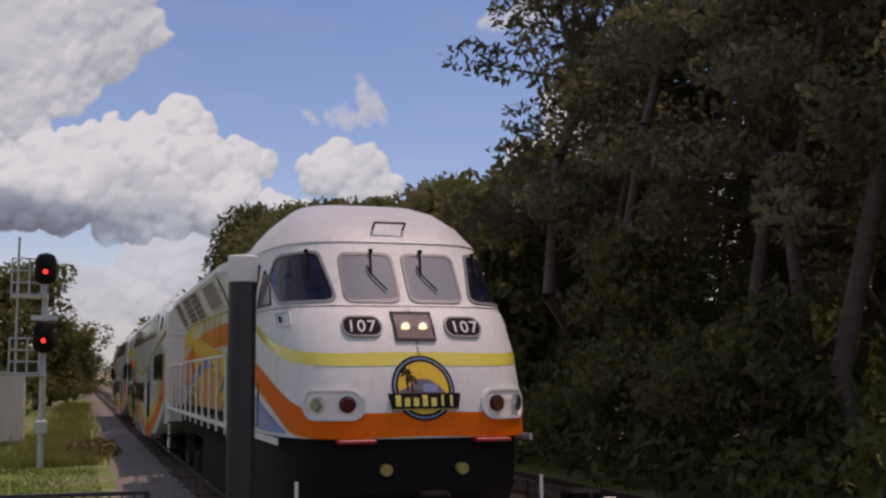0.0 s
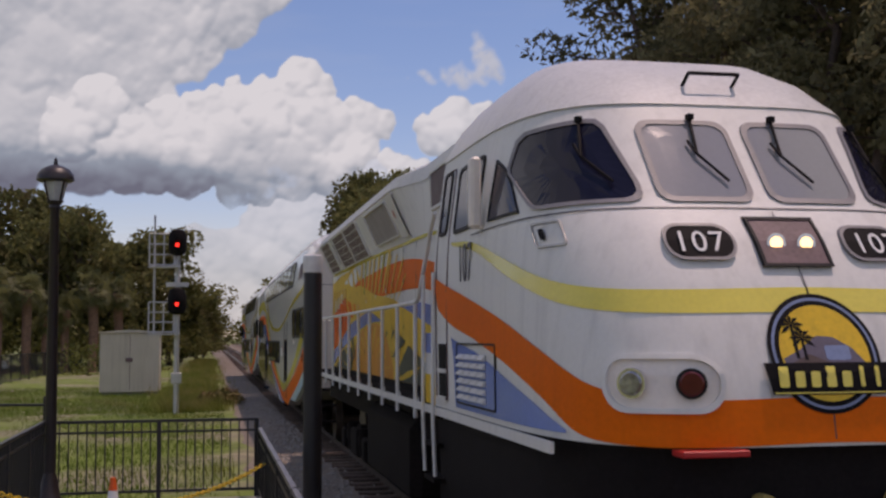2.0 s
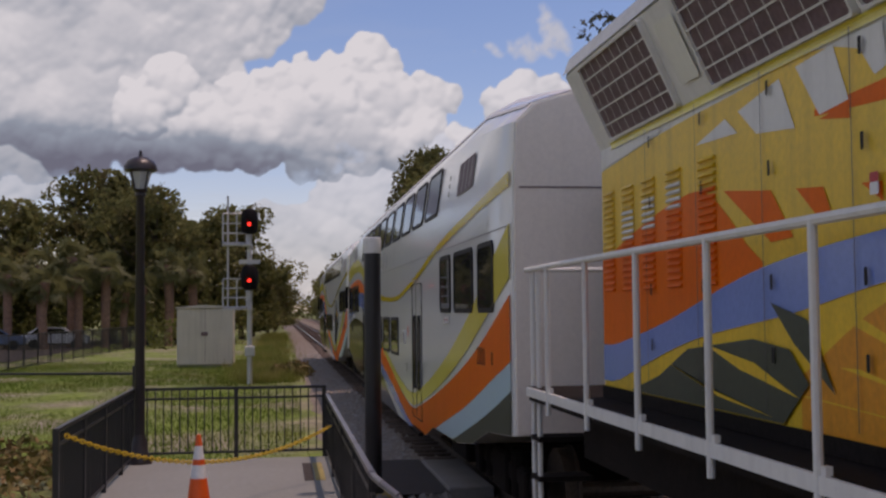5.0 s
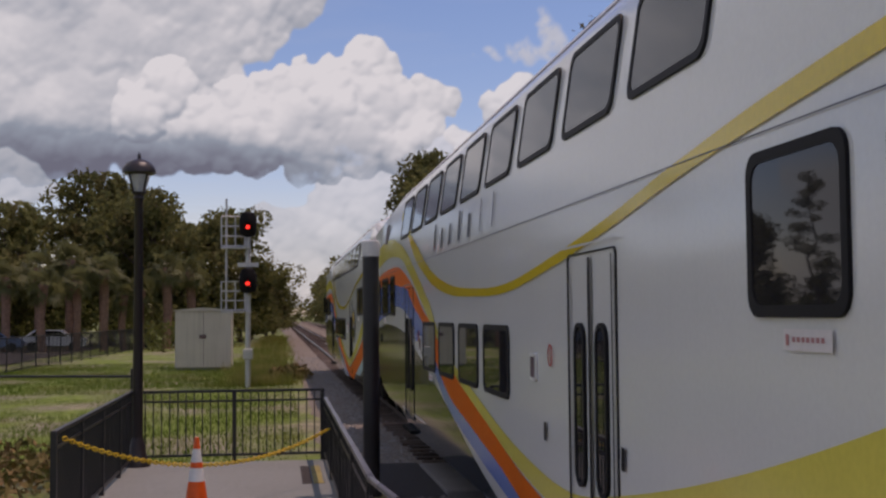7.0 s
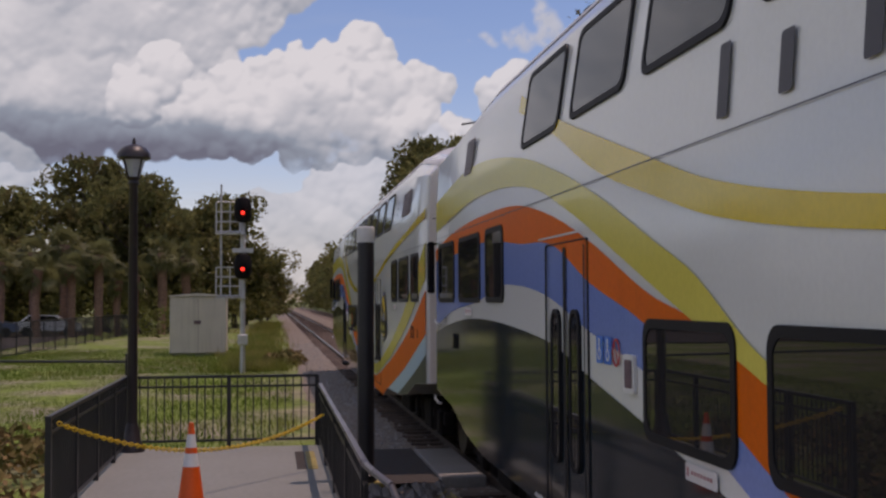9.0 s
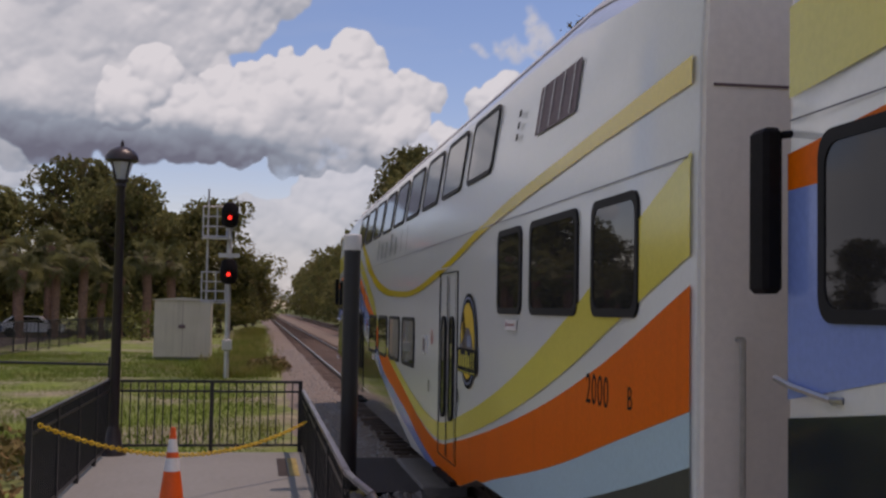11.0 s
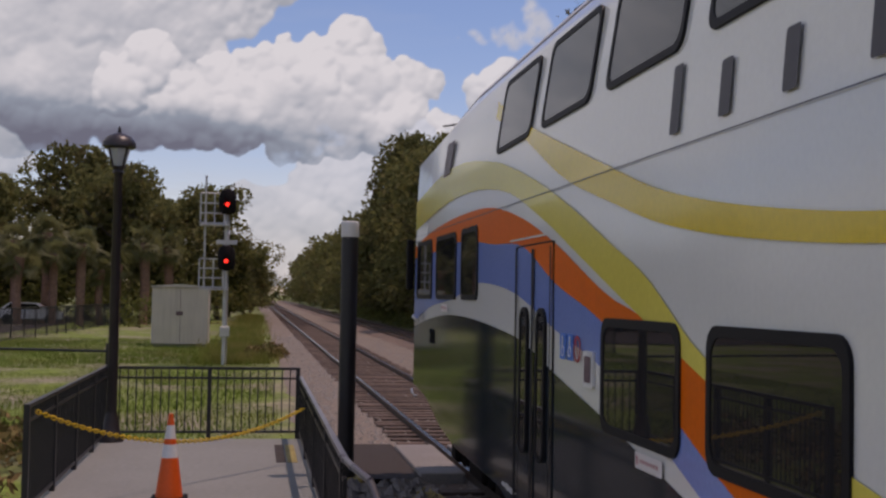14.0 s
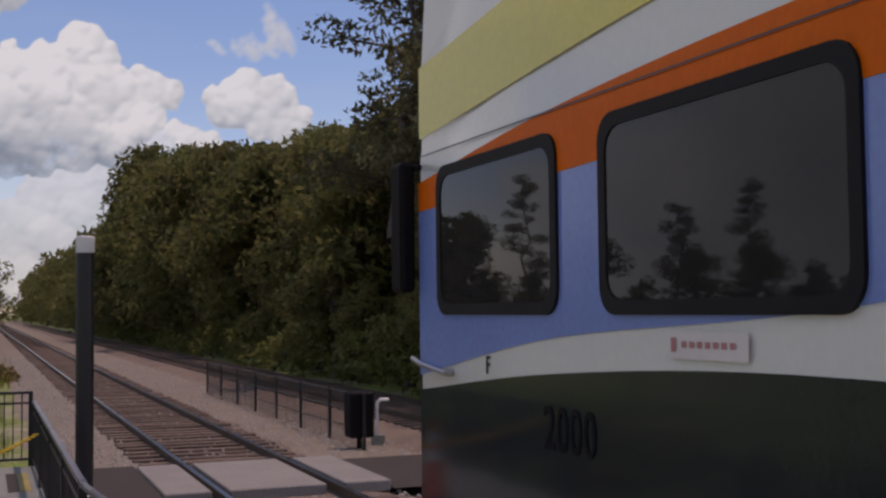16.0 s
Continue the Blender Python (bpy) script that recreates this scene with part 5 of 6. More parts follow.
for x in (-2.2, -7.0, -12.0):
    part("post", path(bmesh.new(), [(x, 18.5 + (x + 2.2) * -0.04, -0.3), (x, 18.5 + (x + 2.2) * -0.04, 1.42)], 0.03, 8), M_FENCE, ng)

# chain across the platform
ch = tagged(empty("chain"), "yellow plastic chain slung across the platform between two railings", "chain")
A, B = Vector((-2.10, 12.1, 1.02)), Vector((0.66, 15.6, 0.72))
link_bm = bmesh.new()
for i in range(12):
    a0, a1 = 2 * math.pi * i / 12, 2 * math.pi * (i + 1) / 12
    p = [Vector((0.034 * math.cos(a), 0.020 * math.sin(a), 0)) for a in (a0, a1)]
    tube(link_bm, p[0], p[1], 0.0075, n=5, caps=False)
link0 = None
NL = 92
prev = None
for i in range(NL + 1):
    k = i / NL
    p = A.lerp(B, k)
    p.z -= 0.36 * 4 * k * (1 - k)
    if prev is not None:
        d = (p - prev)
        m = Matrix.Translation((p + prev) / 2) @ d.to_track_quat("X", "Z").to_matrix().to_4x4() @ Matrix.Rotation(radians(90 * (i % 2)), 4, "X")
        if link0 is None:
            link0 = part("link", link_bm, M_CHAIN, ch, smooth=True)
            link0.matrix_basis = m
        else:
            share("link", link0, m, ch)
    prev = p

# traffic cone
cn = tagged(empty("traffic_cone", pose(-0.86, 12.89, 0)), "orange traffic cone with two white bands on the platform", "traffic cone")
part("base", box(bmesh.new(), -0.19, 0.19, -0.19, 0.19, 0.0, 0.045, bevel=0.015), M_BLACK, cn, "black rubber base")
cone_r = lambda z: 0.145 - 0.122 * (z - 0.045) / 0.875
for z0, z1, mat, nm in ((0.045, 0.46, M_CONE, "body"), (0.46, 0.60, M_CONEWHITE, "white_band"), (0.60, 0.66, M_CONE, "body"), (0.66, 0.80, M_CONEWHITE, "white_band"), (0.80, 0.92, M_CONE, "tip")):
    part(nm, lathe(bmesh.new(), (0, 0, 0), [(cone_r(z0), z0), (cone_r(z1), z1)], 24), mat, cn, smooth=40)

# black post with a white cap beside the track
bp = tagged(empty("marker_post", pose(1.15, 14.7, 0)), "tall black post with a white cap beside the crossing", "post")
part("shaft", lathe(bmesh.new(), (0, 0, -0.25), [(0.13, 0), (0.13, 0.30), (0.105, 0.32), (0.105, 3.19)], 20), M_FENCE, bp, smooth=40)
part("cap", lathe(bmesh.new(), (0, 0, 2.94), [(0.108, 0), (0.112, 0.01), (0.112, 0.19), (0.10, 0.20)], 20), M_WHITECAP, bp, "white painted cap", smooth=40)
part("foot_plate", box(bmesh.new(), -0.2, 0.2, -0.2, 0.2, -0.08, -0.03, bevel=0.01), M_TACTILE, bp)

# lamp post on the platform
lp = tagged(empty("lamp_post", pose(-2.06, 17.98, 0)), "dark bronze lamp post with a lantern head at the platform's end", "lamp post")
part("base", lathe(bmesh.new(), (0, 0, 0), [(0.19, 0), (0.19, 0.05), (0.14, 0.12), (0.11, 0.30), (0.085, 0.42)], 20), M_LAMP, lp, smooth=40)
part("shaft", lathe(bmesh.new(), (0, 0, 0.4), [(0.08, 0), (0.062, 3.55), (0.085, 3.58), (0.06, 3.64)], 18), M_LAMP, lp, smooth=40)
ln = part("lantern", lathe(bmesh.new(), (0, 0, 4.02), [(0.07, 0), (0.10, 0.03), (0.12, 0.05)], 18), M_LAMP, lp)
part("glass", lathe(bmesh.new(), (0, 0, 4.07), [(0.09, 0), (0.17, 0.27)], 8), M_FROST, ln, "pale lantern glass")
for i in range(4):
    a = radians(45 + 90 * i)
    part("strut", path(bmesh.new(), [(0.10 * math.cos(a), 0.10 * math.sin(a), 4.05), (0.19 * math.cos(a), 0.19 * math.sin(a), 4.35)], 0.014, 6), M_LAMP, ln)
part("hood", lathe(bmesh.new(), (0, 0, 4.33), [(0.20, 0), (0.25, 0.03), (0.245, 0.09), (0.19, 0.17), (0.10, 0.22), (0.03, 0.24), (0.025, 0.30), (0.006, 0.34)], 20), M_LAMP, ln, smooth=40)

# railway signal
sg = tagged(empty("railway_signal", pose(-1.0, 40.15, -0.2)), "galvanised signal mast with ladder and two red lights", "railway signal")
part("mast", lathe(bmesh.new(), (0, 0, 0), [(0.085, 0), (0.085, 5.3)], 14), M_GALV, sg, smooth=40)
part("junction_box", box(bmesh.new(), -0.16, 0.16, -0.14, 0.14, 0.95, 1.30, bevel=0.02), M_GALV, sg)
for z in (5.47, 3.58):
    hd = part("signal_head", lathe(bmesh.new(), (0, -0.12, z - 0.42), [(0.10, 0), (0.24, 0.06), (0.29, 0.2), (0.29, 0.62), (0.22, 0.80), (0.08, 0.86)], 18), M_BLACK, sg, "black signal head", smooth=40)
    bm = bmesh.new()
    tube(bm, (0, -0.38, z - 0.10), (0, -0.43, z - 0.10), 0.062, n=18)
    part("lamp", bm, M_RED_ON, hd, "lit red lamp")
    bm = bmesh.new()
    for i in range(14):
        a0, a1 = radians(-20 + 220 * i / 14), radians(-20 + 220 * (i + 1) / 14)
        q = [bm.verts.new((0.13 * math.cos(a), y, z - 0.10 + 0.13 * math.sin(a))) for a in (a0, a1) for y in (-0.38, -0.66)]
        bm.faces.new((q[0], q[1], q[3], q[2]))
    part("visor", bm, M_BLACK, hd)
part("bracket", box(bmesh.new(), -0.35, 0.35, -0.12, 0.12, 4.05, 4.19), M_GALV, sg)
ld = part("ladder_frame", path(bmesh.new(), [(-0.72, 0, 2.55), (-0.72, 0, 6.35)], 0.035, 8), M_GALV, sg, "galvanised ladder and basket")
for z0, z1 in ((4.75, 5.75), (2.60, 3.55)):
    for k in range(4):
        z = z0 + (z1 - z0) * k / 3
        part("rung", path(bmesh.new(), [(-0.88, -0.1, z), (-0.10, -0.1, z)], 0.026, 6), M_GALV, ld)
    for x in (-0.88, -0.42, -0.10):
        part("upright", path(bmesh.new(), [(x, -0.1, z0), (x, -0.1, z1)], 0.026, 6), M_GALV, ld)
    part("grating", box(bmesh.new(), -0.9, 0.1, -0.35, 0.3, z0 - 0.09, z0 - 0.05), M_GALV, ld)

# equipment cabinet
eb = tagged(empty("equipment_cabinet", pose(-3.3, 54.5, -0.22)), "beige steel equipment cabinet on the lawn", "cabinet")
part("body", box(bmesh.new(), -1.24, 1.24, -0.9, 0.9, 0.12, 2.66, bevel=0.03), M_CABINET, eb)
part("plinth", box(bmesh.new(), -1.15, 1.15, -0.8, 0.8, -0.1, 0.12), M_CONCRETE, eb)
part("roof", loft(bmesh.new(), [[(x, y, z) for x, z in ((-1.30, 2.66), (1.30, 2.66), (1.30, 2.70), (0, 2.80), (-1.30, 2.70))] for y in (-0.97, 0.97)]), M_CABINET, eb)
part("door_seam", box(bmesh.new(), -0.01, 0.01, -0.91, -0.9, 0.2, 2.6), M_GRILLE, eb)
part("latch", box(bmesh.new(), -0.18, 0.12, -0.93, -0.9, 1.42, 1.58, bevel=0.01), M_GRILLE, eb)

# dark fence on the lawn, parked cars behind it
ff = fence_run("boundary_fence", (-11.6, 50), (-9.5, 95), 1.55, "tall black picket fence along the far lawn", [i / 18 for i in range(19)], spacing=0.17, group="", z0=-0.2, mid=False)


def parked_car(m, paint, label):
    c = tagged(empty("parked_car", m), label, "car", group="parked cars")
    prof = [(-2.2, 0.35), (2.2, 0.35), (2.25, 0.75), (2.0, 0.92), (1.15, 1.0), (0.55, 1.45), (-1.2, 1.48), (-1.9, 1.02), (-2.25, 0.95)]
    bm = loft(bmesh.new(), [[(x, y * k, z) for x, z in prof] for y, k in ((-0.85, 1), (0.85, 1))])
    part("body", bm, paint, c)
    bm = loft(bmesh.new(), [[(x, y, z) for x, z in ((-1.65, 1.03), (0.95, 1.03), (0.48, 1.40), (-1.15, 1.43))] for y in (-0.87, 0.87)])
    part("windows", bm, M_GLASS, c)
    for x in (-1.4, 1.4):
        for y in (-0.8, 0.8):
            part("wheel", tube(bmesh.new(), (x, y - 0.1, 0.33), (x, y + 0.1, 0.33), 0.33, n=16), M_RUBBER, c)
    return c


sheet("parking_lot", -34, -13.5, 62, 110, -0.16, M_ASPHALT, step=6, label="asphalt car park behind the fence")
for x, y, a, p, l in ((-19.5, 84, 12, M_CARBLUE, "dark blue car parked behind the fence"), (-15.6, 86, 4, M_CARWHITE, "white van-like car parked behind the fence"),
                      (-24, 84, 20, M_CARWHITE, "white car parked behind the fence"), (-22, 95, 0, M_CARBLUE, "dark blue car parked behind the fence")):
    parked_car(pose(x, y, -0.16, 0, 0, a), p, l)

# things on the far side of the track
lfn = tagged(empty("wire_fence"), "low dark wire fence between the two tracks", "fence")
for i in range(8):
    y = 19.8 + 2.2 * i
    part("post", path(bmesh.new(), [(6.25, y, -0.4), (6.25, y, 0.75)], 0.03, 6), M_FENCE, lfn)
for z in (0.1, 0.4, 0.72):
    part("wire", path(bmesh.new(), [(6.25, 19.8, z), (6.25, 35.2, z)], 0.012, 5), M_FENCE, lfn)
mesh_bm = bmesh.new()
for i in range(150):
    y = 19.8 + 0.103 * i
    tube(mesh_bm, (6.25, y, -0.3), (6.25, y, 0.72), 0.006, n=4, caps=False)
part("wire_mesh", mesh_bm, M_FENCE, lfn)
cbx = tagged(empty("signal_case", pose(6.25, 20.1, -0.35)), "small black trackside case on a post", "trackside case")
part("case", box(bmesh.new(), -0.22, 0.22, -0.2, 0.2, 0.32, 1.12, bevel=0.03), M_BLACK, cbx)
part("stand", path(bmesh.new(), [(0, 0, 0), (0, 0, 0.35)], 0.05, 8), M_BLACK, cbx)
pst = tagged(empty("vent_pipe", pose(6.75, 20.6, -0.35)), "short white bent pipe on a pale base", "pipe")
part("pipe", path(bmesh.new(), [(0, 0, 0), (0, 0, 0.85), (0.05, 0, 0.92), (0.22, 0, 0.92)], 0.03, 8), M_WHITECAP, pst)
part("base", box(bmesh.new(), -0.1, 0.12, -0.1, 0.1, 0.0, 0.3, bevel=0.02), M_CONCRETE, pst)

# heap of pale stones and yellow cables at the crossing's foot
rs = np.random.RandomState(11)
bm = bmesh.new()
for i in range(260):
    o = Vector((rs.uniform(1.0, 2.05), rs.uniform(10.6, 14.4), -0.12 + rs.uniform(0, 0.08)))
    s = rs.uniform(0.04, 0.11)
    vs = [bm.verts.new(o + Vector(d) * s * rs.uniform(0.7, 1.3)) for d in ((1, 0, 0), (-1, 0.2, 0), (0, 1, 0.1), (0.1, -1, 0), (0, 0, 0.8), (0, 0, -0.6))]
    for f in ((0, 2, 4), (2, 1, 4), (1, 3, 4), (3, 0, 4)):
        bm.faces.new([vs[k] for k in f])
tagged(part("rubble", bm, M_STONE), "pale broken rock beside the platform", "stones", kind="stuff")
cb = tagged(empty("cable_bundle"), "loose yellow cables lying by the rail", "cables")
for k in range(6):
    pts = [(1.9 + 0.05 * k + 0.15 * math.sin(j * 0.9 + k), 11.0 + 0.35 * j + 0.1 * math.cos(k * 2 + j), -0.08 + 0.05 * math.sin(j + k)) for j in range(9)]
    part("cable", path(bmesh.new(), pts, 0.012, 5), M_TACTILE, cb)

# ================= trees =================
def leaf_cloud(rs, clumps, per, size, flat=0.6, drop=0.0):
    """Small bent leaves strewn through the clumps (x, y, z, radius)."""
    V, F = [], []
    for cx, cy, cz, r in clumps:
        n = int(per * r ** 1.6)
        d = rs.normal(size=(n, 3))
        d /= np.linalg.norm(d, axis=1)[:, None]
        rad = r * rs.uniform(0.35, 1.0, n) ** 0.5
        p = d * rad[:, None] * np.array([1, 1, flat]) + (cx, cy, cz)
        a = rs.normal(size=(n, 3))
        a /= np.linalg.norm(a, axis=1)[:, None]
        a[:, 2] -= drop
        b = np.cross(a, rs.normal(size=(n, 3)))
        b /= np.linalg.norm(b, axis=1)[:, None]
        s = size * rs.uniform(0.6, 1.4, n)[:, None]
        q = np.stack([p - a * s, p + b * s * 0.45, p + a * s, p - b * s * 0.45], 1)
        k = len(V)
        V.extend(q.reshape(-1, 3).tolist())
        F.extend([(k + 4 * i, k + 4 * i + 1, k + 4 * i + 2, k + 4 * i + 3) for i in range(n)])
    return V, F


def cloud_part(name, vf, mat, parent=None):
    me = bpy.data.meshes.new(name)
    me.from_pydata(vf[0], [], vf[1])
    me.materials.append(mat)
    ob = new(name, me)
    if parent:
        ob.parent = parent
    return ob


def limb(bm, p, q, r0, r1, rs, n=3):
    pts = [Vector(p).lerp(Vector(q), k / n) for k in range(n + 1)]
    L = (Vector(q) - Vector(p)).length
    for k in range(1, n):
        pts[k] += Vector(rs.normal(size=3)) * L * 0.04
    for k in range(n):
        tube(bm, pts[k], pts[k + 1], r0 + (r1 - r0) * k / n, r0 + (r1 - r0) * (k + 1) / n, n=7, caps=False)


def pine(seed, h):
    rs = np.random.RandomState(seed)
    t = tagged(empty("pine_tree"), "tall dark pine with bare trunk and ragged crown", "tree", group="pines along the track")
    bm = bmesh.new()
    top = Vector((rs.uniform(-0.6, 0.6), rs.uniform(-0.6, 0.6), h))
    limb(bm, (0, 0, -0.3), top, 0.22, 0.05, rs, 6)
    clumps = []
    for i in range(26):
        k = 0.36 + 0.62 * (i + rs.rand()) / 26
        z = h * k
        reach = (2.8 * (1 - k) ** 0.6 + 0.7) * rs.uniform(0.6, 1.25)
        a = rs.uniform(0, 2 * math.pi)
        o = Vector((0, 0, 0)).lerp(top, k)
        e = o + Vector((math.cos(a) * reach, math.sin(a) * reach, rs.uniform(-0.1, 0.6)))
        limb(bm, o, e, 0.05, 0.015, rs, 2)
        for m in (0.6, 1.0):
            c = o.lerp(e, m)
            clumps.append((c.x, c.y, c.z + 0.1, rs.uniform(0.55, 1.05)))
    clumps.append((top.x, top.y, h, 0.8))
    part("trunk", bm, M_BARK, t, smooth=True)
    cloud_part("crown", leaf_cloud(rs, clumps, 160, 0.12, 0.6), M_PINE, t)
    return t


def broad(seed, h, wide):
    rs = np.random.RandomState(seed)
    t = tagged(empty("broadleaf_tree"), "dense dark green broadleaf tree with an uneven crown", "tree", group="broadleaf trees")
    bm = bmesh.new()
    limb(bm, (0, 0, -0.3), (0, 0, h * 0.5), 0.25, 0.14, rs, 3)
    clumps = []
    for i in range(30):
        a, k = rs.uniform(0, 2 * math.pi), rs.uniform(0.12, 0.97)
        reach = wide * math.sin(math.pi * min(1, k * 0.9 + 0.12)) ** 0.6 * rs.uniform(0.25, 1.0)
        e = Vector((math.cos(a) * reach, math.sin(a) * reach, h * k))
        if k > 0.3:
            limb(bm, (0, 0, h * min(0.5, k * 0.6)), e, 0.07, 0.02, rs, 2)
        clumps.append((e.x, e.y, e.z, rs.uniform(0.7, 1.5) * wide / 3.4))
    part("trunk", bm, M_BARK, t, smooth=True)
    # small leaves outside, a dense heart of larger sprays within
    V, F = leaf_cloud(rs, clumps, 95, 0.19, 0.8)
    V2, F2 = leaf_cloud(rs, [(x * 0.72, y * 0.72, min(z, h * 0.88), r * 0.8) for x, y, z, r in clumps], 26, 0.42, 0.8)
    F += [tuple(i + len(V) for i in f) for f in F2]
    cloud_part("crown", (V + V2, F), M_LEAF, t)
    return t


def palm(seed, h):
    rs = np.random.RandomState(seed)
    t = tagged(empty("palm_tree"), "cabbage palm with a rough trunk and drooping fronds", "palm tree", group="palms")
    bm = bmesh.new()
    limb(bm, (0, 0, -0.3), (0, 0, h + 0.15), 0.27, 0.33, rs, 2)
    part("trunk", bm, M_PALMBARK, t, smooth=True)
    V, F = [], []
    for i in range(46):
        a, up = rs.uniform(0, 2 * math.pi), radians(rs.uniform(-62, 85))
        d = Vector((math.cos(a) * math.cos(up), math.sin(a) * math.cos(up), math.sin(up)))
        s = d.cross(Vector((0, 0, 1))).normalized()
        roll = rs.uniform(-1.2, 1.2)
        s, n_ = s * math.cos(roll) + s.cross(d) * math.sin(roll), s.cross(d) * math.cos(roll) - s * math.sin(roll)
        o = Vector((0, 0, h))
        hub = o + d * rs.uniform(0.5, 1.0)
        k = len(V)
        V.extend([tuple(o - s * 0.02), tuple(o + s * 0.02), tuple(hub)])
        F.append((k, k + 1, k + 2))
        for j in range(11):
            # blades of the fan, drooping at their tips
            b = radians(-100 + 20 * j)
            e = d * math.cos(b) + s * math.sin(b)
            L = rs.uniform(0.55, 0.85)
            w = e.cross(n_) * 0.055
            k = len(V)
            mid, tip = hub + e * L * 0.55, hub + e * L + Vector((0, 0, -0.22))
            V.extend([tuple(hub), tuple(mid + w), tuple(tip), tuple(mid - w)])
            F.append((k, k + 1, k + 2, k + 3))
    cloud_part("crown", (V, F), M_PALMLEAF, t)
    return t


pines = [pine(s, h) for s, h in ((1, 15.0), (2, 16.5), (3, 14.0), (4, 17.5))]
broads = [broad(s, h, w) for s, h, w in ((5, 9.5, 3.6), (6, 11.5, 4.2), (7, 8.0, 3.4))]
rs = np.random.RandomState(21)


def plant(pool, spots, used):
    for i, (x, y, k) in enumerate(spots):
        src = pool[i % len(pool)]
        m = Matrix.Translation((x, y, -0.35)) @ Matrix.Rotation(rs.uniform(0, 6.28), 4, "Z")
        if src not in used:
            src.matrix_basis = m
            src.scale = (k, k, k)
            used.add(src)
        else:
            o = copy_thing(src, m)
            o.scale = (k, k, k)


used = set()
spots = []
for y in np.arange(14, 40.5, 2.0):
    for x in (14.5, 18.5, 23):
        spots.append((x + rs.uniform(-1.3, 1.3), y + rs.uniform(-1, 1) + (x - 14) * 0.3, rs.uniform(0.86, 1.12)))
plant(pines, spots, used)
# the wood's height along the track
WOOD = [(44, 1.08), (65, 1.12), (76, 1.30), (90, 1.50), (108, 1.56), (128, 1.42), (150, 1.20)]
spots = [(14.8 + rs.uniform(-1.0, 2.2), y + rs.uniform(-1.2, 1.2), rs.uniform(0.93, 1.05) * lerp(WOOD, y)) for y in np.arange(44, 150, 2.8)]
spots += [(27 + rs.uniform(-2, 4), y, rs.uniform(0.45, 0.6)) for y in np.arange(14, 60, 3.0)]
spots += [(36 + rs.uniform(-2, 3), y, rs.uniform(0.9, 1.15)) for y in np.arange(8, 72, 4.0)]
spots += [(19.5 + rs.uniform(-1.5, 2.5), y, rs.uniform(0.95, 1.08) * lerp(WOOD, y)) for y in np.arange(52, 150, 4.0)]
spots += [(13.2 + rs.uniform(-0.8, 0.8), y, rs.uniform(0.35, 0.6)) for y in np.arange(26, 62, 3.6)]
plant(broads, spots, used)
# trees beyond the lawn
spots = []
for x, y, k in ((-24, 92, 1.0), (-20.5, 96, 1.05), (-17, 99, 1.15), (-13.5, 100, 1.1), (-10.5, 98, 1.0), (-7.6, 97, 1.0), (-5.2, 100, 0.95), (-3.6, 108, 0.95), (-2.4, 120, 0.9),
                (-1.4, 134, 0.8), (-0.6, 150, 0.75), (-28, 95, 0.9), (-32, 100, 1.0), (-15, 108, 1.2), (-22, 106, 1.2), (-9, 108, 1.1), (-36, 98, 1.0), (-0.4, 175, 0.75), (-0.9, 205, 0.8)):
    spots.append((x + rs.uniform(-0.6, 0.6), y, k * (1.20 if y < 110 else 1.05) * (0.86 if x < -17 else 1.0)))
plant(broads, spots, used)
spots = []
for a in np.arange(18, 178, 2.6):
    d = rs.uniform(100, 118)
    spots.append((4 - d * math.sin(radians(a)), d * math.cos(radians(a)), rs.uniform(0.6, 0.9)))
plant(broads, spots, used)
spots = []
for a in np.arange(21, 120, 5.5):
    a, d = a + rs.uniform(-1.5, 1.5), rs.uniform(88, 98)
    spots.append((4 - d * math.sin(radians(a)), d * math.cos(radians(a)), rs.uniform(0.55, 0.85)))
plant(pines, spots, used)
p0 = [palm(31, 5.2), palm(32, 4.4)]
plant(p0, [(-18.6, 84.5, 1.0), (-15.9, 83.5, 1.05), (-13.9, 85, 0.95), (-20.8, 87, 1.05), (-12.2, 86, 1.1), (-9.9, 88, 1.0), (-17.1, 88, 1.15), (-23.2, 88, 1.1), (-14.9, 88, 1.25), (-11.0, 87.5, 0.9), (-8.2, 89, 1.15), (-19.7, 86, 0.85), (-6.6, 91, 1.1), (-22, 85.5, 0.95)], set())

# far woods and undergrowth
cl = []
for y in np.arange(150, 420, 6.0):
    for x in (14.0, 18.5):
        cl.append((x + rs.uniform(-2, 2), y, rs.uniform(2, 10), rs.uniform(2.5, 4.5)))
        cl.append((x + rs.uniform(-2, 2), y, rs.uniform(8, 12), rs.uniform(1.8, 3.0)))
for y in np.arange(200, 420, 8.0):
    for x in (-6, -12):
        cl.append((x + rs.uniform(-2, 2), y, rs.uniform(1, 7), rs.uniform(2.5, 4.0)))
for x in np.arange(-8, 26, 3.0):
    cl.append((x, 430 + rs.uniform(-5, 5), rs.uniform(1, 4.5), 4.0))
tagged(cloud_part("far_woods", leaf_cloud(rs, cl, 26, 0.55, 0.9), M_LEAF), "distant dark woods on both sides of the track", "woods", kind="stuff")
cl = []
for y in np.arange(12, 60, 2.2):
    for k in range(5):
        cl.append((17 + k * 2.4 + rs.uniform(-1, 1), y + rs.uniform(-1, 1), rs.uniform(0.3, 4.2), rs.uniform(1.0, 1.7)))
for y in np.arange(12, 150, 1.3):
    for k in range(3):
        cl.append((12.0 + k * 1.1 + rs.uniform(-0.6, 0.6), y + rs.uniform(-0.6, 0.6), rs.uniform(-0.1, 0.9 + 0.9 * k), rs.uniform(0.5, 1.1)))
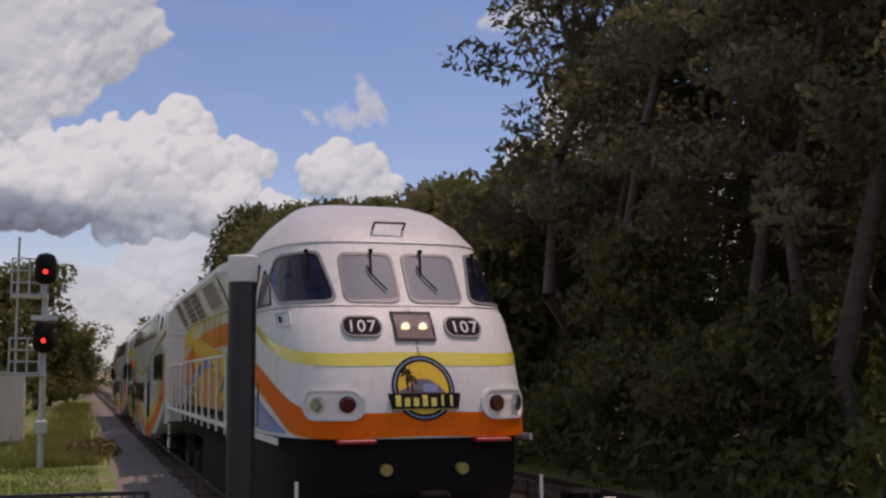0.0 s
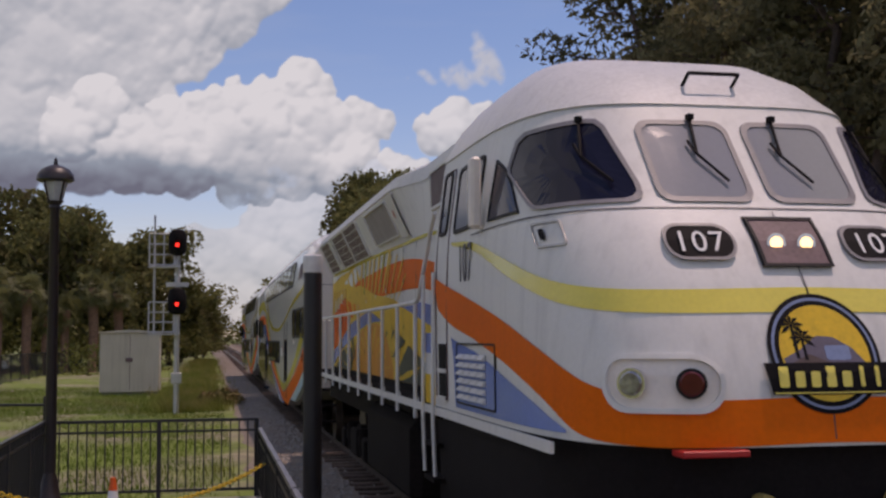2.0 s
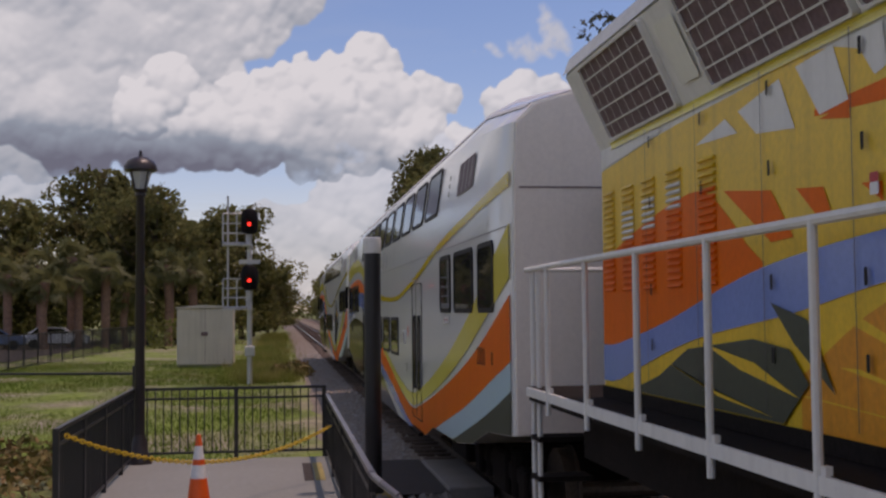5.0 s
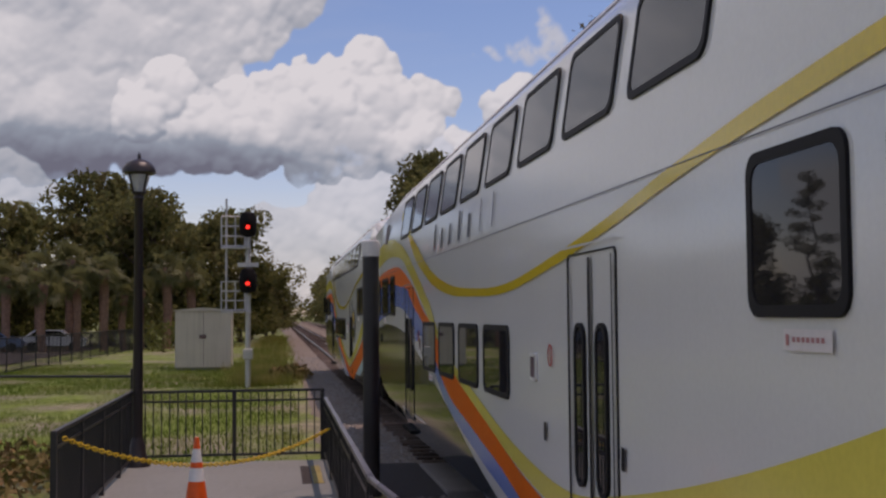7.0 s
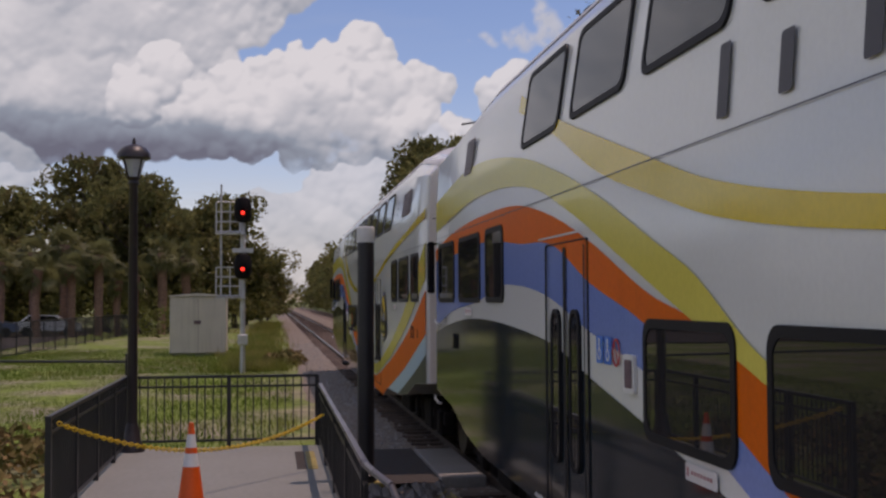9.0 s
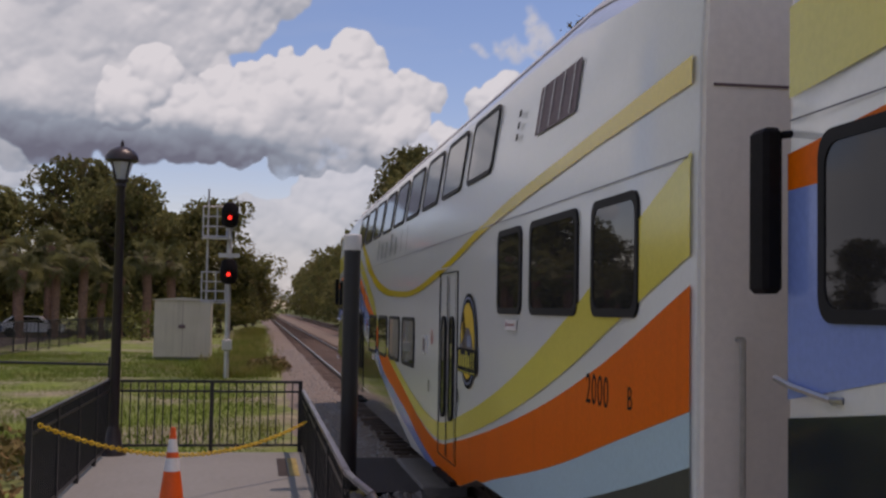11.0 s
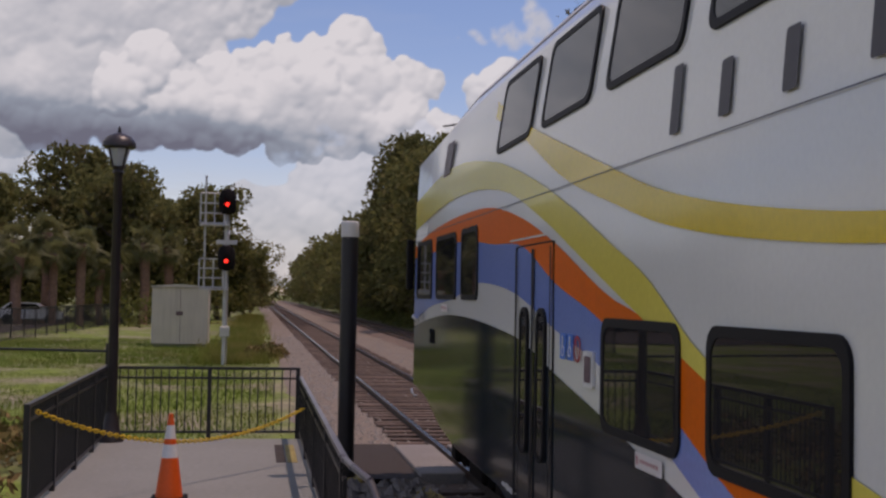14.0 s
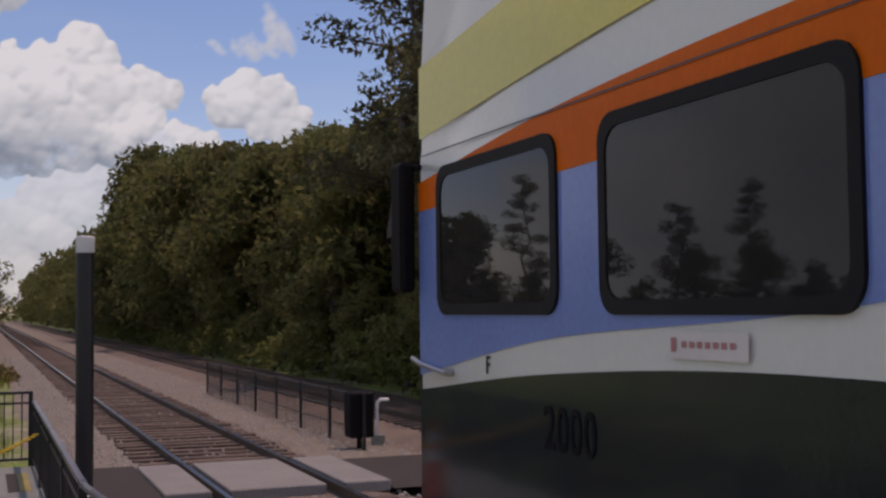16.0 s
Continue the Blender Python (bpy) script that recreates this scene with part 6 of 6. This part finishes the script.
tagged(cloud_part("undergrowth", leaf_cloud(rs, cl, 75, 0.16, 0.8), M_BUSH), "tangled green and yellow undergrowth beside the far track", "undergrowth", kind="stuff")
cl = []
for x, y in ((-9.0, 84), (-7.8, 83), (-8.4, 86), (-6.5, 88), (-5, 86), (-3.5, 90)):
    cl.append((x, y, 0.8, 1.6))
for x in np.arange(-40, -2, 1.5):
    for k in range(3):
        cl.append((x + rs.uniform(-0.8, 0.8), 91 + 2.5 * k + rs.uniform(-1, 1) + max(0, x + 9) * 2.5, rs.uniform(0.3, 3.2 + 0.8 * k), rs.uniform(1.2, 2.0)))
tagged(cloud_part("shrubs", leaf_cloud(rs, cl, 80, 0.14, 0.8), M_BUSH), "green shrubs under the trees beyond the lawn", "shrubs", kind="stuff")
# tall yellowing grass beside the gravel path
n = 13000
py = 41 + 90 * rs.uniform(0, 1, n) ** 1.7
px = -0.55 + 0.004 * py + rs.normal(0, 0.55, n) - 0.9 * (rs.uniform(0, 1, n) < 0.35)
hh = rs.uniform(0.15, 0.62, n) * (0.55 + 0.45 * np.sin(py * 0.7 + px * 2.0) ** 2)
a = rs.uniform(0, 6.28, n)
lx, ly = rs.normal(0, 0.14, n), rs.normal(0, 0.14, n)
q = np.stack([np.stack([px - 0.016 * np.cos(a), py - 0.016 * np.sin(a), np.full(n, -0.26)], 1), np.stack([px + 0.016 * np.cos(a), py + 0.016 * np.sin(a), np.full(n, -0.26)], 1),
              np.stack([px + lx, py + ly, -0.22 + hh], 1)], 1)
tagged(cloud_part("tall_grass", (q.reshape(-1, 3).tolist(), [(3 * i, 3 * i + 1, 3 * i + 2) for i in range(n)]), M_TALL), "tall green and yellowing grass along the gravel path", "grass", kind="stuff")
cl = [(0.55 + rs.uniform(-0.7, 0.5), 45.5 + rs.uniform(-1.3, 1.6), rs.uniform(-0.15, 0.1), rs.uniform(0.25, 0.45)) for _ in range(26)]
tagged(cloud_part("dry_brush", leaf_cloud(rs, cl, 260, 0.10, 0.7), M_DRY), "brown dry brush at the edge of the path", "brush", kind="stuff")
cl = [(rs.uniform(-6.5, -2.75), rs.uniform(9.0, 19.5), rs.uniform(-0.2, 0.25), rs.uniform(0.3, 0.55)) for _ in range(70)]
tagged(cloud_part("dry_brush", leaf_cloud(rs, cl, 240, 0.075, 0.7), M_DRY), "brown dry brush beside the platform's railing", "brush", kind="stuff")
# blades of grass on the lawn
n = 60000
px = rs.uniform(-12, 0.5, n)
py = 18.6 + 42 * rs.uniform(0, 1, n) ** 1.1
hh = rs.uniform(0.01, 0.07, n) * (1 + (py > 40) * 1.2)
a = rs.uniform(0, 6.28, n)
q = np.stack([np.stack([px - 0.010 * np.cos(a), py - 0.010 * np.sin(a), np.full(n, -0.24)], 1), np.stack([px + 0.010 * np.cos(a), py + 0.010 * np.sin(a), np.full(n, -0.24)], 1),
              np.stack([px + 0.05 * np.sin(a), py + 0.05 * np.cos(a), -0.18 + hh], 1)], 1)
tagged(cloud_part("grass", (q.reshape(-1, 3).tolist(), [(3 * i, 3 * i + 1, 3 * i + 2) for i in range(n)]), M_BLADE), "short green and straw-coloured grass on the lawn", "grass", kind="stuff")

# ================= clouds =================
def fbm(x, y, seed, octaves=6, gain=0.55):
    r = np.random.RandomState(seed)
    out, amp, tot = np.zeros_like(x), 1.0, 0.0
    for o in range(octaves):
        g = r.rand(128, 128)
        c_, s_ = math.cos(0.65 + 1.1 * o), math.sin(0.65 + 1.1 * o)
        fx, fy = (x * c_ - y * s_) * 2 ** o + 17.3 * o, (x * s_ + y * c_) * 2 ** o + 9.1 * o
        ix, iy = np.floor(fx).astype(int), np.floor(fy).astype(int)
        tx, ty = fx - ix, fy - iy
        tx, ty = tx * tx * (3 - 2 * tx), ty * ty * (3 - 2 * ty)
        v = ((g[ix % 128, iy % 128] * (1 - tx) + g[(ix + 1) % 128, iy % 128] * tx) * (1 - ty)
             + (g[ix % 128, (iy + 1) % 128] * (1 - tx) + g[(ix + 1) % 128, (iy + 1) % 128] * tx) * ty)
        out += amp * v
        tot += amp
        amp *= gain
    return out / tot


# cumulus heaps: degrees to the right of the track, degrees up, radius
BACK_HEAPS = [(0.3, 15.5, 1.9), (-0.8, 13.9, 1.3), (1.8, 16.5, 1.6), (-11.3, 13.6, 4.13), (-7.8, 14.2, 4.13), (-4.4, 14.4, 3.44), (-1.9, 14.6, 1.93), (-0.7, 13.8, 0.99), (-9.6, 11.0, 3.31), (-6.2, 11.0, 3.03), (-12.3, 10.4, 3.03), (-3.0, 12.7, 1.71), (-1.8, 13.1, 0.77), (-14.9, 11.8, 4.41), (-15.8, 8.8, 3.03), (-11.8, 8.5, 2.20), (-9.1, 8.5, 2.07), (-6.2, 8.4, 1.93), (-3.6, 8.7, 1.79), (-5.2, 17.3, 5.23), (-10.8, 18.1, 6.06), (-1.8, 16.8, 3.03), (0.7, 18.1, 2.48), (-14.2, 20.1, 6.06), (-18.5, 13.4, 5.51), (-18.5, 19.6, 6.61)]
MID_HEAPS = [(4.4, 12.4, 1.16), (5.3, 12.0, 0.83), (3.5, 11.7, 1.05), (2.4, 11.4, 0.94), (1.3, 11.2, 1.05), (0.2, 10.9, 1.05), (-0.7, 11.0, 0.77), (7.2, 10.5, 0.99), (8.2, 10.3, 0.72), (6.2, 10.0, 1.16), (5.0, 10.4, 1.60), (2.8, 9.8, 1.82), (0.7, 9.3, 1.82), (3.9, 8.6, 1.82), (1.8, 8.1, 1.71), (6.7, 9.2, 1.16), (5.6, 8.1, 1.32), (7.5, 9.3, 0.77), (-1.1, 8.4, 1.71), (-3.1, 8.9, 1.65), (-5.2, 11.0, 1.32), (-6.5, 9.5, 1.38), (-2.0, 10.3, 1.24), (-4.1, 8.2, 1.38)]
LOW_HEAPS = [(5.3, 6.9, 1.16), (4.1, 6.2, 1.32), (2.7, 5.5, 1.32), (1.8, 4.4, 1.27), (0.3, 4.0, 1.10), (-0.6, 4.7, 0.72), (-0.8, 5.1, 0.47), (-1.2, 3.4, 0.72), (0.9, 2.9, 1.52), (2.8, 3.6, 1.52), (4.5, 4.7, 1.65), (1.2, 1.9, 1.65), (-0.4, 2.2, 1.10), (6.1, 6.1, 1.38), (7.2, 6.9, 1.24), (7.8, 8.0, 1.10), (-11.8, 6.3, 1.10), (-10.7, 6.0, 0.61), (-12.8, 6.5, 1.27), (-13.8, 6.5, 1.52), (-15.6, 6.1, 1.65)]
RIGHT_HEAPS = [(11.2, 10.6, 0.72), (12.1, 11.0, 0.80), (13.1, 10.6, 0.74), (13.8, 10.2, 0.63), (10.3, 10.3, 0.52), (11.9, 9.9, 1.05), (13.3, 9.8, 0.83), (10.8, 9.6, 0.77), (12.7, 9.1, 0.88), (14.5, 9.3, 0.66), (13.8, 8.7, 0.83), (8.7, 8.7, 0.50), (9.2, 8.3, 0.66), (10.0, 7.9, 0.77), (22, 9, 2.6), (25, 12, 3.0), (31, 8, 4), (35, 14, 3.5)]
WISP_HEAPS = [(12.9, 14.4, 0.28), (13.1, 13.9, 0.41), (13.4, 13.3, 0.52), (13.9, 12.6, 0.47), (12.2, 13.1, 0.44), (11.4, 12.8, 0.39), (10.5, 12.7, 0.28), (9.8, 12.6, 0.19), (14.2, 12.1, 0.28), (11.9, 12.5, 0.22), (12.8, 12.7, 0.50), (9.2, 12.5, 0.11), (12.2, 13.8, 0.19), (20, 17.5, 0.8), (21.5, 17.8, 1.0)]


def cloud_sheet(X, Y, dens, lit):
    """A piece of the sky's dome with its cover and tone at each point."""
    R = 2900.0
    a, e = np.radians(X), np.radians(Y)
    co = np.stack([R * np.sin(a) * np.cos(e), R * np.cos(a) * np.cos(e), R * np.sin(e)], -1).reshape(-1, 3)
    ny, nx = X.shape
    idx = np.arange(ny * nx).reshape(ny, nx)
    quads = np.stack([idx[:-1, :-1], idx[:-1, 1:], idx[1:, 1:], idx[1:, :-1]], -1).reshape(-1, 4)
    me = bpy.data.meshes.new("cloud_backdrop")
    me.vertices.add(len(co))
    me.vertices.foreach_set("co", co.astype(np.float32).ravel())
    me.loops.add(quads.size)
    me.loops.foreach_set("vertex_index", quads.astype(np.int32).ravel())
    me.polygons.add(len(quads))
    me.polygons.foreach_set("loop_start", np.arange(0, quads.size, 4, dtype=np.int32))
    me.update()
    for nm, val in (("cover", dens), ("tone", np.clip(lit, 0, 1.2))):
        at = me.attributes.new(nm, "FLOAT", "POINT")
        at.data.foreach_set("value", val.astype(np.float32).ravel())
    return me


def soften(v, n):
    for _ in range(n):
        v = (v + np.roll(v, 1, 0) + np.roll(v, -1, 0)) / 3
        v = (v + np.roll(v, 1, 1) + np.roll(v, -1, 1)) / 3
    return v


def heap_field(heaps, az, el, wx, wy, seed, puffy):
    """Height of a bank of cumulus: each heap is a dome set with puffs and smaller puffs; the highest surface counts."""
    pr = np.random.RandomState(seed)
    puffs = []
    for a, e, r in heaps:
        puffs.append((a, e, r, 0.0))
        for _ in range(int(puffy * (6 + 5 * r))):
            t, rho = pr.uniform(0, 2 * math.pi), 0.92 * r * math.sqrt(pr.rand())
            q = pr.uniform(0.16, 0.42) * min(r, 2.4)
            c = (a + rho * math.cos(t), e + rho * math.sin(t))
            z = 0.75 * math.sqrt(max(0.0, r * r - rho * rho))
            puffs.append((*c, q, z))
            for _ in range(4):
                t2, k = pr.uniform(0, 2 * math.pi), pr.uniform(0.4, 1.0)
                puffs.append((c[0] + k * q * math.cos(t2), c[1] + k * q * math.sin(t2), q * pr.uniform(0.25, 0.5), z + 0.55 * q * math.sqrt(max(0, 1 - k * k))))
    H = np.full_like(wx, -9.0)
    da, de = az[1] - az[0], el[1] - el[0]
    for a, e, r, z0 in puffs:
        i0, i1 = max(0, int((a - r - 0.9 - az[0]) / da)), min(len(az), int((a + r + 0.9 - az[0]) / da) + 2)
        j0, j1 = max(0, int((e - r - 0.9 - el[0]) / de)), min(len(el), int((e + r + 0.9 - el[0]) / de) + 2)
        if i1 <= i0 or j1 <= j0:
            continue
        w = r * r - (wx[j0:j1, i0:i1] - a) ** 2 - (wy[j0:j1, i0:i1] - e) ** 2
        H[j0:j1, i0:i1] = np.maximum(H[j0:j1, i0:i1], np.where(w > 0, z0 + np.sqrt(np.maximum(w, 0)), -9.0))
    return H


def clouds():
    az = np.linspace(-24, 44, 1100)
    el = np.linspace(-1.5, 27, 470)
    X, Y = np.meshgrid(az, el)
    da, de = az[1] - az[0], el[1] - el[0]
    n1, n2 = fbm(X * 0.7, Y * 0.7, 3) - 0.5, fbm(X * 0.7 + 40, Y * 0.7, 4) - 0.5
    f1, f2 = fbm(X * 2.6, Y * 2.6, 5) - 0.5, fbm(X * 2.6 + 9, Y * 2.6, 6) - 0.5
    veil = fbm(X * 0.42, Y * 0.6, 12, 5) - 0.5
    dens, lit = np.zeros_like(X), np.full_like(X, 0.8)
    # banks from the farthest to the nearest: heaps, warp, puffs, tone, relief, softness of the edge, cover
    for k, (heaps, warp, puffy, tone, relief, edge, most) in enumerate((
            (BACK_HEAPS, 0.9, 0.7, 0.82, 0.20, 4, 1.0), (LOW_HEAPS, 0.5, 0.9, 0.77, 0.22, 3, 0.80), (MID_HEAPS, 0.45, 0.9, 0.87, 0.31, 2, 1.0),
            (RIGHT_HEAPS, 0.4, 1.0, 0.84, 0.28, 2, 0.97), (WISP_HEAPS, 1.3, 0.5, 0.78, 0.10, 6, 0.80))):
        wx, wy = X + warp * n1 * 1.6 + 0.45 * warp * f1, Y + warp * n2 * 1.6 + 0.45 * warp * f2
        H = heap_field(heaps, az, el, wx, wy, 11 + k, puffy)
        inside = (H > -5).astype(float)
        Hs = soften(np.where(H > -5, H, 0.0), 2)
        gy, gx = np.gradient(Hs, de, da)
        ndl = np.clip((gx * 0.25 - gy * 0.85 + 0.55) / np.sqrt(gx * gx + gy * gy + 1.2), -0.6, 1)
        form = soften(ndl, 10)
        hollow = np.clip(Hs - soften(Hs, 14), -0.5, 0.5)
        t = tone + relief * (0.55 * (form - 0.45) + 0.75 * (soften(ndl, 1) - form)) + 0.30 * relief * hollow + 0.26 * veil
        if k in (0, 2):
            # flat shaded bases
            t = t - 0.42 * np.exp(-((Y - 7.1 - 1.2 * n1) / 1.6) ** 2) * np.clip((8.5 - X) / 14, 0.05, 1)
            t = t - 0.18 * np.clip((8.8 - Y) / 2.2, 0, 1) - 0.08 * np.clip((9.2 - Y) / 2.0, 0, 1) * np.clip((2.0 - X) / 6, 0, 1)
        if k == 0:
            t = t - 0.05 * np.clip((Y - 12) / 4, 0, 1)
        d = np.clip(soften(inside, edge) * (1.5 + 0.25 * (6 - edge)) - 0.5 - 0.06 * (6 - edge), 0, 1) * most
        if k == 4:
            d = d * np.clip(0.75 + 1.8 * f1 + 1.2 * n2, 0.1, 1)
        # the cover thins towards the bases
        if k < 3:
            d = d * np.clip((Y - 4.3 + 1.1 * np.clip((3 - X) / 5, 0, 1) - 2.8 * n2 - 1.6 * f1) / 3.2 + (6.0 if k == 1 else 0.0), 0, 1)
        lit = lit * (1 - d) + t * d if k else np.where(d > 0.02, t, 0.8)
        dens = dens + d * (1 - dens)
    lit = lit - 0.05 * np.clip((5.0 - Y) / 5, 0, 1)
    haze = 0.30 * np.exp(-np.clip(Y, 0, 99) / 2.6)
    streaks = 0.22 * np.clip(fbm(X * 0.16, Y * 0.9, 27, 5) - 0.46, 0, 0.3) / 0.3 * np.clip((9 - Y) / 3, 0.25, 1)
    dens = np.maximum(dens, np.maximum(haze, streaks))
    m = bpy.data.materials.new("cumulus")
    m.use_nodes = True
    nt = m.node_tree
    nt.nodes.clear()
    out = nt.nodes.new("ShaderNodeOutputMaterial")
    mix = nt.nodes.new("ShaderNodeMixShader")
    tr = nt.nodes.new("ShaderNodeBsdfTransparent")
    em = nt.nodes.new("ShaderNodeEmission")
    ac, at = nt.nodes.new("ShaderNodeAttribute"), nt.nodes.new("ShaderNodeAttribute")
    ac.attribute_name, at.attribute_name = "cover", "tone"
    ramp = nt.nodes.new("ShaderNodeValToRGB")
    ramp.color_ramp.elements[0].position, ramp.color_ramp.elements[0].color = 0.15, (0.17, 0.23, 0.32, 1)
    ramp.color_ramp.elements[1].position, ramp.color_ramp.elements[1].color = 0.92, (0.78, 1.00, 1.09, 1)
    mid = ramp.color_ramp.elements.new(0.55)
    mid.color = (0.30, 0.455, 0.58, 1)
    nt.links.new(at.outputs["Fac"], ramp.inputs[0])
    nt.links.new(ramp.outputs[0], em.inputs[0])
    em.inputs[1].default_value = 0.655
    nt.links.new(ac.outputs["Fac"], mix.inputs[0])
    nt.links.new(tr.outputs[0], mix.inputs[1])
    nt.links.new(em.outputs[0], mix.inputs[2])
    nt.links.new(mix.outputs[0], out.inputs[0])
    # the same broken cloud goes on round the rest of the sky
    X2, Y2 = np.meshgrid(np.linspace(44, 336, 300), np.linspace(-1.5, 70, 90))
    n2 = fbm(X2 * 0.07, Y2 * 0.09, 31, 6)
    cover2 = np.clip((n2 - 0.42) / 0.10, 0, 1)
    tone2 = 0.88 - 0.5 * np.clip(n2 - 0.5, 0, 0.4) - 0.12 * fbm(X2 * 0.2, Y2 * 0.3, 33, 4)
    for me in (cloud_sheet(X, Y, dens, lit), cloud_sheet(X2, Y2, cover2, tone2)):
        me.materials.append(m)
        ob = new("backdrop", me)
        ob.visible_shadow = False
        tagged(ob, "white heaped summer clouds with grey bases", "clouds", kind="structure")


clouds()

# ================= movement =================
# seconds and the place of the rear coach's far end along the track
TRAIN = [(0.0, 86.3), (0.5, 84.05), (1.0, 81.95), (1.5, 79.25), (2.0, 75.99), (2.5, 72.75), (3.0, 70.25), (3.5, 67.7), (4.0, 65.25), (4.5, 62.75), (5.0, 60.25), (6.2, 54.25), (7.5, 47.8), (8.0, 45.25),
         (8.5, 42.7), (9.0, 40.1), (10.2, 33.9), (11.5, 27.3), (12.0, 24.85), (12.5, 22.45), (13.0, 20.1), (13.5, 17.6), (14.0, 15.05), (14.5, 12.47), (15.0, 9.97), (15.5, 7.68), (16.0, 5.5)]


def motions():
    for thing, back in ((coach_b, 0.0), (coach_a, 25.5), (loco, 50.95)):
        walk(thing, [(t, pose(XC, y - back, 0)) for t, y in TRAIN])


motions()
